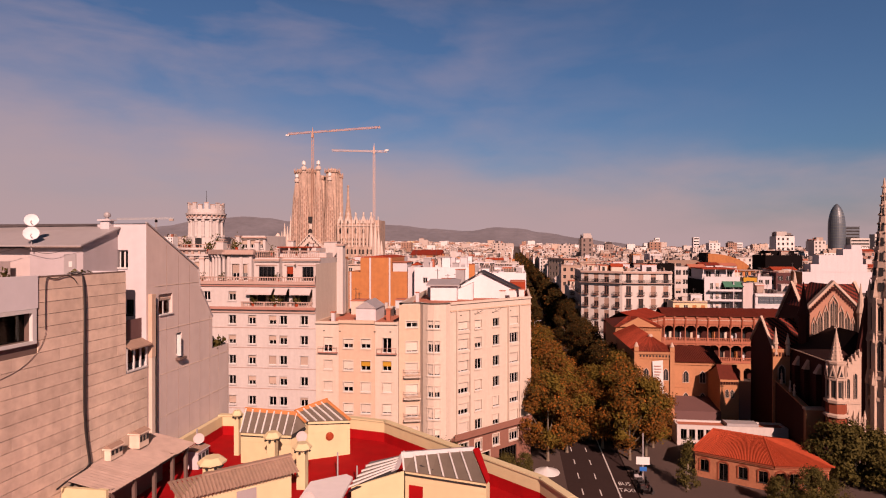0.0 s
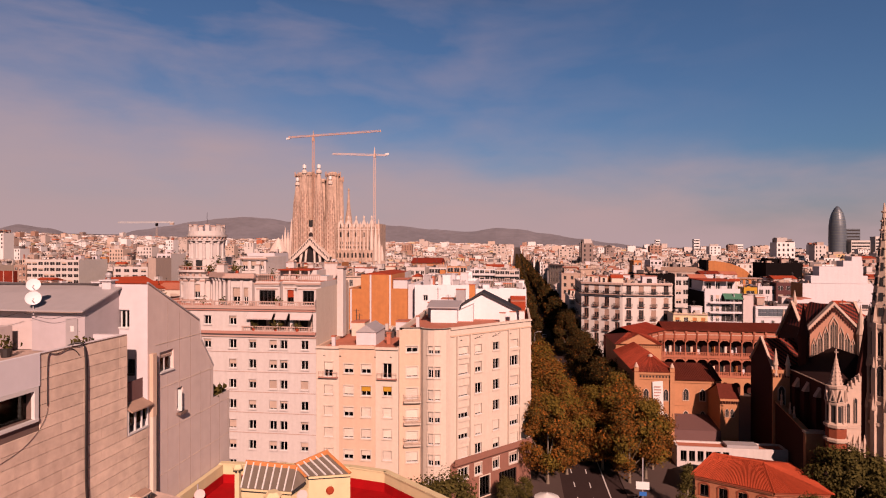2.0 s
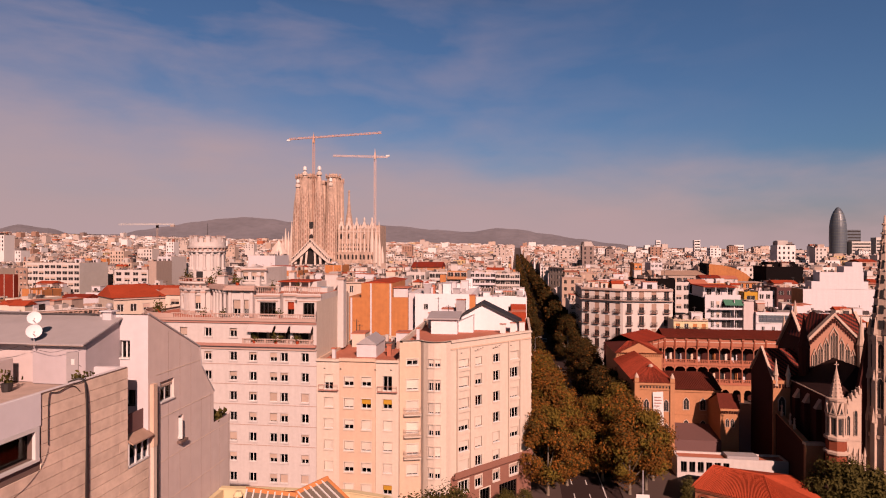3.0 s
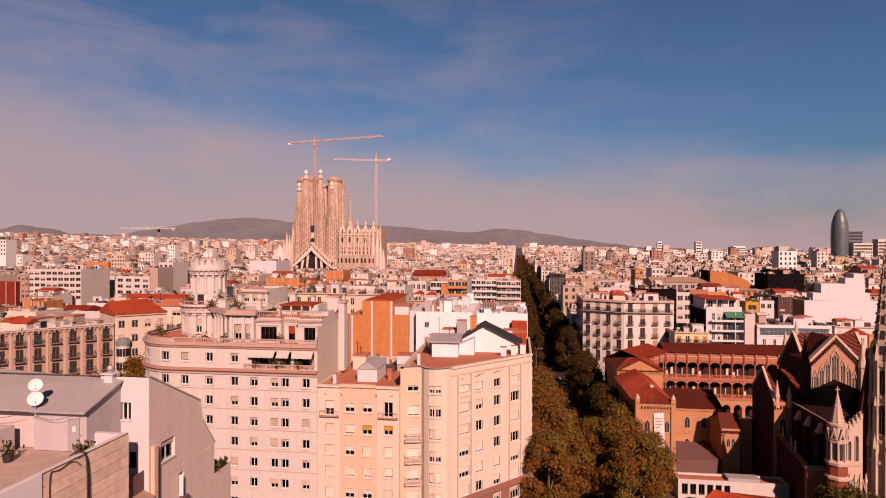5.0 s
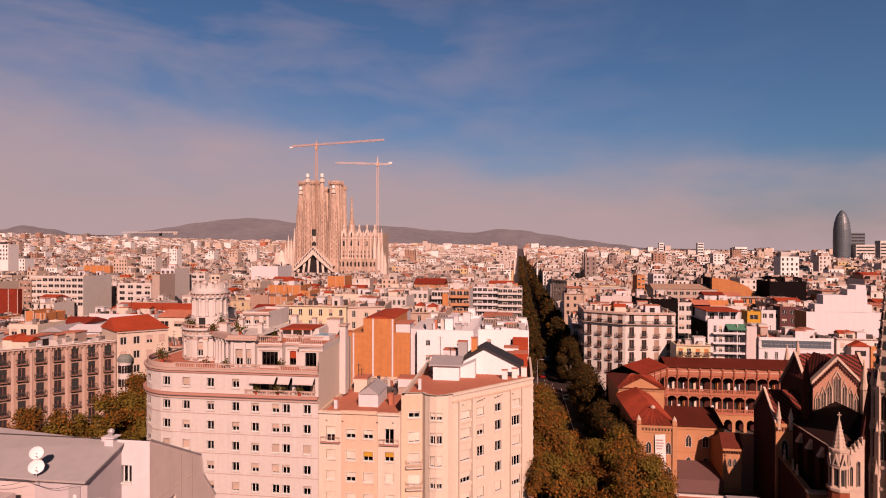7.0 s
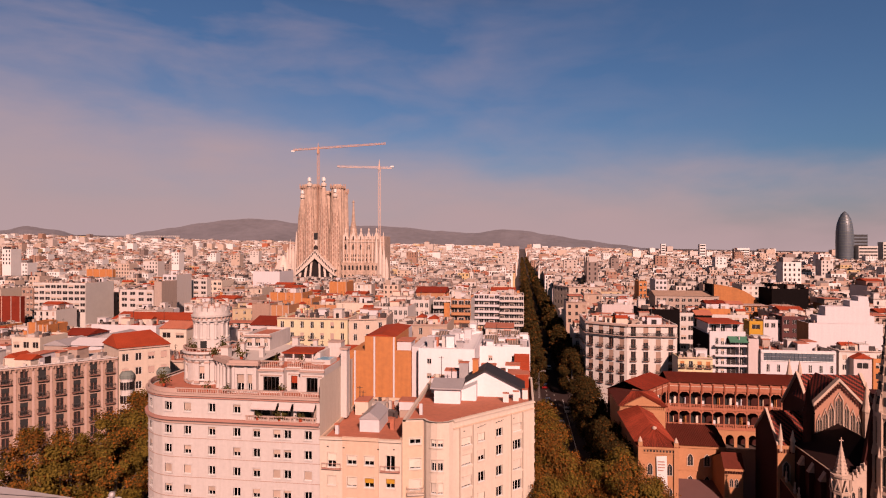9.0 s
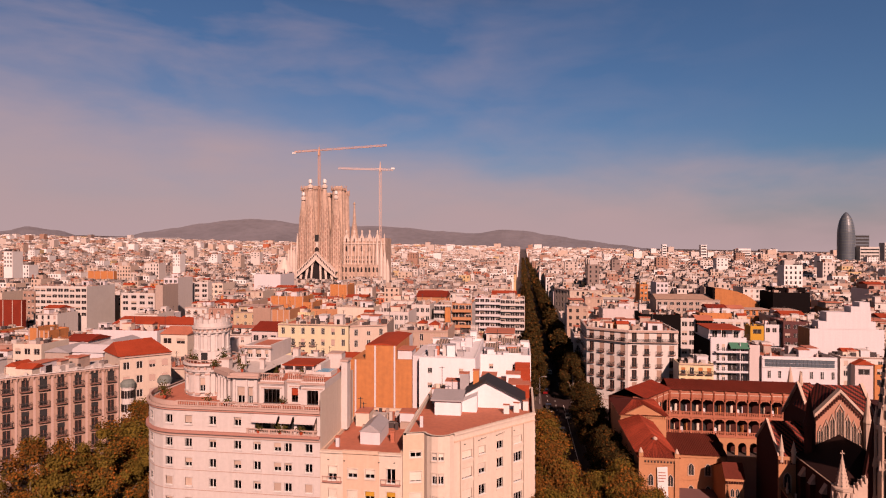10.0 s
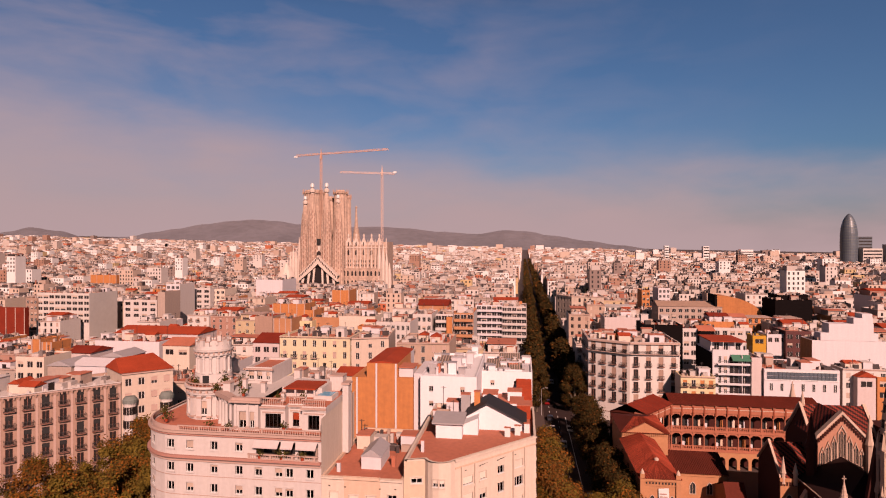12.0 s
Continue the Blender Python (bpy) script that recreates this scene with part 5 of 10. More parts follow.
        ob = tagged(part("satellite_dish", dsh, None, "", m), "white satellite dish on the roof edge", "satellite dish", "roof dishes")
        ar = Geo()
        ar.box(-0.015, -0.2, 0, 0.015, -0.17, 0.4, M["zinc"])
        part("feed_arm", ar, ob)
        po = Geo()
        po.turned(0, 0, [(-0.9, 0.035), (0.0, 0.035)], 8, M["zinc"])
        part("pole", po, ob, "", Matrix.Rotation(radians(-74), 4, "X"))
    ev = Geo()
    for k in range(30):
        ev.turned(-26.4 + k * 0.11, 27.95, [(33.36, 0.05), (33.44, 0.05)], 6, M["pale_sheet"])
    part("eave", ev, h, "corrugated sheet eave")
    cable([(-26.6, 27.9, 33.3), (-25.6, 27.85, 33.1), (-24.9, 27.85, 32.9), (-24.2, 27.85, 33.2), (-23.4, 27.9, 33.35)], 0.012)
    cable([(-30.0, 27.8, 33.2), (-28.4, 27.7, 32.8), (-26.9, 27.8, 33.3)], 0.012)
    for px, py, n in ((-22.6, 27.2, 70), (-26.4, 26.6, 40)):
        sh = Geo()
        sh.turned(px, py, [(31.17, 0.22), (31.6, 0.28)], 10, M["iron"])
        rq = random.Random(int(px * 10))
        for i in range(n):
            a = Vector((px + rq.gauss(0, 0.2), py + rq.gauss(0, 0.2), 31.6 + abs(rq.gauss(0, 0.3))))
            q = Euler((rq.uniform(0, 3), rq.uniform(0, 3), rq.uniform(0, 3))).to_matrix()
            sh.face([a + q @ Vector(v) * 0.12 for v in ((-1, -0.4, 0), (1, -0.4, 0), (0.6, 0.5, 0.1), (-0.6, 0.5, 0.1))], M["leaf_green"])
        tagged(part("potted_plant", sh), "green plant in a dark pot on the roof", "plant", "terrace plants")
    # plants in the planter at the far end
    pl = Geo()
    rr = random.Random(4)
    for i in range(90):
        a = Vector((X - rr.uniform(0, 1.4), 39.2 + rr.gauss(0, 0.4), 26.15 + abs(rr.gauss(0, 0.3))))
        s = rr.uniform(0.12, 0.3)
        q = Euler((rr.uniform(0, 3), rr.uniform(0, 3), rr.uniform(0, 3))).to_matrix()
        pl.face([a + q @ Vector(v) * s for v in ((-1, -0.4, 0), (1, -0.4, 0), (0.6, 0.5, 0.1), (-0.6, 0.5, 0.1))], M["leaf_green"])
    tagged(part("potted_shrub", pl), "dark green terrace shrubs in a planter", "plant")
    # cladding tiles, nearest stretch of the wall
    tiles = {}
    hcourse = 0.565
    for r in range(26):
        z0 = 32.0 - (r + 1) * hcourse
        zz1 = z0 + hcourse - 0.025
        y, k = (23.35 if zz1 > 29.0 else 9.0 + (r % 2) * 1.3), 0
        while y < (29.15 if z0 > 26.2 else 30.95):
            y1 = min(y + 2.6, 29.18 if z0 > 26.2 else 30.98)
            key = round(y1 - y, 2)
            if key not in tiles:
                tg = Geo()
                tg.box(0, 0, 0, 0.05, y1 - y - 0.012, hcourse - 0.025, M["clad"])
                tiles[key] = tg.mesh("panel")
            part("panel", tiles[key], h, "", Matrix.Translation((X + 0.004, y, z0)))
            y = y1


near_building()


# ---- near terrace with red floor ----
def leanto_frame():
    """Rafters and wall plate under the lean-to sheets."""
    g = Geo()
    for k in range(6):
        y = 24.9 + 1.25 * k
        g.solid([(-21.4, y, 22.2), (-19.0, y, 21.7), (-19.0, y + 0.08, 21.7), (-21.4, y + 0.08, 22.2), (-21.4, y, 22.31), (-19.0, y, 21.81), (-19.0, y + 0.08, 21.81), (-21.4, y + 0.08, 22.31)],
                ((3, 2, 1, 0), (4, 5, 6, 7), (0, 1, 5, 4), (1, 2, 6, 5), (2, 3, 7, 6), (3, 0, 4, 7)), M["joint"])
    g.box(-19.2, 24.75, 21.6, -19.06, 31.3, 21.72, M["joint"])
    return g


def near_terrace():
    h = thing("terrace_building", "yellow rendered building with red-painted roof terrace", "building", (-8, 20, 0))
    Y = M["yellow_wall"]
    g = Geo()
    poly = [(-21.4, 2), (8, 2), (8, 19.4), (1.4, 30.65), (-9.0, 39.2), (-11.8, 39.8), (-21.4, 39.2)]
    for i in range(7):
        facade(g, poly[i], poly[(i + 1) % 7], 0, 21.2, [], Y)
    roof_deck(g, poly, 21.2, 1.35, 0.35, Y, M["red_floor"])
    part("wall", g, h)
    up = Geo()
    ring = inset(poly, 0.354)
    for i in range(7):
        (ax, ay), (bx, by) = ring[i], ring[(i + 1) % 7]
        up.face([(bx, by, 19.85), (ax, ay, 19.85), (ax, ay, 20.5), (bx, by, 20.5)], M["red_floor"])
    part("upstand", up, h, "red paint carried up the parapet")
    for a, b in ((2, 3), (3, 4), (4, 5), (5, 6)):
        at = frame_of(poly[a], poly[b], 0, 0)
        L = math.hypot(poly[b][0] - poly[a][0], poly[b][1] - poly[a][1])
        n = max(1, int(L / 2.2))
        for k in range(n):
            cp = Geo()
            cp.box(L * k / n + 0.02, -0.04, 21.203, L * (k + 1) / n - 0.02, 0.42, 21.29, Y, at)
            part("coping_slab", cp, h)
    dz = 19.85

    def hut(name, pts, z, label):
        gg = Geo()
        gg.prism(pts, dz, z, Y)
        return part(name, gg, h, label)

    hut("roof_house", [(-17.2, 34.0), (-13.87, 33.86), (-13.2, 35.0), (-10.85, 36.3), (-12.3, 38.3), (-17.4, 38.0)], 21.5, "pale yellow stair house")
    up = Geo()
    up.solid([(-13.2, 35.0, 21.5), (-10.85, 36.3, 21.5), (-12.85, 37.4, 21.5), (-14.25, 35.73, 21.5), (-13.2, 35.0, 22.02), (-10.85, 36.3, 21.8), (-12.85, 37.4, 22.7), (-14.25, 35.73, 22.4)],
             ((0, 1, 5, 4), (1, 2, 6, 5), (2, 3, 7, 6), (3, 0, 4, 7), (4, 5, 6, 7)), Y)
    part("roof_house", up, h, "pale yellow stair head")
    # glazed slopes: panes between white bars, orange clay ridge

    def skylight(a, b, c, d, n, label, bar="white_paint", pane="sky_glass", end="terracotta"):
        """a-b low edge, d-c high edge."""
        a, b, c, d = (Vector(v) for v in (a, b, c, d))
        nrm = (b - a).cross(d - a).normalized()
        nrm = -nrm if nrm.z < 0 else nrm
        ob = Geo()
        low, under = Vector((0, 0, -0.16)), Vector((0, 0, -0.22))
        ob.solid([a + low, b + low, c + low, d + low, a + under, b + under, c + under, d + under], ((0, 1, 2, 3), (7, 6, 5, 4), (0, 4, 5, 1), (1, 5, 6, 2), (2, 6, 7, 3), (3, 7, 4, 0)), M["dark"])
        sk = part("skylight", ob, h, label)
        for k in range(n):
            p0, p1 = a.lerp(b, k / n), a.lerp(b, (k + 1) / n)
            q0, q1 = d.lerp(c, k / n), d.lerp(c, (k + 1) / n)
            pg = Geo()
            pg.face([v + nrm * 0.02 for v in (p0, p1, q1, q0)], M[pane])
            part("pane", pg, sk)
            bg = Geo()
            e = (b - a).normalized() * 0.045
            bg.solid([p0 - e + nrm * 0.03, p0 + e + nrm * 0.03, q0 + e + nrm * 0.03, q0 - e + nrm * 0.03, p0 - e + nrm * 0.1, p0 + e + nrm * 0.1, q0 + e + nrm * 0.1, q0 - e + nrm * 0.1],
                     ((4, 5, 6, 7), (0, 1, 5, 4), (1, 2, 6, 5), (2, 3, 7, 6), (3, 0, 4, 7)), M[bar])
            part("glazing_bar", bg, sk)
        rg = Geo()
        e = (c - d).normalized() * 0.1
        up = Vector((0, 0, 0.16))
        w = (a - d).normalized() * 0.22
        rg.solid([d - e + w, c + e + w, c + e - w, d - e - w, d - e + up, c + e + up], ((0, 1, 5, 4), (2, 3, 4, 5), (1, 2, 5), (3, 0, 4)), M[end])
        part("ridge", rg, sk, "clay ridge tiles")

    skylight((-17.2, 33.95, 21.75), (-13.87, 33.83, 21.75), (-14.24, 35.63, 22.55), (-17.65, 35.65, 22.72), 7, "wired-glass skylight with white bars and clay ridge", end="orange_wall")
    skylight((-13.87, 33.83, 21.75), (-13.4, 35.15, 21.95), (-14.2, 35.7, 22.55), (-14.24, 35.63, 22.55), 1, "narrow hip pane of the skylight", end="orange_wall")
    skylight((-13.2, 34.97, 22.28), (-10.83, 36.27, 22.06), (-12.83, 37.4, 23.0), (-14.25, 35.73, 22.7), 5, "steep wired-glass skylight with white bars", end="orange_wall")
    for p, q, z0, z1a, z1b in (((-17.2, 34.0), (-13.87, 33.86), 21.5, 21.73, 21.73), ((-13.2, 35.0), (-10.85, 36.3), 21.8, 22.26, 22.04), ((-5.85, 29.45), (-1.57, 28.42), 21.44, 21.68, 21.68), ((-8.35, 28.1), (-5.9, 29.35), 21.05, 21.26, 21.7)):
        cu = Geo()
        d = Vector((q[0] - p[0], q[1] - p[1], 0)).normalized()
        n2 = Vector((d.y, -d.x, 0)) * 0.02
        P, Q = Vector((*p, 0)) - n2, Vector((*q, 0)) - n2
        cu.solid([P + Vector((0, 0, z0 - 0.3)) + n2 * 2, Q + Vector((0, 0, z0 - 0.3)) + n2 * 2, Q + Vector((0, 0, z1b)) + n2 * 2, P + Vector((0, 0, z1a)) + n2 * 2, P + Vector((0, 0, z0 - 0.3)) - n2 * 3, Q + Vector((0, 0, z0 - 0.3)) - n2 * 3, Q + Vector((0, 0, z1b)) - n2 * 3, P + Vector((0, 0, z1a)) - n2 * 3],
                 ((0, 1, 2, 3), (7, 6, 5, 4), (3, 2, 6, 7), (0, 3, 7, 4), (1, 5, 6, 2)), Y)
        part("wall_head", cu, h)
    bk = Geo()
    bk.solid([(-17.65, 35.65, 22.66), (-14.24, 35.63, 22.5), (-12.9, 37.5, 22.9), (-12.3, 38.3, 21.7), (-17.4, 38.0, 21.7), (-10.83, 36.4, 22.0)], ((0, 1, 3, 4), (1, 2, 3), (2, 5, 3)), M["tile_red"])
    part("roof", bk, h, "red clay rear roof slope")
    vg = Geo()
    for p, q in (((-12.83, 37.4, 23.03), (-10.83, 36.27, 22.1)), ((-14.3, 35.75, 22.62), (-13.35, 35.1, 22.2))):
        p, q = Vector(p), Vector(q)
        e2 = (q - p).cross(Vector((0, 0, 1))).normalized() * 0.14
        vg.solid([p - e2, p + e2, q + e2, q - e2, p + Vector((0, 0, 0.14)), q + Vector((0, 0, 0.14))], ((0, 1, 4), (1, 2, 5, 4), (2, 3, 5), (3, 0, 4, 5)), M["orange_wall"])
    part("ridge", vg, h, "orange clay hip tiles")
    hut("roof_house", [(-5.85, 29.45), (-1.57, 28.42), (-1.43, 29.0), (-2.15, 31.5), (-6.05, 30.1)], 21.44, "pale yellow roof house with maroon door")
    hut("roof_house", [(-8.35, 28.1), (-5.9, 29.35), (-6.1, 30.2), (-7.9, 30.2)], 21.05, "pale yellow side lean-to")
    dr = Geo()
    at = frame_of((-5.85, 29.45), (-1.57, 28.42), 0, 0)
    dr.box(0.25, -0.06, dz, 1.0, -0.004, 21.0, M["red_floor"], at)
    part("door", dr, h, "maroon door")
    skylight((-5.87, 29.37, 21.7), (-1.59, 28.34, 21.7), (-2.48, 31.19, 22.3), (-6.07, 29.96, 22.3), 6, "broad wired-glass skylight with white bars", end="zinc")
    skylight((-8.43, 27.9, 21.3), (-7.96, 30.36, 21.7), (-6.1, 29.97, 22.3), (-6.37, 29.47, 21.75), 5, "striped translucent sheet slope", "white_paint", "sky_glass", "zinc")
    ed = Geo()
    ed.solid([(-1.57, 28.33, 21.66), (-1.41, 28.92, 21.66), (-2.12, 31.45, 22.26), (-2.46, 31.2, 22.26), (-1.57, 28.33, 21.78), (-1.41, 28.92, 21.74), (-2.12, 31.45, 22.36), (-2.46, 31.2, 22.38)],
             ((3, 2, 1, 0), (4, 5, 6, 7), (0, 1, 5, 4), (1, 2, 6, 5), (2, 3, 7, 6), (3, 0, 4, 7)), M["red_floor"])
    part("gable_end", ed, h, "maroon gable edge")
    # tiled hut
    at = Matrix.Translation((-15.2, 26.35, 0)) @ Matrix.Rotation(radians(43.4), 4, "Z")
    hb = Geo()
    hb.box(-0.9, 0.3, dz, 4.5, 2.4, 21.2, Y, at)
    part("roof_house", hb, h, "pale yellow hut")
    gd = Geo()
    gd.box(1.6, 0.24, dz, 2.6, 0.296, 20.9, M["zinc"], at)
    part("door", gd, h, "grey metal door")
    for k in range(33):
        tr = Geo()
        x = -1.2 + k * 6.0 / 33
        w = 6.0 / 66
        t = min(1.0, (k + 1) / 8)
        prof = [(-0.15, 21.24), (-0.15 + 1.2 * t, 21.24 + 0.56 * t), (2.7 - 1.65 * t, 21.2 + 0.6 * t), (2.7, 21.2)]
        vs = []
        for v, z in prof:
            vs += [at @ Vector((x, v, z)), at @ Vector((x + 0.5 * w, v, z + 0.09)), at @ Vector((x + 1.5 * w, v, z + 0.09)), at @ Vector((x + 2 * w, v, z))]
        tr.solid(vs, [(4 * i + j, 4 * i + j + 1, 4 * i + j + 5, 4 * i + j + 4) for i in range(3) for j in range(3)], M["corrugated"])
        part("roof_tile", tr, h)
    rt = Geo()
    rt.box(0.2, 0.9, 21.83, 4.8, 1.2, 21.93, M["corrugated"], at)
    part("ridge", rt, h)
    for x, y, z0, z1, r in ((-18.1, 35.3, dz, 22.35, 0.25), (-14.2, 31.9, dz, 22.2, 0.39), (-12.0, 30.9, dz, 22.0, 0.4), (-15.75, 28.0, 21.4, 22.1, 0.54)):
        c = Geo()
        c.box(x - r * 0.62, y - r * 0.62, z0, x + r * 0.62, y + r * 0.62, z1, Y)
        c.turned(x, y, [(z1, r * 0.9), (z1 + 0.1, r * 1.35), (z1 + 0.18, r * 1.35), (z1 + 0.4, r * 0.8)], 8, Y, 0.4)
        for k in range(8):
            a = 2 * math.pi * k / 8
            c.box(x + r * 1.05 * math.cos(a) - 0.05, y + r * 1.05 * math.sin(a) - 0.05, z1 - 0.08, x + r * 1.05 * math.cos(a) + 0.05, y + r * 1.05 * math.sin(a) + 0.05, z1, M["dark"])
        part("chimney", c, h, "yellow chimney with octagonal cap")
    # lean-to along the clad wall
    lean = part("lean_to_frame", leanto_frame(), h, "dark timber frame of the lean-to")
    for j in range(4):
        lt = Geo()
        y0, y1 = 24.7 + 1.68 * j, 24.7 + 1.68 * (j + 1) + 0.12
        dz2 = 0.05 * (j % 2) - 0.03 * (j == 3)
        n = 22
        vs = []
        for k in range(n + 1):
            y, dd = y0 + (y1 - y0) * k / n, 0.022 * math.sin(k * math.pi / 1.5) + dz2
            vs += [(-21.4, y, 22.35 + dd), (-18.9 + 0.12 * (j % 2), y, 21.85 + dd), (-21.4, y, 22.33 + dd), (-18.9 + 0.12 * (j % 2), y, 21.83 + dd)]
        fs = [(4 * k, 4 * k + 1, 4 * k + 5, 4 * k + 4) for k in range(n)] + [(4 * k + 6, 4 * k + 7, 4 * k + 3, 4 * k + 2) for k in range(n)] + [(4 * k + 1, 4 * k + 3, 4 * k + 7, 4 * k + 5) for k in range(n)]
        lt.solid(vs, fs, M["pale_sheet"])
        part("roof_sheet", lt, lean, "pale weathered corrugated sheet")
    for y in (25.0, 26.6, 28.2, 29.8, 31.1):
        p = Geo()
        p.box(-19.2, y - 0.08, dz, -19.04, y + 0.08, 21.9, M["joint"])
        part("post", p, h)
    wl = Geo()
    wl.box(-21.4, 24.6, dz, -19.1, 24.8, 22.0, Y)
    wl.box(-20.6, 25.0, dz, -20.5, 31, 21.9, M["joint"])
    part("shed_wall", wl, h)
    for x, y, z, sx, sy, sz, mat in ((-21.0, 27.6, 22.35, 0.35, 0.9, 0.55, "clad"), (-20.9, 29.5, 22.3, 0.6, 0.8, 0.75, "clad"), (-19.7, 33.2, dz, 0.9, 1.2, 1.0, "white_wall")):
        u = Geo()
        u.box(x - sx / 2, y - sy / 2, z, x + sx / 2, y + sy / 2, z + sz, M[mat])
        u.box(x - sx / 2 - 0.08, y - sy / 2 - 0.08, z + sz, x + sx / 2 + 0.08, y + sy / 2 + 0.08, z + sz + 0.07, M[mat])
        for k in range(3):
            yy = y - sy / 2 + sy * (k + 0.5) / 3
            u.box(x + sx / 2 + 0.003, yy - sy * 0.11, z + sz * 0.45, x + sx / 2 + 0.02, yy + sy * 0.11, z + sz * 0.85, M["dark"])
        u.gable(x - sx / 2, y - sy / 2, x + sx / 2, y + sy / 2, z + sz + 0.073, z + sz + 0.24, M["corrugated"], "y", 0.06)
        part("vent_stack", u, h, "small rendered vent box")
    gl = Geo()
    gl.prism([(-11.5, 28.6), (-9.3, 29.4), (-9.5, 32.3), (-10.0, 32.7), (-11.7, 31.4)], dz + 0.01, dz + 0.18, M["fresh_white"])
    part("light_well_cover", gl, h, "white glazed light-well cover")
    for x, y, z in ((-12.75, 32.7, 22.1), (-10.6, 28.0, 20.6), (-19.6, 33.3, 21.5)):
        v = Geo()
        v.turned(0, 0, [(0, 0.02), (0.02, 0.2), (0.06, 0.32), (0.08, 0.32), (0.04, 0.2), (0.02, 0.02)], 16, M["pale_pink"])
        m = Matrix.Translation((x, y, z)) @ Matrix.Rotation(radians(30), 4, "Z") @ Matrix.Rotation(radians(70), 4, "X")
        ob = tagged(part("satellite_dish", v, None, "", m), "white satellite dish on the roof house", "satellite dish", "roof dishes")
        po = Geo()
        po.turned(0, 0, [(-1.0, 0.03), (0.0, 0.03)], 8, M["zinc"])
        part("pole", po, ob, "", Matrix.Rotation(radians(-70), 4, "X"))
    va = Geo()
    va.turned(0, 0, [(0, 0.26), (0.06, 0.26), (0.08, 0.18), (0.12, 0.16)], 14, M["tile_red"])
    part("round_vent", va, h, "round terracotta vent", Matrix.Translation((-12.0, 35.64, 21.2)) @ Matrix.Rotation(radians(29), 4, "Z") @ Matrix.Rotation(radians(90), 4, "X"))
    for x, y, z in ((-10.5, 32.6, 21.3), (-9.1, 31.8, 20.9), (-19.9, 33.6, 22.0)):
        p = Geo()
        p.turned(x, y, [(dz, 0.05), (z, 0.05)], 8, M["zinc"])
        part("vent_pipe", p, h)


near_terrace()


# ---- brick convent ----
def tile_rows(gg, a, b, c, d, n, mat, r=0.07):
    """Raised rows of cover tiles from the eave a-b up to the ridge d-c."""
    a, b, c, d = (Vector(v) for v in (a, b, c, d))
    nrm = (b - a).cross(d - a).normalized() * r
    e = (b - a).normalized() * r
    for k in range(n):
        t = (k + 0.5) / n
        p, q = a.lerp(b, t), d.lerp(c, t)
        gg.solid([p - e, p + e, q + e, q - e, p + nrm, q + nrm], ((0, 1, 4), (1, 2, 5, 4), (2, 3, 5), (3, 0, 4, 5)), mat)


def arch_window(parent, at, w, h, mat_in="dark", trim="church_stone"):
    """A pointed window: flat dark face for its unlit depth inside a stone surround proud of the wall."""
    g = Geo()
    x = w / 2
    pts = [(-x, 0), (x, 0), (x, h - w * 0.7), (x * 0.62, h - w * 0.28), (0, h), (-x * 0.62, h - w * 0.28), (-x, h - w * 0.7)]
    k = 1.28
    out = [(px * k, (pz - h / 2) * (1 + 0.26 * w / h) + h / 2) for px, pz in pts]
    n = len(pts)
    for i in range(n):
        j = (i + 1) % n
        a, b, c, d = pts[i], pts[j], out[j], out[i]
        g.face([at @ Vector((p[0], -0.1, p[1])) for p in (d, c, b, a)], M[trim])
        g.face([at @ Vector((a[0], -0.1, a[1])), at @ Vector((b[0], -0.1, b[1])), at @ Vector((b[0], -0.01, b[1])), at @ Vector((a[0], -0.01, a[1]))], M[trim])
        g.face([at @ Vector((c[0], -0.1, c[1])), at @ Vector((d[0], -0.1, d[1])), at @ Vector((d[0], 0.0, d[1])), at @ Vector((c[0], 0.0, c[1]))], M[trim])
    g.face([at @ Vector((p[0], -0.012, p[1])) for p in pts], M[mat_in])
    g.box(-0.03 * w, -0.06, 0, 0.03 * w, -0.014, h * 0.8, M[trim], at)
    return part("window", g, parent)


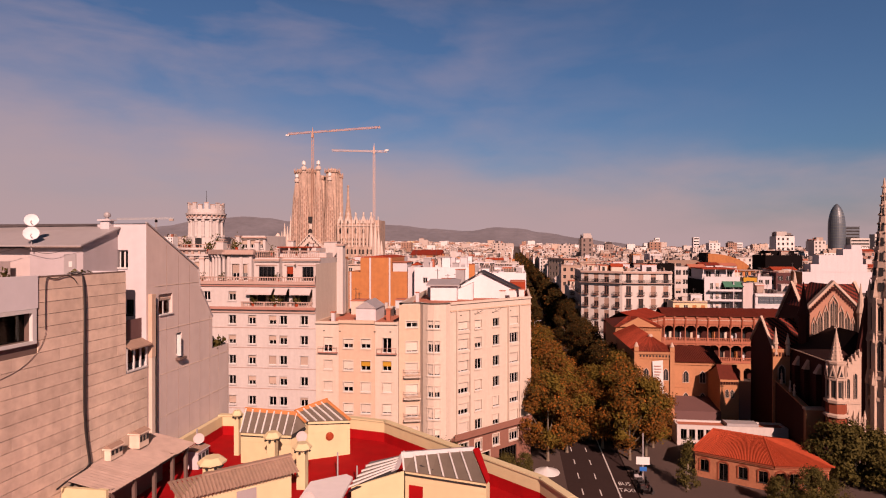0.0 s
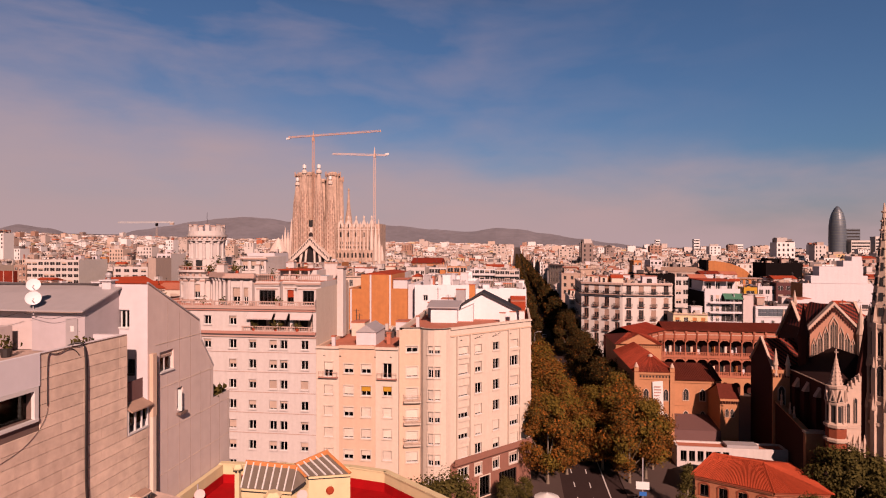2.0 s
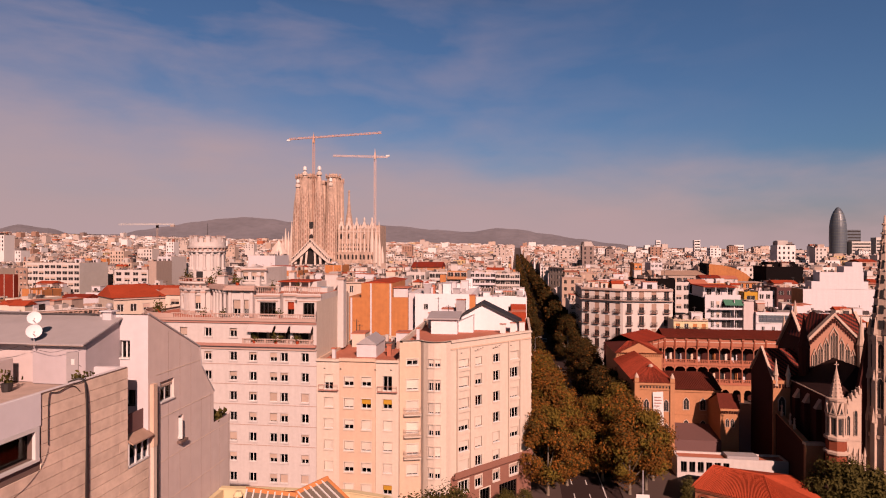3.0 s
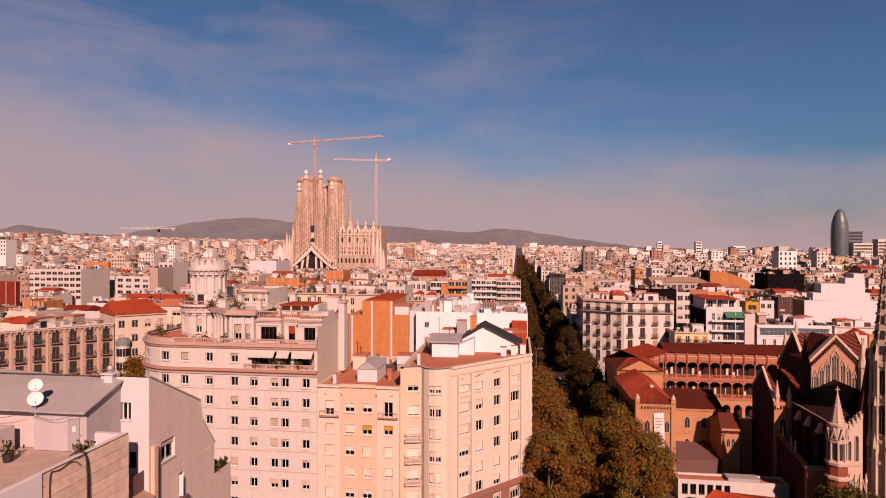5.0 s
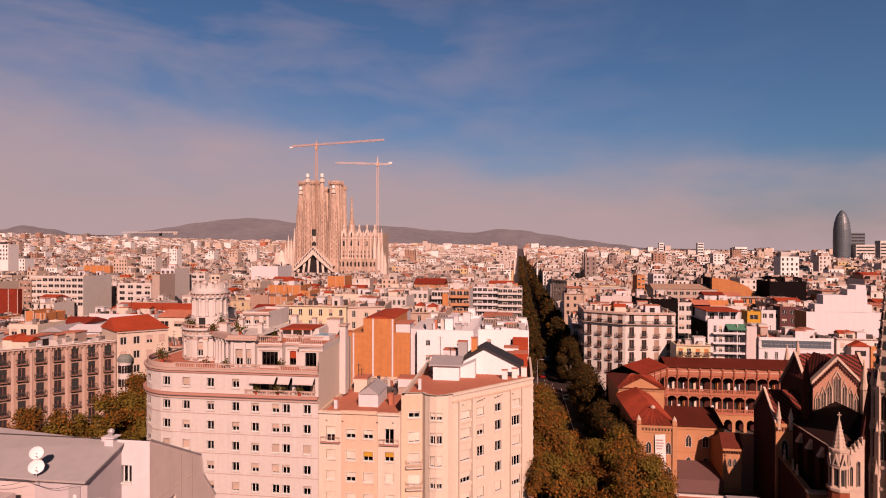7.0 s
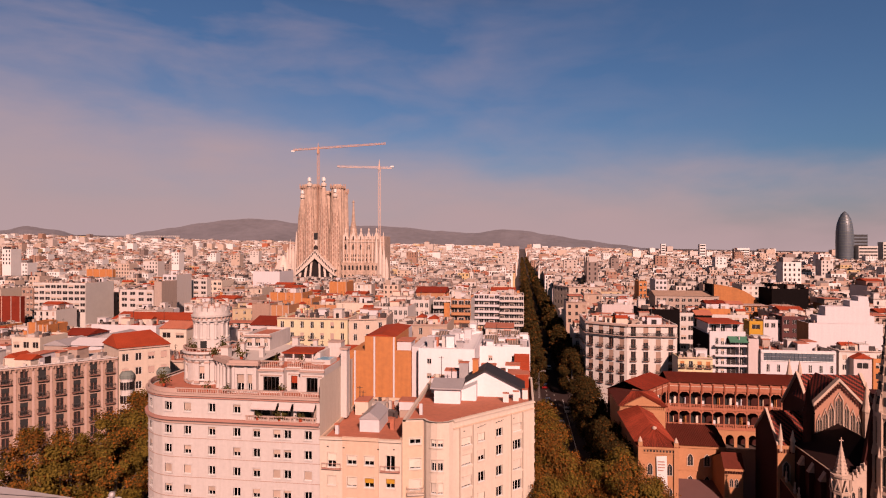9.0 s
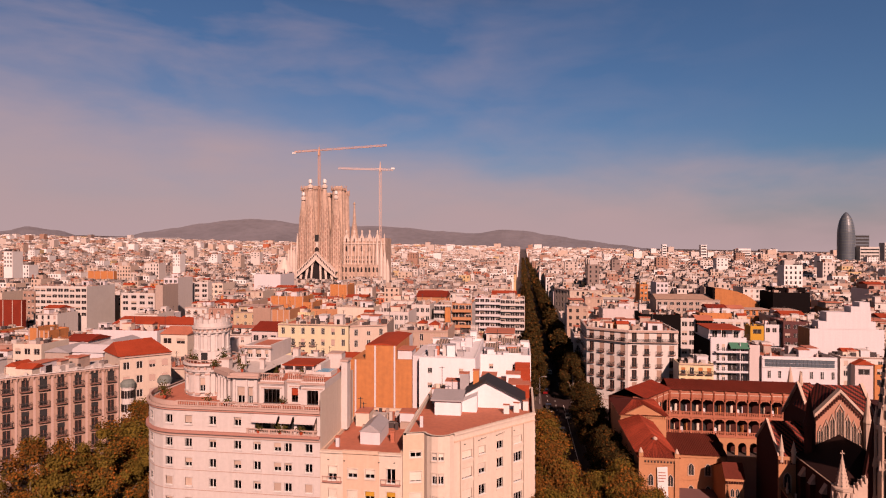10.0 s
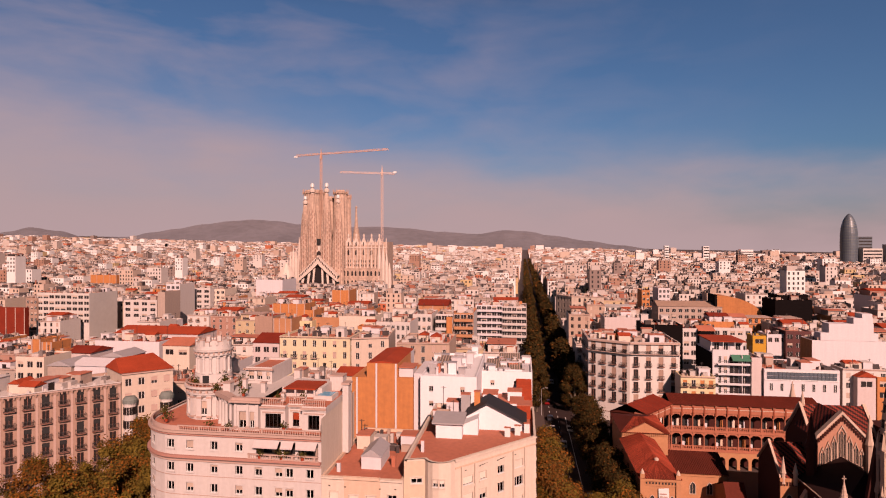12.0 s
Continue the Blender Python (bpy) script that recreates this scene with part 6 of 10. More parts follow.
def convent():
    h = thing("convent", "warm brick convent with tiled roofs and arcaded cloister", "building", (35, 130, 0))
    B, S = M["brick"], M["church_stone"]

    def block(x0, y0, x1, y1, z, mat=B, name="wall"):
        g = Geo()
        g.box(x0, y0, 0, x1, y1, z, mat)
        return part(name, g, h)

    # street wing with banner
    block(20.7, 103.5, 27.2, 123.4, 15.1)
    r = Geo()
    r.gable(20.7, 103.5, 27.2, 124, 15.15, 17.5, M["tile_dark"], "y", 0.35, hip=3.2)
    rf = part("roof", r, h, "red clay tile hipped roof")
    tg = Geo()
    tile_rows(tg, (20.35, 103.15, 15.15), (27.55, 103.15, 15.15), (23.96, 106.35, 17.5), (23.94, 106.35, 17.5), 24, M["tile_worn"])
    tile_rows(tg, (27.55, 103.15, 15.15), (27.55, 124.35, 15.15), (23.95, 121.15, 17.5), (23.95, 106.35, 17.5), 66, M["tile_worn"])
    tile_rows(tg, (20.35, 124.35, 15.15), (20.35, 103.15, 15.15), (23.95, 106.35, 17.5), (23.95, 121.15, 17.5), 66, M["tile_worn"])
    tagged(part("roof_tile", tg, rf), kind="stuff")
    hipkn = Geo()
    hipkn.turned(23.95, 106.4, [(17.2, 0.45), (17.6, 0.4), (17.8, 0.1)], 8, S)
    part("finial", hipkn, h)
    c = Geo()
    for k in range(12):
        x = 21.0 + k * 0.54
        c.box(x, 103.38, 14.2, x + 0.24, 103.49, 14.5, M["dark"])
    c.box(20.55, 103.25, 14.7, 27.35, 103.495, 15.1, B)
    c.box(20.6, 103.36, 13.85, 27.3, 103.495, 14.05, B)
    part("corbel_table", c, h)
    for x in (20.7, 26.7):
        p = Geo()
        p.box(x - 0.15, 103.2, 0, x + 0.6, 103.49, 16.0, B)
        p.turned(x + 0.22, 103.4, [(16, 0.4), (16.3, 0.3), (16.8, 0.05)], 8, S)
        part("corner_pier", p, h)
    for x, z in ((22.6, 10.2), (25.9, 10.2), (22.6, 6.0), (25.9, 6.0)):
        arch_window(h, frame_of((20.7, 103.5), (27.2, 103.5), x - 20.7, z), 0.8, 2.0)
    # pavilion behind the wing
    block(20.9, 124.2, 30.2, 137.4, 16.5)
    r = Geo()
    r.gable(20.9, 124.2, 30.2, 137.4, 16.55, 18.0, M["tile_dark"], "x", 0.4, hip=4)
    rf = part("roof", r, h, "red clay tile hipped roof")
    tg = Geo()
    tile_rows(tg, (20.5, 123.8, 16.55), (30.6, 123.8, 16.55), (26.6, 130.8, 18.0), (24.5, 130.8, 18.0), 30, M["tile_worn"], 0.08)
    tile_rows(tg, (30.6, 123.8, 16.55), (30.6, 137.8, 16.55), (26.62, 130.8, 18.0), (26.6, 130.8, 18.0), 42, M["tile_worn"], 0.08)
    tagged(part("roof_tile", tg, rf), kind="stuff")
    pg = Geo()
    pg.solid([(21.6, 124.0, 16.5), (29.5, 124.0, 16.5), (25.55, 124.0, 18.6), (21.6, 124.5, 16.5), (29.5, 124.5, 16.5), (25.55, 124.5, 18.6)], ((0, 1, 2), (5, 4, 3), (0, 2, 5, 3), (1, 4, 5, 2)), B)
    part("pediment", pg, h, "low brick pediment over the corbels")
    c = Geo()
    for k in range(22):
        x = 21.0 + k * 0.42
        c.box(x, 124.0, 15.9, x + 0.2, 124.19, 16.3, B)
    part("corbel_table", c, h)
    # link range
    block(27.25, 119.5, 40.5, 126, 10.4)
    r = Geo()
    r.solid([(27.25, 119.1, 10.4), (40.6, 119.1, 10.4), (40.6, 126, 12.6), (27.25, 126, 12.6), (27.25, 126, 10.4), (40.6, 126, 10.4)], ((0, 1, 2, 3), (3, 2, 5, 4), (1, 5, 2), (0, 3, 4), (0, 4, 5, 1)), M["tile_dark"])
    rf = part("roof", r, h, "dark weathered tile roof")
    tg = Geo()
    tile_rows(tg, (27.25, 119.1, 10.4), (40.6, 119.1, 10.4), (40.6, 126, 12.6), (27.25, 126, 12.6), 38, M["tile_dark"], 0.08)
    tagged(part("roof_tile", tg, rf), kind="stuff")
    for x in (29.9, 33.8, 37.0):
        for z in (6.3, 1.9):
            arch_window(h, frame_of((27.25, 119.5), (40.5, 119.5), x - 27.25, z), 1.0, 2.3)
    b = Geo()
    b.box(27.25, 119.38, 5.2, 40.5, 119.496, 5.4, B)
    b.box(27.25, 119.3, 9.8, 40.5, 119.496, 10.1, B)
    part("string_course", b, h)
    lean = Geo()
    lean.solid([(27.3, 112.0, 2.6), (38, 112.0, 2.6), (38, 119.4, 3.6), (27.3, 119.4, 3.6), (27.3, 112, 0), (38, 112, 0)], ((0, 1, 2, 3), (4, 5, 1, 0)), M["maroon_panel"])
    part("lean_to_roof", lean, h, "dull rose sheet lean-to roof")
    # small gabled annex
    prof = [(112.6, 0), (112.6, 8.6), (114.2, 10.9), (124.4, 6.0), (124.4, 0)]
    a = Geo()
    a.solid([(38.0, y, z) for y, z in prof] + [(41.3, y, z) for y, z in prof], [(4, 3, 2, 1, 0), (5, 6, 7, 8, 9), (1, 6, 5, 0), (4, 9, 8, 3)][:2] + [(0, 5, 6, 1), (3, 8, 9, 4)], M["brick"])
    part("wall", a, h)
    a = Geo()
    a.solid([(37.8, 112.4, 8.6), (41.5, 112.4, 8.6), (41.5, 114.2, 11.1), (37.8, 114.2, 11.1), (37.8, 124.5, 6.1), (41.5, 124.5, 6.1)], ((0, 1, 2, 3), (3, 2, 5, 4)), M["tile_dark"])
    part("roof", a, h, "dark tile roof")
    c = Geo()
    for k in range(7):
        c.box(38.1 + k * 0.46, 112.36, 7.7, 38.36 + k * 0.46, 112.59, 8.2, M["brick_shade_tone"])
    c.box(37.9, 112.3, 8.2, 41.4, 112.59, 8.6, B)
    part("corbel_table", c, h)
    for x in (39.2, 40.1):
        arch_window(h, frame_of((38, 112.6), (41.3, 112.6), x - 38, 5.2), 0.6, 1.5)
    # cloister: three tiers of openings along the court, one bent bay to the street side

    G = M["gallery_brick"]

    def gallery(p, q, n, name):
        L = math.hypot(q[0] - p[0], q[1] - p[1])
        at = frame_of(p, q, 0, 0)
        # back wall in shade-toned brick, for the gallery's dark inside
        back = Geo()
        back.box(0, 2.6, 0, L, 9.0, 15.0, M["brick_shade_tone"], at)
        wall = part("wall", back, h)
        for k in range(n):
            c0 = L * (k + 0.5) / n
            for z in (5.1, 9.9):
                door = Geo()
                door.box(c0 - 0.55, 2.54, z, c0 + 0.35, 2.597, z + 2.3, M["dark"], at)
                part("door", door, wall)
                if (k + int(z)) % 4:
                    pn = Geo()
                    j = (k * 7 + int(z)) % 5
                    pn.box(c0 + 0.42, 2.5 - 0.25 * (j % 3), z + 0.1, c0 + 0.75 + 0.12 * j, 2.596, z + 1.9 - 0.2 * (j % 2), M[("peach", "white_wall", "orange_wall", "peach", "cream")[j]], at)
                    part("notice_panel", pn, wall)
                if (k + int(z)) % 3 == 0:
                    cb = Geo()
                    cb.box(c0 - 0.9, 1.2, z, c0 - 0.3, 1.7, z + 1.2, M["white_wall"], at)
                    part("chest", cb, wall)
        for z, t in ((4.4, 0.45), (9.2, 0.45), (14.0, 0.5)):
            sl = Geo()
            sl.box(0, -0.15, z, L, 2.6, z + t, G, at)
            part("floor_slab", sl, h)
        for z0 in (4.85, 9.65):
            z1 = z0 + 4.35
            for k in range(n + 1):
                col = Geo()
                c0 = min(max(L * k / n, 0.25), L - 0.25)
                col.box(c0 - 0.22, -0.02, z0, c0 + 0.22, 0.42, z0 + 1.0, G, at)
                o = at @ Vector((c0, 0.2, 0))
                col.turned(o.x, o.y, [(z0 + 1.0, 0.17), (z1 - 0.5, 0.14), (z1 - 0.3, 0.3), (z1, 0.34)], 8, G)
                # corbelled bracket on each side under the lintel
                col.solid([at @ Vector(v) for v in ((c0 - 0.75, 0.05, z1 - 0.42), (c0 + 0.75, 0.05, z1 - 0.42), (c0 + 0.17, 0.05, z1 - 0.95), (c0 - 0.17, 0.05, z1 - 0.95), (c0 - 0.75, 0.35, z1 - 0.42), (c0 + 0.75, 0.35, z1 - 0.42), (c0 + 0.17, 0.35, z1 - 0.95), (c0 - 0.17, 0.35, z1 - 0.95))],
                          ((3, 2, 1, 0), (2, 6, 5, 1), (7, 3, 0, 4), (4, 5, 6, 7)), G)
                part("column", col, h)
                if z0 > 9:
                    pil = Geo()
                    pil.box(c0 - 0.16, -0.32, 13.4, c0 + 0.16, -0.153, 15.6, M["brick_mid"], at)
                    pil.box(c0 - 0.26, -0.5, 15.6, c0 + 0.26, -0.153, 16.05, G, at)
                    part("pilaster", pil, h)
            par = Geo()
            par.box(0, 0.1, z0 + 0.78, L, 0.3, z0 + 0.92, G, at)
            par.box(0, 0.1, z0, L, 0.3, z0 + 0.14, G, at)
            for k in range(int(L / 0.42)):
                par.box(0.1 + k * 0.42, 0.13, z0 + 0.14, 0.26 + k * 0.42, 0.27, z0 + 0.78, G, at)
            part("balustrade", par, h)
            lint = Geo()
            lint.box(0, 0.05, z1 - 0.42, L, 0.36, z1, G, at)
            part("lintel", lint, h)
        # arches on the ground
        ar = Geo()
        for k in range(n):
            a0, a1 = L * k / n, L * (k + 1) / n
            m, w = (a0 + a1) / 2, (a1 - a0) * 0.36
            pts = [(m - w, 0)] + [(m - w * math.cos(math.pi * i / 8), 2.2 + w * 1.1 * math.sin(math.pi * i / 8)) for i in range(9)] + [(m + w, 0)]
            for i in range(len(pts) - 1):
                (u0, z0), (u1, z1) = pts[i], pts[i + 1]
                if u1 > u0 + 1e-6:
                    ar.face([at @ Vector(v) for v in ((u0, 0, z0), (u1, 0, z1), (u1, 0, 4.4), (u0, 0, 4.4))], B)
                ar.face([at @ Vector(v) for v in ((u0, 0, z0), (u0, 0.5, z0), (u1, 0.5, z1), (u1, 0, z1))], M["church_stone"])
            ar.face([at @ Vector(v) for v in ((a0, 0, 0), (m - w, 0, 0), (m - w, 0, 4.4), (a0, 0, 4.4))], B)
            ar.face([at @ Vector(v) for v in ((m + w, 0, 0), (a1, 0, 0), (a1, 0, 4.4), (m + w, 0, 4.4))], B)
        part("arcade", ar, h)
        bd = Geo()
        bd.box(0, -0.15, 14.503, L, 2.6, 16.1, G, at)
        bd.box(0, -0.24, 15.0, L, -0.153, 15.16, S, at)
        part("frieze", bd, h, "brick frieze under the eaves")
        rf = Geo()
        rf.solid([at @ Vector(v) for v in ((-0.2, -0.7, 16.25), (L + 0.2, -0.7, 16.25), (L + 0.2, 4.6, 17.7), (-0.2, 4.6, 17.7), (-0.2, 9.4, 15.0), (L + 0.2, 9.4, 15.0), (-0.2, -0.7, 16.1), (L + 0.2, -0.7, 16.1))],
                 ((0, 1, 2, 3), (3, 2, 5, 4), (6, 7, 1, 0), (7, 6, 4, 5)), M["tile_dark"])
        rp = part("roof", rf, h, "dark clay tile roof")
        tg = Geo()
        tile_rows(tg, at @ Vector((-0.2, -0.7, 16.25)), at @ Vector((L + 0.2, -0.7, 16.25)), at @ Vector((L + 0.2, 4.6, 17.7)), at @ Vector((-0.2, 4.6, 17.7)), int(L / 0.33), M["roof_mid"])
        tagged(part("roof_tile", tg, rp), kind="stuff")

    gallery((37.0, 150.0), (72.0, 150.0), 13, "long")
    gallery((28.6, 139.2), (36.9, 149.9), 4, "bent")
    bn = Geo()
    bn.solid([(23.6, 103.2, 13.5), (25.3, 103.1, 13.7), (25.45, 103.0, 7.9), (23.75, 103.05, 7.6), (23.6, 103.22, 13.5), (25.3, 103.12, 13.7), (25.45, 103.02, 7.9), (23.75, 103.07, 7.6)],
             ((0, 3, 2, 1), (4, 5, 6, 7)), M["white_paint"])
    ban = tagged(part("banner", bn), "white cloth banner with pink lines of writing on the brick front", "banner")
    for k, (w, z) in enumerate(((1.1, 12.6), (1.2, 12.1), (1.15, 11.6), (0.9, 11.1))):
        ln = Geo()
        ln.box(23.85, 103.0, z, 23.85 + w, 103.02, z + 0.16, M["pink_trim"])
        part("text_bar", ln, ban)


convent()


def church():
    h = thing("church", "brick and stone gothic revival church with striped tile roofs", "church", (54, 104, 0))
    B, S, D = M["brick_shade_tone"], M["church_stone"], M["tile_dark"]

    def body(prof, x0, x1, mat, name="wall", label=""):
        """A prism along x from a profile in (y, z)."""
        g = Geo()
        n = len(prof)
        g.solid([(x0, y, z) for y, z in prof] + [(x1, y, z) for y, z in prof], [tuple(range(n - 1, -1, -1)), tuple(range(n, 2 * n))] + [(i, (i + 1) % n, n + (i + 1) % n, n + i) for i in range(n)], mat)
        return part(name, g, h, label)

    def striped(a, b, c, d, n):
        """A slope a-b (eave) to d-c (ridge) with red and dark diagonal bands of tile courses."""
        a, b, c, d = (Vector(v) for v in (a, b, c, d))
        nrm = (b - a).cross(d - a).normalized() * 0.06
        g = Geo()
        n *= 3
        vs = [a.lerp(b, i / n).lerp(d.lerp(c, i / n), k / n) + nrm for k in range(n + 1) for i in range(n + 1)]
        g.solid(vs, [(k * (n + 1) + i, k * (n + 1) + i + 1, (k + 1) * (n + 1) + i + 1, (k + 1) * (n + 1) + i) for k in range(n) for i in range(n)], M["stripe_and_shade"])
        g.slots.append(M["stripe_red"])
        g.m = [1 if (i + k) % 4 < 2 else 0 for k in range(n) for i in range(n)]
        part("roof", g, h, "roof of red and dark striped clay tiles")

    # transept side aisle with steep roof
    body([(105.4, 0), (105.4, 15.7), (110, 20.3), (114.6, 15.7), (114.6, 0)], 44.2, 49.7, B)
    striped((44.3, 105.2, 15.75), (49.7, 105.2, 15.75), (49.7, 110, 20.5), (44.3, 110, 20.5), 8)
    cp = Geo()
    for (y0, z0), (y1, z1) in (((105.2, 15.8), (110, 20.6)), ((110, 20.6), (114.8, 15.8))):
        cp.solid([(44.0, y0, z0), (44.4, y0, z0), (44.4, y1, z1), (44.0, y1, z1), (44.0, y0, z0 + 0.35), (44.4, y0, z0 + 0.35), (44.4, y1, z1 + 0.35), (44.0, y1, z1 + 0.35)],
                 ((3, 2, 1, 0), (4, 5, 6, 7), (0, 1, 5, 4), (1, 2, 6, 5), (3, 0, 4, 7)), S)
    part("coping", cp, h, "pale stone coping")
    # the lit front takes the brighter brick, the shaded sides the shade-toned one
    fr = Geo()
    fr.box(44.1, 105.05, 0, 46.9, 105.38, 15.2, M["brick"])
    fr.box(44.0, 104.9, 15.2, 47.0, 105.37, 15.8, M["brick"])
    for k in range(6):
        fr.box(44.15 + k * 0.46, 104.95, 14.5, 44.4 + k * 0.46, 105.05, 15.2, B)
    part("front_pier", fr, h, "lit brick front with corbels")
    arch_window(h, frame_of((44.1, 105.05), (46.9, 105.05), 1.4, 9.4), 1.0, 3.6)
    for x, y, z0, zt in ((44.6, 105.2, 15.8, 19.5), (46.4, 104.8, 15.8, 18.6)):
        p = Geo()
        p.turned(x, y, [(z0 - 1, 0.35), (z0 + 0.8, 0.35), (z0 + 0.9, 0.5), (z0 + 1.1, 0.42), (zt, 0.04)], 8, S)
        part("pinnacle", p, h)
    # sloping wall down to the low pier
    body([(94.95, 0), (94.95, 8.2), (105, 10.2), (105, 0)], 44.5, 45.1, B)
    c = Geo()
    c.solid([(44.35, 94.9, 8.3), (45.25, 94.9, 8.3), (45.25, 105, 10.3), (44.35, 105, 10.3), (44.35, 94.9, 8.5), (45.25, 94.9, 8.5), (45.25, 105, 10.5), (44.35, 105, 10.5)],
            ((3, 2, 1, 0), (4, 5, 6, 7), (0, 1, 5, 4), (1, 2, 6, 5), (3, 0, 4, 7)), M["brick"])
    c.box(44.3, 94.2, 0, 46.9, 94.89, 8.3, M["brick"])
    c.box(44.1, 94.05, 8.3, 47.1, 94.95, 8.7, S)
    part("coping", c, h)
    for y, z in ((99.0, 9.2), (100.4, 9.5), (103.4, 10.1)):
        p = Geo()
        p.turned(44.8, y, [(z, 0.22), (z + 0.5, 0.2), (z + 0.6, 0.3), (z + 0.8, 0.16), (z + 1.5, 0.13), (z + 1.7, 0.2), (z + 2.0, 0.02)], 8, S)
        part("pinnacle", p, h)
    # side chapel: west wall in shade-toned brick, with weathered buttresses, roof sloping up to the gable
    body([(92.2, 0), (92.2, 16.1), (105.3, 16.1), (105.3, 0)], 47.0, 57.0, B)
    # shade put into the chapel roof: plain dark tile where the tower's shadow falls
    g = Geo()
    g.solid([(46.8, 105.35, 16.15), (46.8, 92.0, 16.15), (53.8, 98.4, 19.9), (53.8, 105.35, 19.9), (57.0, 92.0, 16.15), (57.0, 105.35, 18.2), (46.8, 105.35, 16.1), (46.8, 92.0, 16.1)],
            ((1, 0, 3, 2), (1, 2, 4), (2, 3, 5, 4), (0, 1, 7, 6)), M["stripe_and_shade"])
    part("roof", g, h, "clay tile chapel roof with shade in its dark colour")
    ev = Geo()
    ev.box(46.6, 92.0, 16.0, 46.74, 105.3, 16.14, S)
    part("gutter", ev, h, "pale gutter along the chapel eave")
    for y in (95.6, 99.2, 102.4):
        bt = Geo()
        bt.box(46.2, y - 0.4, 0, 46.997, y + 0.4, 13.6, B)
        bt.solid([(46.15, y - 0.45, 13.6), (46.997, y - 0.45, 13.6), (46.997, y + 0.45, 13.6), (46.15, y + 0.45, 13.6), (46.997, y - 0.45, 15.1), (46.997, y + 0.45, 15.1)],
                 ((3, 2, 1, 0), (0, 1, 4), (2, 3, 5), (0, 4, 5, 3)), S)
        part("buttress", bt, h, "brick buttress with pale sloped cap")
    # half gable of the front between turret and bell tower, with its stepped coping
    g = Geo()
    g.solid([(47.6, 91.2, 0), (50.5, 91.2, 0), (50.5, 91.2, 17.9), (47.6, 91.2, 14.9), (47.6, 91.9, 0), (50.5, 91.9, 0), (50.5, 91.9, 17.9), (47.6, 91.9, 14.9)],
            ((0, 1, 2, 3), (7, 6, 5, 4), (3, 2, 6, 7), (1, 5, 6, 2), (0, 3, 7, 4)), S)
    g.box(47.7, 91.08, 10.2, 50.4, 91.197, 10.5, S)
    g.box(47.7, 91.08, 6.9, 50.4, 91.197, 7.2, S)
    part("front_gable", g, h, "pale stone half gable with stepped coping")
    for k in range(5):
        x, z = 48.2 + 0.5 * k, 15.5 + 0.51 * k
        st = Geo()
        st.box(x - 0.16, 90.95, z - 0.3, x + 0.2, 91.95, z + 0.42, S)
        st.turned(x, 91.3, [(z + 0.42, 0.13), (z + 0.62, 0.16), (z + 0.8, 0.02)], 6, S)
        part("coping_step", st, h)
    for x, hh in ((48.7, 2.9), (49.7, 3.7)):
        arch_window(h, frame_of((47.6, 91.2), (52, 91.2), x - 47.6, 11.0), 0.42, hh)
    # the high nave beyond, added out of view, closing the church
    body([(91.6, 0), (91.6, 24.2), (112.9, 24.2), (112.9, 0)], 61.6, 74.0, B)
    body([(92.0, 0), (92.0, 16.2), (104.9, 16.2), (104.9, 0)], 57.003, 61.597, B)
    # dark brick stands for the tower's shade; its unseen height shades the chapel
    mf = Geo()
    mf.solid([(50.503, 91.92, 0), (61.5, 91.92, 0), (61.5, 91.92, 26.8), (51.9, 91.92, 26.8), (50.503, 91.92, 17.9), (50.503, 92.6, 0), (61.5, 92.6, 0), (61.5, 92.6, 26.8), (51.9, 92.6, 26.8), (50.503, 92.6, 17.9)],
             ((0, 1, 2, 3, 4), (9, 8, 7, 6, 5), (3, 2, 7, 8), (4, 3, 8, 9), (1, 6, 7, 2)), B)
    part("main_front", mf, h, "shade-toned brick front added behind the bell tower")
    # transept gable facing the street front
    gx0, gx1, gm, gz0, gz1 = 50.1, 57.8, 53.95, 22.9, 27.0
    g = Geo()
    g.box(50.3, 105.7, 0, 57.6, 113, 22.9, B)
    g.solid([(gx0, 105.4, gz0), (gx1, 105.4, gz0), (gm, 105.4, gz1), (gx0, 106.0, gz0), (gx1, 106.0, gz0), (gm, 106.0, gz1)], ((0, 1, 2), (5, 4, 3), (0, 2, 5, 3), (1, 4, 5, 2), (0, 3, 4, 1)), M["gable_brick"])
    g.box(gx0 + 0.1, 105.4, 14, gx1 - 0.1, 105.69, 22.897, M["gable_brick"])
    part("transept_gable", g, h, "pale brick gable with stepped frieze and lancets")
    cp = Geo()
    for s in (-1, 1):
        xa = gm + s * 4.1
        cp.solid([(xa, 105.1, gz0 - 0.2), (gm, 105.1, gz1 + 0.1), (gm, 106.1, gz1 + 0.1), (xa, 106.1, gz0 - 0.2), (xa, 105.1, gz0 + 0.35), (gm, 105.1, gz1 + 0.65), (gm, 106.1, gz1 + 0.65), (xa, 106.1, gz0 + 0.35)],
                 ((0, 1, 5, 4), (4, 5, 6, 7), (2, 3, 7, 6), (3, 0, 4, 7)), S)
        for k in range(11):
            t = (k + 0.5) / 11
            x, z = gm + s * 3.8 * t, gz1 - 4.05 * t
            cp.box(x - 0.12, 105.2, z - 0.95, x + 0.12, 105.39, z - 0.25, B)
    part("coping", cp, h, "stone coping over a stepped brick frieze")
    for k, x in enumerate((50.9, 51.8, 52.75, 53.95, 55.15, 56.1, 57.0)):
        hh = (2.2, 2.7, 3.2, 4.0, 3.2, 2.7, 2.2)[k]
        z = 18.2 + (0, 0.5, 1.0, 1.5, 1.0, 0.5, 0)[k]
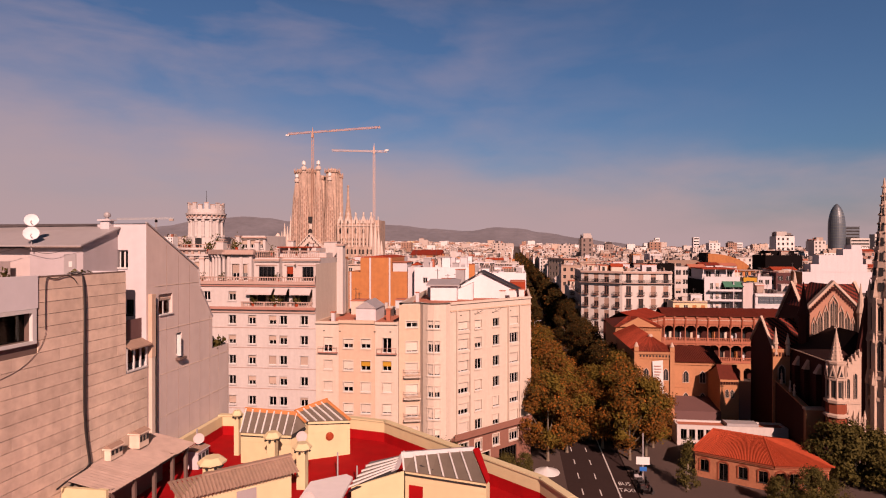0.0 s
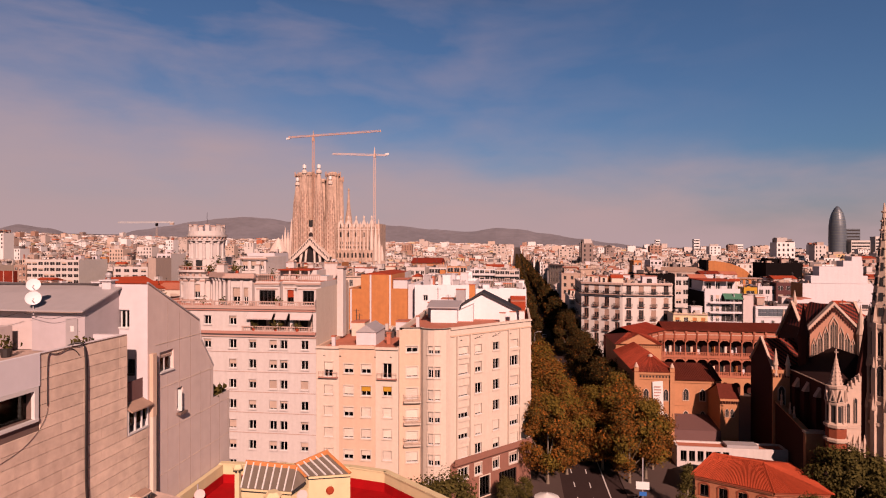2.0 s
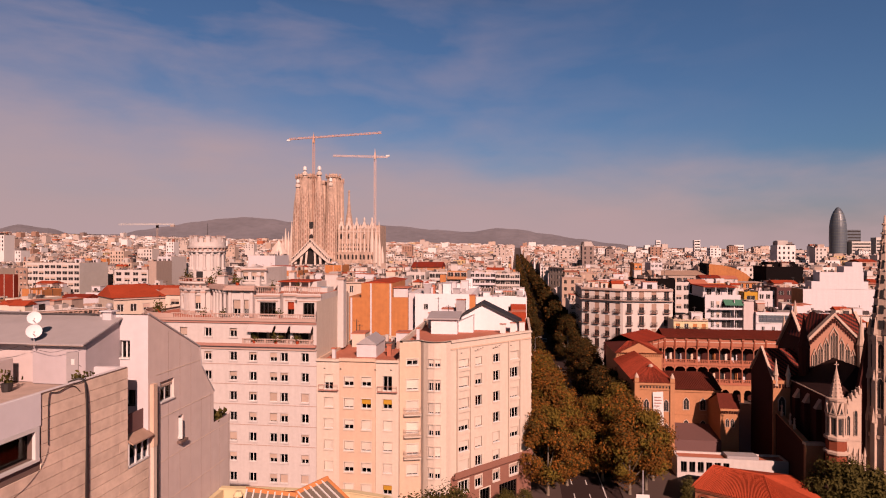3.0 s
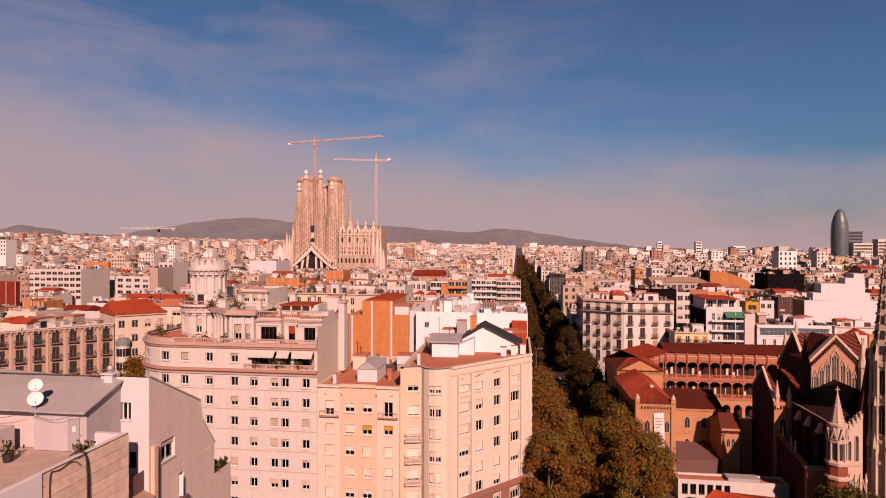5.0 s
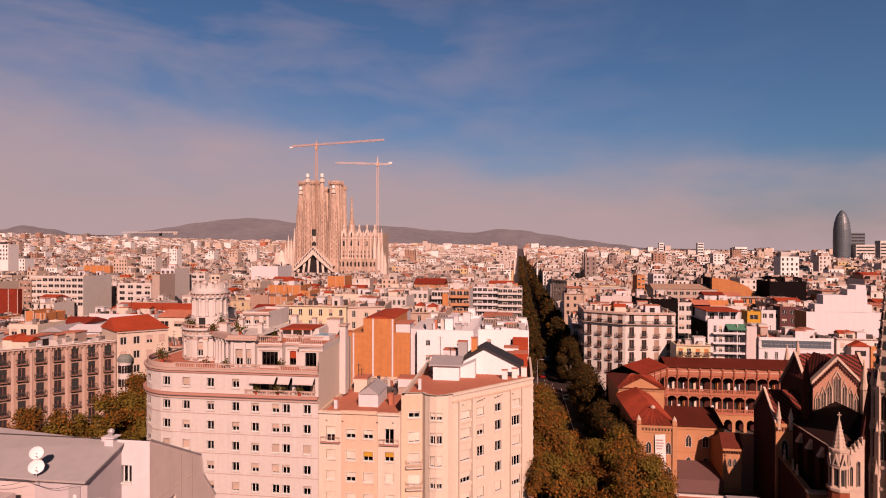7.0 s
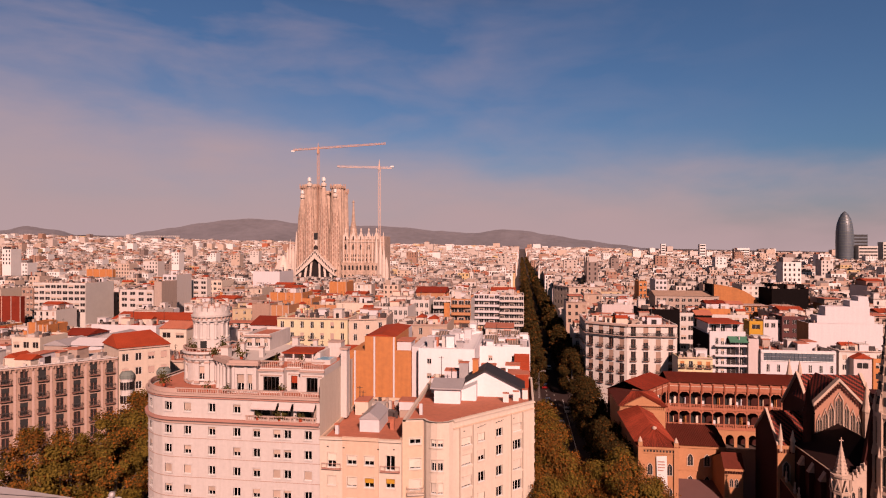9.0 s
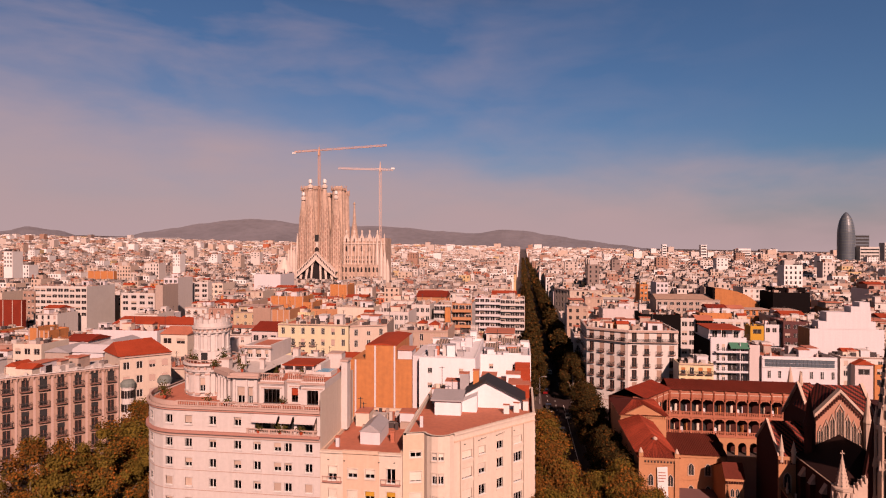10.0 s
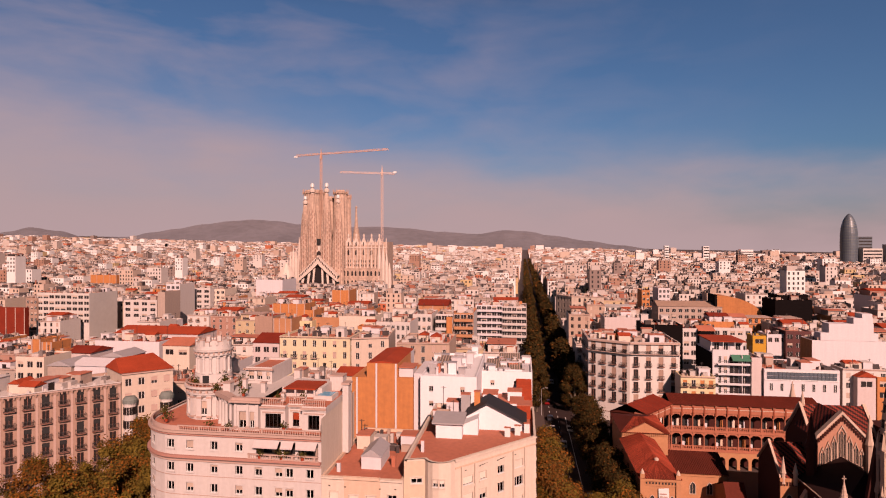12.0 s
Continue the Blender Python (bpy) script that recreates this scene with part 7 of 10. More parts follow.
        for d in ((-0.36, 0, 0.36) if k == 3 else (-0.19, 0.19)):
            arch_window(h, frame_of((gx0, 105.4), (gx1, 105.4), x + d - gx0, z), 0.25, hh + (0.5 if d == 0 else 0))
        hood = Geo()
        hw = 0.62 if k == 3 else 0.38
        top = z + hh + (0.7 if k == 3 else 0.2)
        for s in (-1, 1):
            v = [(x + s * hw, top - 0.6), (x, top + 0.5), (x, top + 0.8), (x + s * (hw + 0.1), top - 0.5)]
            v = v if s < 0 else v[::-1]
            hood.solid([(a, 105.2, b) for a, b in v] + [(a, 105.39, b) for a, b in v], ((3, 2, 1, 0), (0, 1, 5, 4), (1, 2, 6, 5), (2, 3, 7, 6), (3, 0, 4, 7)), S)
            hood.box(min(x + s * hw, x + s * (hw + 0.1)), 105.2, z - 0.2, max(x + s * hw, x + s * (hw + 0.1)), 105.39, top - 0.5, S)
        hood.box(x - hw - 0.08, 105.15, z - 0.4, x + hw + 0.08, 105.39, z - 0.2, S)
        part("window_hood", hood, h, "pale stone pointed hood")
    striped((58.1, 105.9, 22.8), (58.1, 113, 22.8), (53.95, 113, 26.9), (53.95, 105.9, 26.9), 9)
    striped((49.8, 113, 22.8), (49.8, 105.9, 22.8), (53.95, 105.9, 26.9), (53.95, 113, 26.9), 9)
    # main roof, its end gable in shade-toned brick
    body([(107, 0), (107, 19.5), (113, 26.4), (119, 19.5), (119, 0)], 50.8, 61.4, B)
    striped((50.9, 106.8, 19.5), (61.4, 106.8, 19.5), (61.4, 113, 26.6), (50.9, 113, 26.6), 12)
    for xe in (50.5, 61.2):
        for (y0, z0), (y1, z1) in (((106.8, 19.6), (113, 26.7)), ((113, 26.7), (119.2, 19.6))):
            cp = Geo()
            cp.solid([(xe, y0, z0), (xe + 0.5, y0, z0), (xe + 0.5, y1, z1), (xe, y1, z1), (xe, y0, z0 + 0.4), (xe + 0.5, y0, z0 + 0.4), (xe + 0.5, y1, z1 + 0.4), (xe, y1, z1 + 0.4)],
                     ((3, 2, 1, 0), (4, 5, 6, 7), (0, 1, 5, 4), (1, 2, 6, 5), (3, 0, 4, 7)), S)
            part("coping", cp, h)
    # the first turret, in the tower's shadow, takes the shade-toned brick
    for x, y, z0, zt, r, mat in ((48.7, 104.4, 21.6, 27.4, 0.72, B), (58.0, 104.9, 22.0, 27.2, 0.5, S), (51.2, 113, 26.6, 29.0, 0.3, S), (68.6, 157, 15.6, 21.2, 0.9, S)):
        p = Geo()
        p.turned(x, y, [(0, r * 1.15), (z0, r * 1.15), (z0 + 0.2, r * 1.4), (z0 + 0.5, r * 1.3), (z0 + 1.2, r * 0.95), (zt, 0.06)], 8, mat)
        part("turret", p, h)
    # octagonal turret at the front corner: brick and stone bands, open stage, gablets, spirelet
    t = Geo()
    cx, cy = 47.0, 91.1
    t.turned(cx, cy, [(0, 1.5), (5.0, 1.42), (5.0, 1.6), (5.3, 1.6), (5.3, 1.36), (8.4, 1.33), (8.4, 1.62), (8.75, 1.66), (8.9, 1.32), (10.4, 1.3), (10.5, 1.55), (10.9, 1.6), (11.2, 1.12), (13.8, 1.08), (13.8, 1.35), (14.15, 1.4), (14.3, 1.2), (16.2, 1.12), (16.2, 1.32), (16.5, 1.36), (16.6, 0.86), (20.9, 0.09), (21.1, 0.05)], 8, S, radians(22.5))
    for z0, z1, rr in ((5.35, 8.35, 1.385), (8.95, 10.35, 1.335)):
        t.turned(cx, cy, [(z0, rr), (z1, rr - 0.03)], 8, M["brick_mid"], radians(22.5))
    part("turret", t, h, "octagonal pale stone turret with brick bands and spirelet")
    for k in range(8):
        a = radians(45 * k)
        at = Matrix.Translation((cx + 1.03 * math.cos(a), cy + 1.03 * math.sin(a), 11.3)) @ Matrix.Rotation(a + math.pi / 2, 4, "Z")
        w = Geo()
        w.box(-0.2, -0.06, 0, 0.2, 0.05, 2.3, M["dark"], at)
        part("window", w, h)
        sh = Geo()
        sh.turned(cx + 1.2 * math.cos(a + 0.393), cy + 1.2 * math.sin(a + 0.393), [(11.1, 0.16), (13.8, 0.14)], 6, S)
        part("colonnette", sh, h)
        gb = Geo()
        at = Matrix.Translation((cx + 1.3 * math.cos(a), cy + 1.3 * math.sin(a), 14.3)) @ Matrix.Rotation(a + math.pi / 2, 4, "Z")
        gb.solid([at @ Vector(v) for v in ((-0.46, -0.1, 0), (0.46, -0.1, 0), (0, -0.1, 1.75), (-0.46, 0.15, 0), (0.46, 0.15, 0), (0, 0.15, 1.75))], ((0, 1, 2), (5, 4, 3), (0, 2, 5, 3), (1, 4, 5, 2)), S)
        gb.solid([at @ Vector(v) for v in ((-0.22, -0.104, 0.12), (0.22, -0.104, 0.12), (0, -0.104, 1.0))], ((0, 1, 2),), M["dark"])
        part("gablet", gb, h)
        for j in range(7):
            rr, z = 0.82 * (1 - j / 7.2), 16.8 + j * 0.56
            ck = Geo()
            ck.turned(cx + rr * math.cos(a + 0.39), cy + rr * math.sin(a + 0.39), [(z, 0.08), (z + 0.16, 0.12), (z + 0.24, 0.02)], 5, S)
            part("crocket", ck, h)
    cr = Geo()
    cr.box(cx - 0.05, cy - 0.05, 21, cx + 0.05, cy + 0.05, 21.9, S)
    cr.box(cx - 0.28, cy - 0.05, 21.4, cx + 0.28, cy + 0.05, 21.52, S)
    part("cross", cr, h)
    # open stone tracery porch beside it
    for k in range(4):
        x = 48.3 + k * 0.72
        tr = Geo()
        tr.box(x - 0.1, 90.2, 0, x + 0.1, 90.4, 8.2, S)
        tr.turned(x, 90.3, [(8.2, 0.2), (8.35, 0.24), (9.6, 0.02)], 4, S, radians(45))
        if k < 3:
            for s2 in (-1, 1):
                xa, xb, xm = x + 0.36 + s2 * 0.26, x + 0.36 + s2 * 0.14, x + 0.36
                v = [(xa, 7.0), (xm, 8.7), (xm, 8.35), (xb, 7.0)]
                v = v if s2 > 0 else v[::-1]
                tr.solid([(p, 90.22, q) for p, q in v] + [(p, 90.36, q) for p, q in v], ((0, 1, 2, 3), (7, 6, 5, 4), (0, 4, 5, 1), (1, 5, 6, 2), (3, 2, 6, 7), (0, 3, 7, 4)), S)
            tr.box(x + 0.1, 90.24, 5.6, x + 0.62, 90.36, 5.75, S)
        part("tracery", tr, h)
    # bell tower and spire
    tw = Geo()
    cx, cy = 53.5, 91.1
    r = 1.65
    tw.turned(cx, cy, [(0, r * 1.15), (11.0, r * 1.1), (11.0, r * 1.25), (11.5, r * 1.25), (11.5, r * 1.06), (14.1, r * 1.05), (14.1, r * 1.2), (14.6, r * 1.2), (14.6, r * 1.0), (20.6, r * 0.98), (20.6, r * 1.14), (20.9, r * 1.14), (20.9, r * 0.98), (25.2, r * 0.98), (25.2, r * 1.18), (25.8, r * 1.18), (25.9, r * 1.05), (43.5, 0.08)], 8, S, radians(22.5))
    part("bell_tower", tw, h, "tall pale stone bell tower with pierced spire")
    for k in range(8):
        a = radians(45 * k + 22.5)
        for z0, z1, rr in ((0, 13.2, r * 1.18), (10, 19.4, r * 1.08), (18, 26.0, r * 1.03)):
            bt = Geo()
            x, y = cx + rr * math.cos(a), cy + rr * math.sin(a)
            bt.box(-0.3, -0.25, z0, 0.3, 0.25, z1, S, Matrix.Translation((x, y, 0)) @ Matrix.Rotation(a + math.pi / 2, 4, "Z"))
            bt.turned(x, y, [(z1, 0.34), (z1 + 0.2, 0.4), (z1 + 2.6, 0.03)], 4, S, a)
            part("buttress", bt, h)
        a2 = radians(45 * k)
        for z0, hh, rr in ((15.4, 4.4, r * 1.02), (21.2, 3.6, r * 0.95)):
            arch_window(h, Matrix.Translation((cx + rr * math.cos(a2), cy + rr * math.sin(a2), z0)) @ Matrix.Rotation(a2 + math.pi / 2, 4, "Z"), 0.8, hh)
        for j in range(26):
            t2 = j / 26
            rr, z = r * 1.05 * (1 - t2) + 0.1 * t2, 25.9 + 17.5 * t2
            if j % 2 == 0:
                ck = Geo()
                ck.turned(cx + rr * math.cos(a), cy + rr * math.sin(a), [(z, 0.1), (z + 0.2, 0.17), (z + 0.3, 0.02)], 5, S)
                part("crocket", ck, h)
        for j in range(7):
            t2 = (j + 0.5) / 8
            rr, z = (r * 1.05 * (1 - t2)) * 0.93 + 0.03, 25.9 + 17.5 * t2
            op = Geo()
            op.box(-0.3 * (1 - t2), -0.08, 0, 0.3 * (1 - t2), 0.1, 1.2, M["dark"], Matrix.Translation((cx + rr * math.cos(a2), cy + rr * math.sin(a2), z)) @ Matrix.Rotation(a2 + math.pi / 2, 4, "Z") @ Matrix.Rotation(-0.12, 4, "X"))
            part("opening", op, h)


church()


def low_hall():
    h = thing("brick_hall", "low brick hall with bright red hipped tile roof", "building", (33, 87, 0))
    A, B, C, D, E2 = (25.1, 86.65), (34.46, 81.7), (42.2, 82.0), (41.8, 93.4), (30.5, 95.0)
    g = Geo()
    poly = inset([A, B, C, D, E2], 0.5)
    for i in range(5):
        p, q = poly[i], poly[(i + 1) % 5]
        L = math.hypot(q[0] - p[0], q[1] - p[1])
        hs = [(c - 0.55, c + 0.55, 0.3 if k == 1 else 1.1, 2.7) for k, c in enumerate([L * (j + 0.5) / 4 for j in range(4)])] if i < 2 else []
        facade(g, p, q, 0, 3.9, hs, M["hall_brick"])
        for a, b, c, d in hs:
            add_window(h, frame_of(p, q, (a + b) / 2, c), b - a, d - c, "open", "iron")
        if hs:
            at = frame_of(p, q, 0, 0)
            tr = Geo()
            for a, b, c, d in hs:
                m = (a + b) / 2
                for j in range(6):
                    t0, t1 = math.pi * j / 6, math.pi * (j + 1) / 6
                    u = [(m - 0.8 * math.cos(t0), 2.55 + 0.62 * math.sin(t0)), (m - 0.8 * math.cos(t1), 2.55 + 0.62 * math.sin(t1)), (m - 0.62 * math.cos(t1), 2.55 + 0.4 * math.sin(t1)), (m - 0.62 * math.cos(t0), 2.55 + 0.4 * math.sin(t0))]
                    tr.solid([at @ Vector((p2, -0.12, q2)) for p2, q2 in u] + [at @ Vector((p2, -0.004, q2)) for p2, q2 in u], ((3, 2, 1, 0), (0, 1, 5, 4), (2, 3, 7, 6)), M["brick_mid"])
                for x in (a - 0.22, b + 0.06):
                    tr.box(x, -0.08, c, x + 0.16, -0.004, 2.55, M["brick_mid"], at)
            tr.box(0, -0.12, 3.25, L, -0.004, 3.4, M["brick_mid"], at)
            tr.box(0, -0.25, 3.4, L, -0.004, 3.6, M["hall_brick"], at)
            tr.box(0, -0.4, 3.6, L, -0.004, 3.8, M["brick_mid"], at)
            tagged(part("cornice", tr, h, "brick cornice and arched window heads"), kind="stuff")
    part("wall", g, h)
    R0, R1 = Vector((28.95, 88.83, 6.4)), Vector((34.8, 85.9, 6.4))
    V = [Vector((*p, 3.9)) for p in (A, B, C, D, E2)]
    ro = Geo()
    ro.solid(V + [R0, R1], ((0, 1, 6, 5), (1, 2, 6), (2, 3, 6), (3, 4, 5, 6), (4, 0, 5), (4, 3, 2, 1, 0)), M["tile_red"])
    rr = part("roof", ro, h, "bright red clay tile roof")

    gg = Geo()
    tile_rows(gg, V[0], V[1], R1, R0, 52, M["tile_red"])
    tile_rows(gg, V[1], V[2], R1, R1 + Vector((0.01, 0, 0)), 40, M["tile_red"])
    tile_rows(gg, V[2], V[3], R1, R1 + Vector((0.01, 0, 0)), 50, M["tile_red"])
    tagged(part("roof_tile", gg, rr), kind="stuff")
    ri = Geo()
    for a, b in ((R0, R1), (R1, V[1]), (R1, V[2]), (R0, V[0])):
        e = (b - a).cross(Vector((0, 0, 1))).normalized() * 0.16
        up = Vector((0, 0, 0.2))
        ri.solid([a - e, a + e, b + e, b - e, a + up, b + up], ((0, 1, 4), (1, 2, 5, 4), (2, 3, 5), (3, 0, 4, 5)), M["tile_red"])
    part("ridge", ri, rr)
    w = thing("garden_building", "flat-roofed single-storey white annex with row of windows", "building", (36, 101, 0))
    g = Geo()
    p, q = (26.8, 99.8), (44.3, 99.8)
    hs = [(0.6 + k * 1.35, 1.55 + k * 1.35, 1.2, 2.9) for k in range(6)]
    facade(g, p, q, 0, 3.6, hs, M["white_stone"])
    for a, b, c, d in hs:
        add_window(w, frame_of(p, q, (a + b) / 2, c), b - a, d - c, "open", "iron")
    facade(g, (44.3, 99.8), (44.3, 103), 0, 3.6, [], M["white_stone"])
    facade(g, (26.8, 103), (26.8, 99.8), 0, 3.6, [], M["white_stone"])
    facade(g, (44.3, 103), (26.8, 103), 0, 3.6, [], M["white_stone"])
    roof_deck(g, [(26.8, 99.8), (44.3, 99.8), (44.3, 103), (26.8, 103)], 3.6, 0.3, 0.3, M["white_stone"], M["terracotta"])
    g.box(35, 100.5, 3.3, 40, 102.6, 3.9, M["zinc"])
    part("wall", g, w)


low_hall()


# ---- basilica with cranes ----
def basilica():
    h = thing("basilica", "sandstone basilica with tall tapering bell towers under construction", "church", (-198, 556, 0))
    S, P = M["sag_stone"], M["sag_pale"]
    k, x0 = 0.6, -198.3

    def bx(p):
        return x0 + (p - 560) * k

    def spire(p, y, r, top, cross=True, body=0.8, mat=S):
        g = Geo()
        x = bx(p)
        zb = top * body
        g.turned(x, y, [(0, r * 1.1), (top * 0.3, r * 1.05), (top * 0.55, r * 0.92), (zb, r * 0.66), (top * 0.9, r * 0.42), (top * 0.95, r * 0.3)], 28, mat, flute=0.1)
        part("bell_tower", g, h)
        # vertical rows of slots between the ribs
        prof = [(0, r * 1.1), (top * 0.3, r * 1.05), (top * 0.55, r * 0.92), (zb, r * 0.66), (top * 0.9, r * 0.42)]

        def rad(z):
            for (z0, r0), (z1, r1) in zip(prof, prof[1:]):
                if z <= z1:
                    return (r0 + (r1 - r0) * (z - z0) / (z1 - z0)) * 0.985
            return prof[-1][1]

        for i in range(14):
            a = 2 * math.pi * (i + 0.5) / 14
            if math.sin(a) > 0.3:
                continue
            rb = Geo()
            n = 11
            for s in range(n):
                za = top * (0.3 + 0.025 * (i % 2) + 0.5 * s / n)
                zc = za + top * 0.5 / n * (0.62 if s % 4 else 0.4)
                ra, rc = rad(za), rad(zc)
                w = rad(za) * 0.05
                c, sn = math.cos(a), math.sin(a)
                rb.solid([(x + ra * c - w * sn, y + ra * sn + w * c, za), (x + ra * c + w * sn, y + ra * sn - w * c, za), (x + rc * c + w * sn, y + rc * sn - w * c, zc), (x + rc * c - w * sn, y + rc * sn + w * c, zc)], ((3, 2, 1, 0),), M["brown_base"])
            tagged(part("opening", rb, h), kind="stuff")
        if cross:
            c = Geo()
            c.turned(x, y, [(top * 0.93, r * 0.3), (top * 0.955, r * 0.2), (top * 0.965, r * 0.42), (top * 0.985, r * 0.45), (top, r * 0.1)], 10, P)
            c.turned(x, y, [(top * 1.0, r * 0.1), (top * 1.01, r * 0.3), (top * 1.035, r * 0.3), (top * 1.045, r * 0.05)], 8, M["white_paint"])
            part("pinnacle", c, h, "white mosaic pinnacle")

    spire(526, 552, 6.0, 103)
    spire(540, 549, 6.4, 115)
    spire(565, 549, 6.4, 115)
    spire(583, 552, 6.0, 104)
    for p, y, r, top in ((549, 578, 8.0, 116), (589, 578, 8.4, 115.5), (568, 590, 10, 110), (602, 584, 4.2, 111), (532, 592, 8.0, 117.5)):
        g = Geo()
        x = bx(p) - (y - 552) * 0.36 + 0
        g.turned(x, y, [(0, r), (top * 0.6, r), (top - 4, r * 0.8), (top - 4, r * 0.92), (top - 2, r * 0.95), (top - 1.5, r * 0.6), (top, r * 0.5)], 32, S, flute=0.08)
        part("central_tower", g, h)
        sc = Geo()
        for j in range(14):
            a = 2 * math.pi * j / 14
            sc.box(x + r * 0.95 * math.cos(a) - 0.15, y + r * 0.95 * math.sin(a) - 0.15, top - 5, x + r * 0.95 * math.cos(a) + 0.15, y + r * 0.95 * math.sin(a) + 0.15, top + 0.5, M["crane"])
        part("scaffold", sc, h)
        for j in range(10):
            a = math.pi + math.pi * j / 9
            sl = Geo()
            for z in range(34, int(top * 0.5), 12):
                sl.box(-0.5, -0.12, z, 0.5, 0.1, z + 4, M["far_window"], Matrix.Translation((x + r * 0.995 * math.cos(a), y + r * 0.995 * math.sin(a), 0)) @ Matrix.Rotation(a + math.pi / 2, 4, "Z"))
            part("opening", sl, h)
    # portico gable with leaning columns
    xa, xb, xm = bx(529) - 3, bx(596) - 3, bx(561) - 3
    for s in (-1, 1):
        n = 8
        e0 = xm + s * (xb - xa) / 2
        for i in range(n):
            t0, t1 = i / n, (i + 1) / n
            p0, p1 = xm + (e0 - xm) * t0, xm + (e0 - xm) * t1
            za, zb = 47.5 - 20 * t0 ** 0.92, 47.5 - 20 * t1 ** 0.92
            ta, tb = 8.5 - 2.5 * t0, 8.5 - 2.5 * t1
            v = [(p0, 538, za - ta), (p1, 538, zb - tb), (p1, 538, zb), (p0, 538, za), (p0, 548, za - ta), (p1, 548, zb - tb), (p1, 548, zb), (p0, 548, za)]
            g = Geo()
            g.solid(v, ((0, 1, 2, 3), (3, 2, 6, 7), (4, 5, 1, 0)) if s > 0 else ((3, 2, 1, 0), (7, 6, 2, 3), (0, 1, 5, 4)), P)
            part("gable_stone", g, h, "pale stone of the portico gable")
    for j in range(13):
        for s in (-1, 1):
            t = (j + 0.4) / 13.5
            c = Geo()
            x = xm + s * (xb - xa) / 2 * t
            z = 47.5 - 20 * t ** 0.92
            c.box(x - 0.42, 537.7, z - 3.2, x + 0.42, 537.98, z - 1.1, M["far_window"])
            part("opening", c, h)
    # dark sheet behind the leaning columns, painting the porch's shade
    g = Geo()
    w = (xb - xa) / 2
    prof = [(xm - w * 0.86, 0), (xm - w * 0.8, 24), (xm - w * 0.4, 31), (xm, 38.9), (xm + w * 0.4, 31), (xm + w * 0.8, 24), (xm + w * 0.86, 0)]
    g.solid([(x, 542.2, z) for x, z in prof], (tuple(range(6, -1, -1)),), M["far_window"])
    part("porch", g, h, "dark sheet for the shade inside the porch")
    for u, ut, tw in ((-0.92, -0.78, 1.6), (-0.62, -0.46, 1.5), (-0.3, -0.2, 1.3), (0.3, 0.2, 1.3), (0.62, 0.46, 1.5), (0.92, 0.78, 1.6)):
        c = Geo()
        xl, xt = xm + w * u, xm + w * ut
        zt = 40.5 - 20 * abs(ut) ** 0.92
        v = []
        for i in range(6):
            t = i / 5
            x, z, y, hw = xl + (xt - xl) * t, zt * t, 536.5 + 3.5 * t, tw * (1 - 0.55 * t + 1.5 * max(0, t - 0.7))
            v += [(x - hw, y, z), (x + hw, y, z), (x + hw * 0.6, y + 2, z), (x - hw * 0.6, y + 2, z)]
        f = []
        for i in range(5):
            a, b = 4 * i, 4 * i + 4
            f += [(a, a + 1, b + 1, b), (a + 1, a + 2, b + 2, b + 1), (a + 3, a, b, b + 3)]
        c.solid(v, f, P)
        part("leaning_column", c, h)
    # rose window and statue bridge between the middle towers
    g = Geo()
    g.box(bx(545), 548, 0, bx(561), 556, 58, P)
    g.box(bx(548), 546.5, 58, bx(558), 556, 64, M["dark"])
    g.turned(bx(553), 546, [(44, 0.5), (46, 2.2), (50, 2.2), (52, 0.5)], 10, M["far_window"])
    part("window_wall", g, h)
    # nave to the side
    g = Geo()
    g.box(bx(588), 566, 0, bx(662), 592, 61, S)
    for i in range(12):
        u = bx(590) + (bx(660) - bx(590)) * i / 11
        pn = Geo()
        pn.turned(u, 565.9, [(34, 0.7), (55, 0.55), (61 + 2 * (i % 2), 0.5), (64 + 2 * (i % 2), 0.05)], 6, P)
        part("pinnacle", pn, h)
    g.box(bx(588), 565.2, 54.8, bx(662), 565.9, 55.6, P)
    g.box(bx(590), 560, 0, bx(652), 565.9, 34, S)
    part("nave_wall", g, h, "pale new stone nave wall")
    n = 5
    for j in range(n):
        xc = bx(594 + j * 13.5)
        gb = Geo()
        gb.solid([(xc - 3.4, 565.6, 58), (xc + 3.4, 565.6, 58), (xc, 565.6, 67), (xc - 3.4, 567, 58), (xc + 3.4, 567, 58), (xc, 567, 67)], ((0, 1, 2), (5, 4, 3), (0, 2, 5, 3), (1, 4, 5, 2), (0, 3, 4, 1)), P)
        gb.turned(xc, 566, [(65.5, 0.7), (67.2, 1.0), (68.6, 0.8), (69.4, 0.1)], 8, P)
        part("gablet", gb, h)
        for z, w, hh in ((57, 0.6, 4.5), (47.5, 1.0, 6), (40, 0.35, 3), (36, 0.5, 2.6)):
            for s in ((0,) if w > 0.55 else (-2.2, 0, 2.2)):
                o = Geo()
                o.solid([(xc + s - w, 565.5, z), (xc + s + w, 565.5, z), (xc + s + w, 565.5, z + hh * 0.7), (xc + s, 565.5, z + hh), (xc + s - w, 565.5, z + hh * 0.7)], ((0, 1, 2, 3, 4),), M["far_window"])
                part("opening", o, h)
        for z in (26.5, 17):
            for s in (-2.4, 1.2):
                o = Geo()
                o.solid([(xc + s - 0.9, 559.9, z), (xc + s + 0.9, 559.9, z), (xc + s + 0.9, 559.9, z + 4), (xc + s, 559.9, z + 5.5), (xc + s - 0.9, 559.9, z + 4)], ((0, 1, 2, 3, 4),), M["far_window"])
                part("opening", o, h)
    g = Geo()
    x = bx(609) - 8
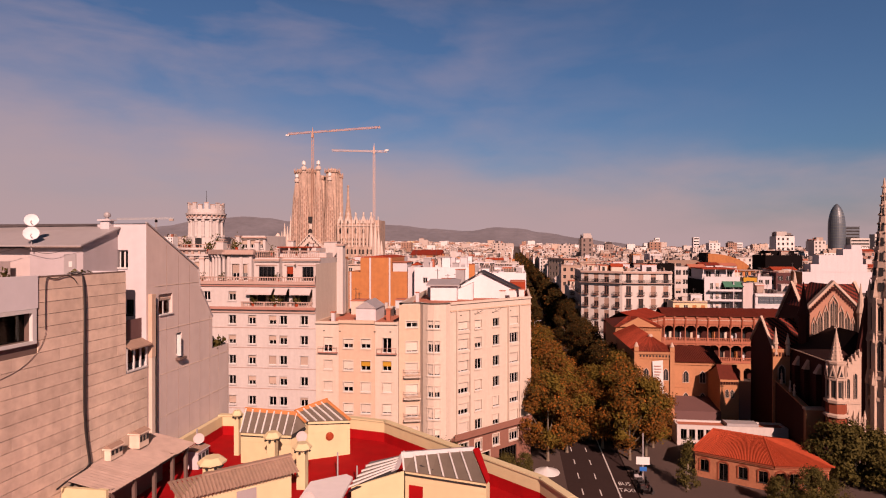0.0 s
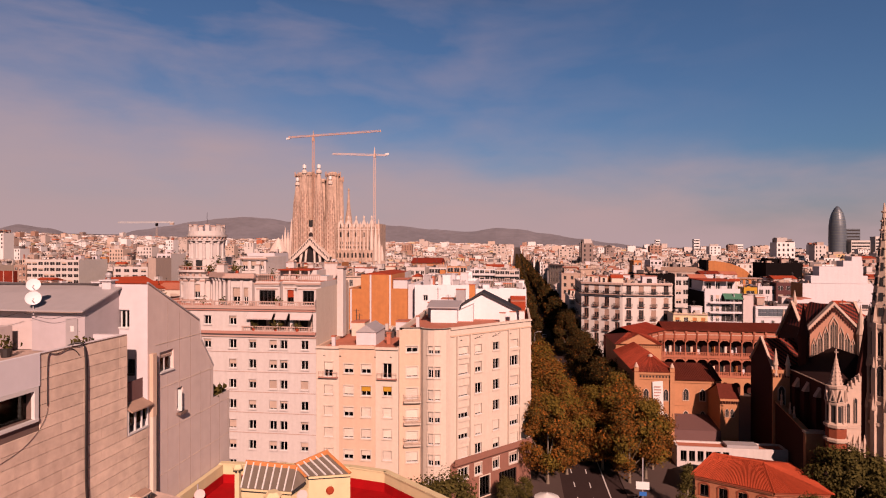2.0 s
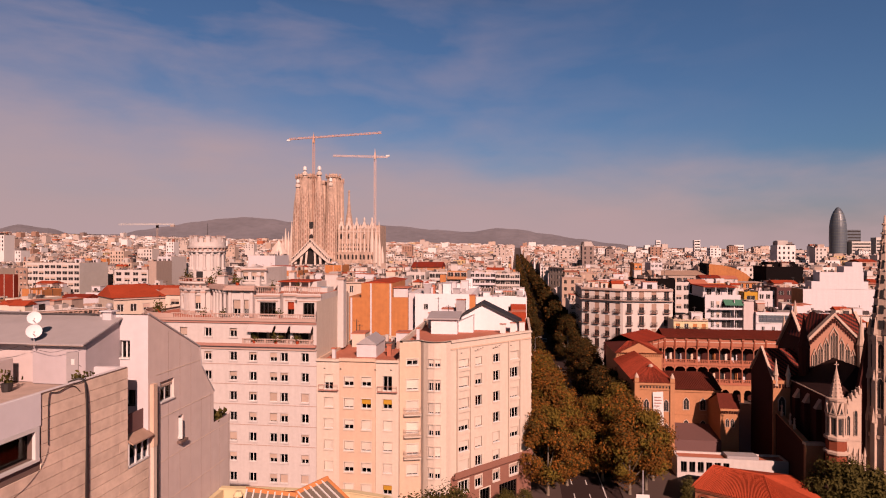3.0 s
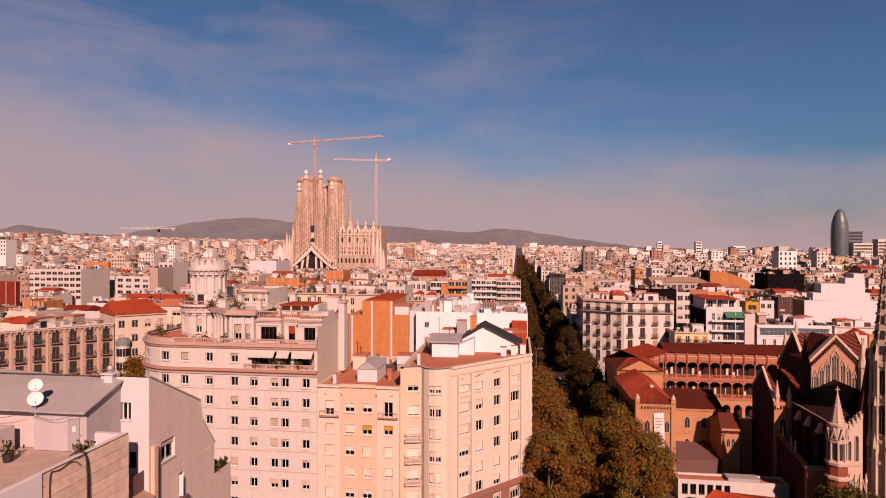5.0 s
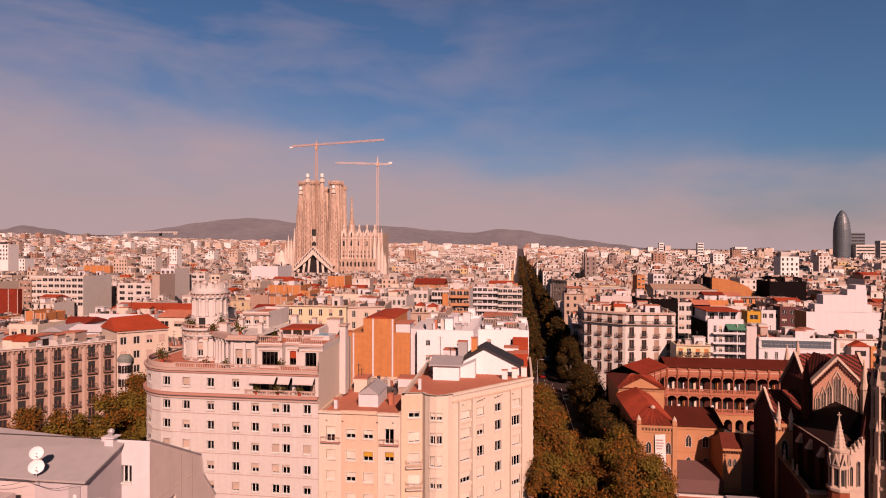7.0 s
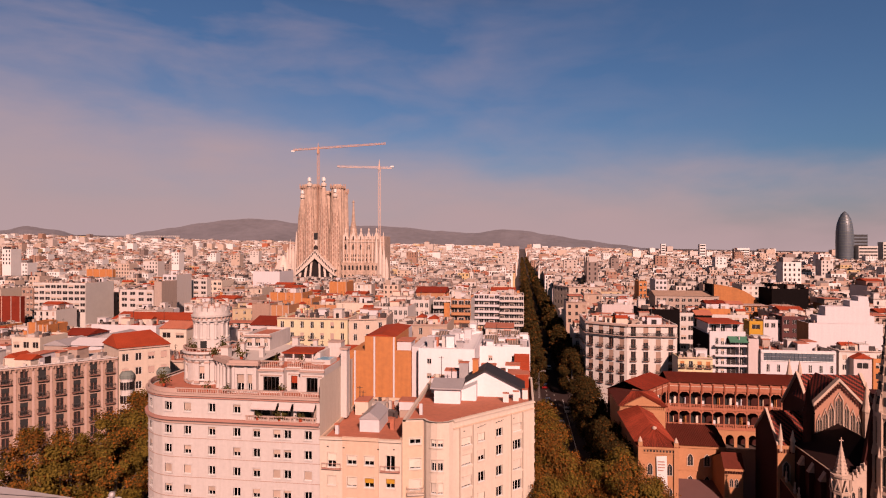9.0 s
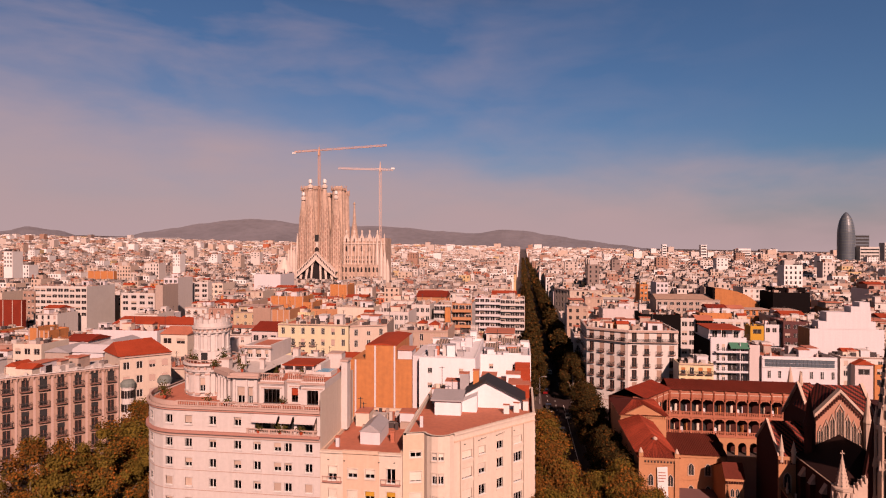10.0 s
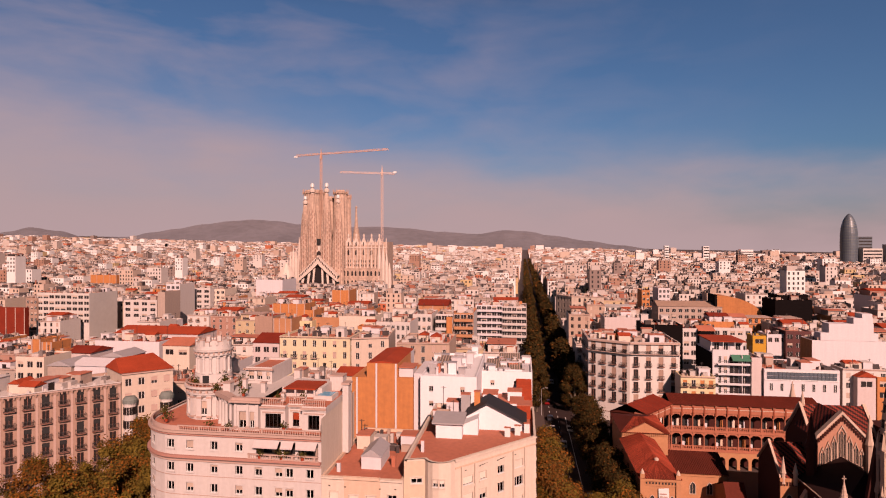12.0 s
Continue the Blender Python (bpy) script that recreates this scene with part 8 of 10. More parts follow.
    g.turned(x, 590, [(50, 4.5), (66, 4), (78, 2.0), (92, 1.0), (97, 0.9), (98, 1.4), (100, 0.3)], 10, S)
    part("spire", g, h)
    for p, top in ((494, 40), (499, 50), (504, 58), (509, 55), (515, 66), (519, 78), (592, 62), (656, 64), (663, 60), (669, 52), (674, 40)):
        g = Geo()
        g.turned(bx(p) - 4, 562, [(0, 2.4), (top * 0.7, 2.0), (top, 0.2)], 8, P)
        part("spire", g, h)

    def crane(p, y, zt, zb, left, right, rise_z, mat, label):
        c = thing("tower_crane", label, "crane", (bx(p), y, 0))
        x = bx(p)
        m = Geo()
        w = 0.9
        for sx in (-w, w):
            for sy in (-w, w):
                m.box(x + sx - 0.15, y + sy - 0.15, 0, x + sx + 0.15, y + sy + 0.15, zt, M[mat])
        z = zb
        while z < zt - 2:
            m.solid([(x - w, y - w, z), (x - w, y - w, z + 0.4), (x + w, y - w, z + 2.6), (x + w, y - w, z + 2.2)], ((0, 3, 2, 1),), M[mat])
            m.solid([(x + w, y - w, z + 2.2), (x + w, y - w, z + 2.6), (x - w, y - w, z + 4.8), (x - w, y - w, z + 4.4)], ((0, 1, 2, 3),), M[mat])
            z += 4.4
        part("mast", m, c)
        j = Geo()
        L = right - left
        for dy, dz in ((-0.8, 0), (0.8, 0), (0, 1.7)):
            j.solid([(bx(left), y + dy - 0.13, zt + dz), (bx(right), y + dy - 0.2, zt + dz + rise_z), (bx(right), y + dy + 0.2, zt + dz + rise_z), (bx(left), y + dy + 0.2, zt + dz),
                     (bx(left), y + dy - 0.2, zt + dz + 0.25), (bx(right), y + dy - 0.13, zt + dz + rise_z + 0.25), (bx(right), y + dy + 0.13, zt + dz + rise_z + 0.25), (bx(left), y + dy + 0.13, zt + dz + 0.25)],
                    ((3, 2, 1, 0), (4, 5, 6, 7), (0, 1, 5, 4), (1, 2, 6, 5), (2, 3, 7, 6), (3, 0, 4, 7)), M[mat])
        n = int(L / 3)
        for i in range(n):
            xa = bx(left + L * i / n)
            xb2 = bx(left + L * (i + 0.5) / n)
            za = zt + rise_z * i / n
            j.solid([(xa, y - 0.8, za), (xa + 0.4, y - 0.8, za), (xb2 + 0.4, y, za + 1.9), (xb2, y, za + 1.9)], ((0, 1, 2, 3),), M[mat])
            xc = bx(left + L * (i + 1) / n)
            j.solid([(xb2, y, za + 1.9), (xb2 + 0.4, y, za + 1.9), (xc + 0.4, y - 0.8, za), (xc, y - 0.8, za)], ((0, 1, 2, 3),), M[mat])
        part("jib", j, c)
        t = Geo()
        t.box(x - 0.9, y - 1.6, zt - 3.5, x + 0.9, y + 1.2, zt, M[mat])
        t.solid([(x - 0.8, y - 0.8, zt), (x + 0.8, y - 0.8, zt), (x, y, zt + 8), (x - 0.8, y + 0.8, zt), (x + 0.8, y + 0.8, zt)], ((0, 1, 2), (1, 4, 2), (4, 3, 2), (3, 0, 2)), M[mat])
        part("cab", t, c)
        cw = Geo()
        s = left if p - left < right - p else right
        cw.box(bx(s) - 1.8, y - 0.8, zt - 1.2, bx(s) + 1.8, y + 0.8, zt + 0.5, M["white_paint"])
        part("counterweight", cw, c, "pale concrete counterweight")

    crane(545, 566, 150, 110, 500, 664, 4.5, "crane", "orange lattice tower crane above the towers")
    crane(653, 566, 132, 40, 579, 675, -2.5, "crane_pale", "pale lattice tower crane beside the nave")


basilica()


# ---- bullet-shaped glass tower and its neighbours ----
def far_towers():
    t = thing("glass_tower", "bullet-shaped blue-grey glass tower far across the city", "tower", (702, 1352, 0))
    prof = [(0, 15.6), (30, 16.2), (60, 16.6), (86, 16.2), (100, 14.6), (112, 11.6), (120, 8.2), (125, 5.0), (128, 2.0), (129, 0.3)]
    g = Geo()
    g.turned(702, 1352, prof, 28, M["tower_glass"])
    part("shell", g, t)
    for z in range(6, 120, 6):
        for (za, ra), (zb, rb) in zip(prof, prof[1:]):
            if za <= z < zb:
                r = ra + (rb - ra) * (z - za) / (zb - za)
                rib = Geo()
                rib.turned(702, 1352, [(z, r + 0.12), (z + 0.8, r + 0.12 + (rb - ra) * 0.8 / (zb - za))], 28, M["lead"])
                part("louvre_band", rib, t)
    for x, y, w, d, z, mat, lab in ((737, 1366, 28, 20, 79, "tower_glass", "dark glass office tower far off"), (741, 1345, 38, 18, 53, "office", "grey office block far across the city"), (794, 1370, 20, 20, 62, "office", "slim grey tower far across the city"),
                                   (450, 1500, 14, 14, 58, "far_wall", "slender far apartment tower"), (690, 1900, 36, 22, 48, "far_wall", "long far apartment slab"), (404, 1700, 12, 12, 60, "far_wall", "slender far apartment tower")):
        b = thing("office_tower", lab, "tower", (x, y, 0))
        g = Geo()
        g.box(x - w / 2, y - d / 2, 0, x + w / 2, y + d / 2, z, M[mat])
        part("body", g, b)
        for k in range(int(z / 7)):
            wn = Geo()
            wn.box(x - w / 2 + 1, y - d / 2 - 0.3, 4 + k * 7, x + w / 2 - 1, y - d / 2 - 0.05, 7 + k * 7, M["far_window"])
            part("window_band", wn, b)


far_towers()


# ---- hills and sea ----
def hills():
    g = Geo()
    # skyline: metres sideways from the view's middle, metres high
    ridge = ((-3560, 113), (-3310, 172), (-3140, 206), (-2930, 180), (-2680, 121), (-2400, 134), (-2210, 168), (-2040, 193), (-1830, 227), (-1620, 252), (-1450, 263), (-1280, 252), (-1110, 227), (-780, 206), (-520, 210), (-310, 197), (-60, 172), (220, 155), (430, 183), (570, 176), (790, 142), (1040, 104), (1290, 71), (1500, 45))
    D = 4250
    yaw = radians(7.6)

    def height(u):
        for (a, za), (b, zb) in zip(ridge, ridge[1:]):
            if a <= u <= b:
                t = (u - a) / (b - a)
                t = t * t * (3 - 2 * t)
                return za * (1 - t) + zb * t
        return 0
    rows, cols = 10, 150
    vs = []
    for j in range(rows + 1):
        s = j / rows
        for i in range(cols + 1):
            u = ridge[0][0] + (ridge[-1][0] - ridge[0][0]) * i / cols
            p = u * 0.237
            d = D - 900 * (1 - s)
            lat = u * d / D
            z = height(u) * (s ** 1.2) + noise.noise((p * 0.03, s * 3, 0)) * 14 * s * (1 - s) * 4 + noise.noise((p * 0.12, s * 9, 2)) * 3.0
            vs.append((lat * math.cos(yaw) - d * math.sin(yaw), lat * math.sin(yaw) + d * math.cos(yaw), max(z, 0) if s > 0 else 0))
    fs = [(j * (cols + 1) + i, j * (cols + 1) + i + 1, (j + 1) * (cols + 1) + i + 1, (j + 1) * (cols + 1) + i) for j in range(rows) for i in range(cols)]
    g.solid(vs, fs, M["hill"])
    tagged(part("backdrop", g), "low scrub hills behind the city with haze in their grey colour", "hills", kind="structure")
    w = Geo()
    w.box(500, 2900, 0, 4300, 4850, 4, M["sea"])
    tagged(part("water", w), "flat grey-blue strip of sea on the horizon", "sea", kind="structure")


hills()


# ---- houses of the blocks round about ----
ROOF_BITS = {}


def roof_bit(rng):
    """Shared small roof pieces: huts, chimneys, tanks, sheds."""
    k = rng.randrange(10)
    if k not in ROOF_BITS:
        r2 = random.Random(100 + k)
        g = Geo()
        mat = M[("white_wall", "cream", "orange_wall", "white_wall", "zinc", "terracotta", "white_stone", "grey_party", "cream", "white_wall")[k]]
        w, d, z = ((3.2, 2.6, 2.4), (2.2, 3.4, 2.2), (0.7, 1.4, 2.1), (4.4, 3.0, 2.6), (1.2, 0.9, 1.0), (0.6, 0.6, 1.7), (2.6, 2.6, 3.0), (3.4, 2.2, 2.3), (3.6, 3.0, 1.9), (1.0, 1.0, 1.5))[k]
        g.box(-w / 2, -d / 2, 0, w / 2, d / 2, z, mat)
        if k in (0, 1, 3, 6, 7):
            g.box(-w * 0.2, -d / 2 - 0.05, 0.05, w * 0.15, -d / 2 - 0.004, 1.9, M["far_window"])
            g.box(-w / 2 - 0.15, -d / 2 - 0.15, z, w / 2 + 0.15, d / 2 + 0.15, z + 0.14, M["terracotta" if k % 2 else "white_stone"])
        elif k == 8:
            g.gable(-w / 2, -d / 2, w / 2, d / 2, z, z + 0.9, M["tile_red"], "x", 0.2)
        else:
            g.box(-w / 2 - 0.08, -d / 2 - 0.08, z, w / 2 + 0.08, d / 2 + 0.08, z + 0.12, M["terracotta"])
        ROOF_BITS[k] = g.mesh("roof_hut" if w > 2 else "chimney")
    return ROOF_BITS[k]


SMALL_WINDOWS = {}


def small_window(w, h, kind, shutter):
    """A window of a house farther off: frame, pane and shutter in one mesh."""
    key = (w, h, kind, shutter)
    if key not in SMALL_WINDOWS:
        g = Geo()
        x = w / 2
        xs = [-x, -x + 0.07, -0.04, 0.04, x - 0.07, x]
        zs = [0, max(0.02, h * (1 - kind)) if kind else h * 0.5, h - 0.07, h]
        cells = {}
        for i in range(5):
            for k in range(3):
                frame_here = i % 2 == 0 or k == 2
                cells[(i, k)] = (0.08, M[shutter]) if kind and k == 1 else ((0.1, M["white_paint" if shutter not in ("dark", "brown_house") else "brown_base"]) if frame_here else (0.16, M["far_window"]))
        relief(g, xs, zs, cells)
        SMALL_WINDOWS[key] = g.mesh("window")
    return SMALL_WINDOWS[key]


def on_roof(poly, x, y, m):
    """Whether a point lies inside a footprint by at least m."""
    for i in range(len(poly)):
        (ax, ay), (bx, by) = poly[i - 1], poly[i]
        if ((bx - ax) * (y - ay) - (by - ay) * (x - ax)) / math.hypot(bx - ax, by - ay) < m:
            return False
    return True


def scatter(e, poly, z, n, rng, huts=True):
    """Roof huts as parts, and the small vents, tanks, walls and aerials between them as one joined stuff."""
    x0, x1, y0, y1 = min(p[0] for p in poly), max(p[0] for p in poly), min(p[1] for p in poly), max(p[1] for p in poly)
    stuff = Geo()
    for k in range(n * 9):
        x, y, sz, hh = rng.uniform(x0, x1), rng.uniform(y0, y1), rng.choice((0.3, 0.5, 0.8, 1.4, 2.2)), rng.uniform(0.5, 1.7)
        if not on_roof(poly, x, y, 0.4 + sz * 0.55):
            continue
        stuff.box(x - sz / 2, y - sz * 0.4, z, x + sz / 2, y + sz * 0.4, z + hh, M["far_clutter"])
    for k in range(n):
        x, y, hh = rng.uniform(x0, x1), rng.uniform(y0, y1), rng.uniform(2.0, 4.5)
        if not on_roof(poly, x, y, 0.8):
            continue
        stuff.box(x - 0.05, y - 0.05, z, x + 0.05, y + 0.05, z + hh, M["iron"])
        stuff.box(x - 0.5, y - 0.03, z + hh - 0.3, x + 0.5, y + 0.03, z + hh - 0.24, M["iron"])
    for k in range(n // 2):
        x, y, w = rng.uniform(x0, x1), rng.uniform(y0, y1), rng.uniform(1.5, 4)
        if not (on_roof(poly, x, y, 0.4) and on_roof(poly, x + w, y, 0.4)):
            continue
        stuff.box(x, y, z, x + w, y + 0.2, z + rng.uniform(0.9, 1.6), M["far_clutter"])
    if stuff.v:
        tagged(part("roof_plant", stuff, e), kind="stuff")
    for k in range((2 * n if y0 < 262 else n) if huts else 0):
        x, y = rng.uniform(x0, x1), rng.uniform(y0, y1)
        if not on_roof(poly, x, y, 2.1):
            continue
        part("roof_hut", roof_bit(rng), e, "", Matrix.Translation((x, y, z)) @ Matrix.Rotation(rng.choice((0, math.pi / 2, math.pi, -math.pi / 2)), 4, "Z"))


def attic(e, x0, x1, y0, y1, z, mat, rng):
    """A set-back top storey with a row of openings, thin eave and terrace rail."""
    if x1 - x0 < 4 or y1 - y0 < 3:
        return
    g = Geo()
    t = z + rng.uniform(2.7, 3.1)
    n = max(1, int((x1 - x0) / 2.6))
    ww = rng.choice((1.0, 1.5))
    holes = [((x1 - x0) * (k + 0.5) / n - ww / 2, (x1 - x0) * (k + 0.5) / n + ww / 2, z + 0.3, z + 2.3) for k in range(n)]
    facade(g, (x0, y0), (x1, y0), z, t, holes, mat, 0.2)
    for p, q in (((x1, y0), (x1, y1)), ((x1, y1), (x0, y1)), ((x0, y1), (x0, y0))):
        facade(g, p, q, z, t, [], mat)
    part("attic_wall", g, e)
    for a, b, c, d in holes:
        part("window", small_window(ww, 2.0, rng.choice((0, 0, 0.5)), "blind"), e, "", frame_of((x0, y0), (x1, y0), (a + b) / 2, c))
    r = Geo()
    if rng.random() < 0.4:
        r.gable(x0, y0, x1, y1, t, t + 1.3, M["tile_red"], "x", 0.3)
    else:
        r.box(x0 - 0.5, y0 - 0.7, t + 0.003, x1 + 0.4, y1 + 0.3, t + 0.2, M[rng.choice(("white_trim", "terracotta", "white_stone"))])
    part("attic_roof", r, e)


def house(poly, z, mat, sides, rng, label, floor=3.15, w=1.1, h=1.9, bay=3.1, balcony=0.5, deck="terracotta", clutter=6, name="house", low=4.2, group="", shutter=""):
    """A street house: walls with openings on the named sides, parapet, deck, roof pieces, windows and balconies."""
    cx, cy = sum(p[0] for p in poly) / len(poly), sum(p[1] for p in poly) / len(poly)
    e = thing(name, label, "house", (cx, cy, 0), group)
    g = Geo()
    n = len(poly)
    joined = Geo()
    sh = shutter or rng.choice(["blind", "brown_house", "blind", "white_trim"])
    rows = []
    s = z - floor + 0.25
    while s > low:
        rows.append(s)
        s -= floor
    for i in range(n):
        p, q = poly[i], poly[(i + 1) % n]
        L = math.hypot(q[0] - p[0], q[1] - p[1])
        if i in sides and L > 2.5:
            c = max(1, int(L / bay))
            cols = [L * (k + 0.5) / c for k in range(c)]
            holes = [(u - w / 2, u + w / 2, r, r + h) for u in cols for r in rows]
            facade(g, p, q, 0, z, holes, mat, 0.2)
            for a, b, za, zb in holes:
                kind = rng.choice((0, 0, 0, 0, 0.6, 0.95, 0.4))
                if cy > 262:
                    at = frame_of(p, q, (a + b) / 2, za)
                    joined.solid([at @ Vector(v) for v in ((-w / 2, 0.15, 0), (w / 2, 0.15, 0), (w / 2, 0.15, h), (-w / 2, 0.15, h))], ((0, 1, 2, 3),), M["far_window"] if kind < 0.5 else M[sh])
                    continue
                part("window", small_window(w, h, kind, sh), e, "", frame_of(p, q, (a + b) / 2, za))
                if balcony and rng.random() < balcony:
                    ledge, rail = DARK_BALCONY if shutter else SHARED_BALCONY
                    part("railing", rail, part("balcony", ledge, e, "", frame_of(p, q, (a + b) / 2, za)))
            at = frame_of(p, q, 0, 0)
            cg = Geo()
            cg.box(0, -0.35, z - 0.35, L, -0.003, z - 0.1, M["white_trim"], at)
            part("cornice", cg, e)
            cg = Geo()
            cg.box(0, -0.16, low - 0.2, L, -0.003, low, M["white_trim"], at)
            part("string_course", cg, e)
        else:
            facade(g, p, q, 0, z, [], mat if i in sides or i == 0 else M[rng.choice(("grey_party", "white_stone", "orange_wall", "white_stone", "white_wall", "grey_party"))] if rng.random() < 0.6 else mat)
    roof_deck(g, poly, z + 0.0, 0.6, 0.3, mat, M[deck])
    part("wall", g, e)
    if joined.v:
        tagged(part("far_window", joined, e), kind="stuff")
    xs, ys = [p[0] for p in poly], [p[1] for p in poly]
    if group == "town houses" and rng.random() < 0.45 and max(xs) - min(xs) > 9 and len(poly) == 4 and abs(poly[0][1] - poly[1][1]) < 0.1:
        attic(e, min(xs) + rng.uniform(0.4, 2.5), max(xs) - rng.uniform(0.4, 3.0), min(ys) + rng.uniform(2.5, 4.5), max(ys) - 2.0, z - 0.6, mat, rng)
    scatter(e, poly, z - 0.6, clutter, rng)
    return e


def shared_balcony(slab="white_trim"):
    g, r = Geo(), Geo()
    g.box(-0.95, -0.75, -0.16, 0.95, -0.003, 0, M[slab])
    r.solid([(x, y, z) for z in (0.92, 0.99) for x, y in ((-0.95, -0.003), (-0.95, -0.75), (0.95, -0.75), (0.95, -0.003), (0.9, -0.003), (0.9, -0.69), (-0.9, -0.69), (-0.9, -0.003))],
            [(0, 1, 6, 7), (1, 2, 5, 6), (2, 3, 4, 5), (15, 14, 9, 8), (14, 13, 10, 9), (13, 12, 11, 10)] + [(i, i + 8, (i + 1) % 8 + 8, (i + 1) % 8) for i in range(8)], M["iron"])
    # the front bars grow out of one bottom rail
    xs = [x for i in range(9) for x in (-0.955 + i * 1.84 / 8, -0.885 + i * 1.84 / 8)]
    n = len(xs)
    vs = [(x, y, z) for y in (-0.745, -0.7) for z in (0.003, 0.06, 0.918) for x in xs]
    fs = []
    for i in range(n - 1):
        for o in (0, 3 * n):
            quad = (o + i, o + i + 1, o + n + i + 1, o + n + i)
            bar = (o + n + i, o + n + i + 1, o + 2 * n + i + 1, o + 2 * n + i)
            fs.append(quad if o == 0 else quad[::-1])
            if i % 2 == 0:
                fs.append(bar if o == 0 else bar[::-1])
    fs += [(n + j, 4 * n + j, 5 * n + j, 2 * n + j) if j % 2 == 0 else (n + j, 2 * n + j, 5 * n + j, 4 * n + j) for j in range(n)]
    r.solid(vs, fs, M["iron"])
    return g.mesh("balcony"), r.mesh("railing")


SHARED_BALCONY = shared_balcony()
DARK_BALCONY = shared_balcony("brown_base")
rngh = random.Random(11)


def corner_houses():
    # brown balconied house across the avenue
    rng = random.Random(31)
    e = house([(-125, 78.8), (-88.4, 115.4), (-98, 125), (-134, 90)], 25.4, M["brown_house"], (0,), rng, "brown stone apartment house with rows of iron balconies", 3.35, 1.3, 2.5, 2.9, 1.0, deck="white_stone", clutter=22, name="balcony_house", shutter="dark")
    at, L = frame_of((-125, 78.8), (-88.4, 115.4), 0, 0), math.hypot(36.6, 36.6)
    for k in range(int(L / 0.9)):
        bk = Geo()
        bk.box(k * 0.9 + 0.2, -0.34, 24.5, k * 0.9 + 0.5, -0.003, 25.04, M["brown_house"], at)
        part("bracket", bk, e)
    c = int(L / 2.9)
    for k in range(c + 1):
        sp = Geo()
        u = min(max(L * k / c, 0.25), L - 0.25)
        sp.box(u - 0.22, -0.1, 4.2, u + 0.22, -0.003, 24.45, M["white_trim"], at)
        part("pilaster", sp, e)
    pr = Geo()
    pr.box(0, -0.3, 25.42, L, -0.02, 25.6, M["white_stone"], at)
    for k in range(int(L / 2.9)):
        pr.box(k * 2.9, -0.34, 25.6, k * 2.9 + 0.5, 0.05, 26.1, M["white_stone"], at)
    part("parapet_rail", pr, e, "stone parapet with small piers")
    # pale house with two round glazed bays and a red roof
    e = house([(-88.3, 115.6), (-80.6, 122.6), (-91, 131), (-96.9, 121.8)], 27.3, HOUSE[0], (0,), rng, "pale house with round bays under a red tiled roof", 3.2, 1.3, 1.6, 2.3, 0.0, clutter=0, name="bay_house", shutter="white_trim")
    r = Geo()
    r.solid([(-88.4, 115.2, 27.35), (-80.2, 122.6, 27.35), (-91, 131.4, 27.35), (-97.4, 121.8, 27.35), (-92.4, 118.8, 30.0), (-88.4, 126.6, 30.0)], ((0, 1, 5, 4), (1, 2, 5), (2, 3, 4, 5), (3, 0, 4)), M["tile_red"])
    part("roof", r, e, "red clay tile roof")
    for x, y in ((-86.9, 116.4), (-81.4, 121.4)):
        b = Geo()
        b.turned(x, y, [(4, 1.3), (20.6, 1.3), (20.6, 1.5), (21.4, 1.5), (21.6, 1.2), (22.0, 1.0)], 14, M["white_stone"])
        for k in range(5):
            for j in range(8):
                a = radians(215 + j * 24)
                b.box(-0.22, -0.06, 6.2 + k * 3.0, 0.22, 0.05, 7.9 + k * 3.0, M["far_window"], Matrix.Translation((x + 1.3 * math.cos(a), y + 1.3 * math.sin(a), 0)) @ Matrix.Rotation(a + math.pi / 2, 4, "Z"))
        b.turned(x, y, [(20.7, 1.56), (21.4, 1.56), (21.75, 1.3), (22.15, 1.0), (22.2, 0.05)], 14, M["lead"])
        part("bay", b, e, "round glazed bay with grey metal band")
    # cream chamfer house over the cross street
    e = house([(21.4, 191.5), (33.3, 184.8), (48.5, 185.6), (48.5, 207), (21.4, 212)], 25.8, HOUSE[1], (0, 1, 4), rng, "cream stone corner house with iron balconies and roof huts", 3.9, 1.5, 2.9, 3.2, 0.95, shutter="brown_house", clutter=14, name="balcony_house", low=3)
    for p, q in (((21.4, 191.5), (33.3, 184.8)), ((33.3, 184.8), (48.5, 185.6))):
        L = math.hypot(q[0] - p[0], q[1] - p[1])
        at = frame_of(p, q, 0, 0)
        for z in (21.95,):
            bl = Geo()
            bl.box(0, -0.95, z, L, -0.003, z + 0.2, M["white_trim"], at)
            bl.box(0, -0.93, z + 1.1, L, -0.87, z + 1.18, M["iron"], at)
            for k in range(int(L / 0.3)):
                bl.box(k * 0.3, -0.92, z + 0.2, k * 0.3 + 0.05, -0.88, z + 1.1, M["iron"], at)
            part("balcony", bl, e, "long balcony with dark iron rail")
        cn = Geo()
        cn.box(0, -0.55, 25.1, L, -0.36, 25.7, M["white_trim"], at)
        part("cornice", cn, e)
    # small yellow house
    house([(46.6, 177.4), (56.4, 177.4), (56.4, 184), (46.6, 184)], 17.3, M["pale_yellow"], (0,), rng, "small yellow rendered house with orange shutters", 3.3, 1.2, 1.9, 2.4, 0.6, clutter=4, shutter="orange_wall")
    # white house with stacked balconies and a green awning
    w = house([(57.3, 183), (67.6, 183), (67.6, 199), (57.3, 199)], 23.6, M["white_wall"], (), rng, "white apartment house with continuous balconies", clutter=2, name="balcony_house")
    # near-black wall: the unlit side's shade is put into its colour
    sd = Geo()
    sd.box(57.0, 183.2, 0, 57.297, 199, 23.3, M["shade_and_black"])
    part("side_wall", sd, w, "bare party wall with shade in its colour")
    at = frame_of((57.3, 183), (67.6, 183), 0, 0)
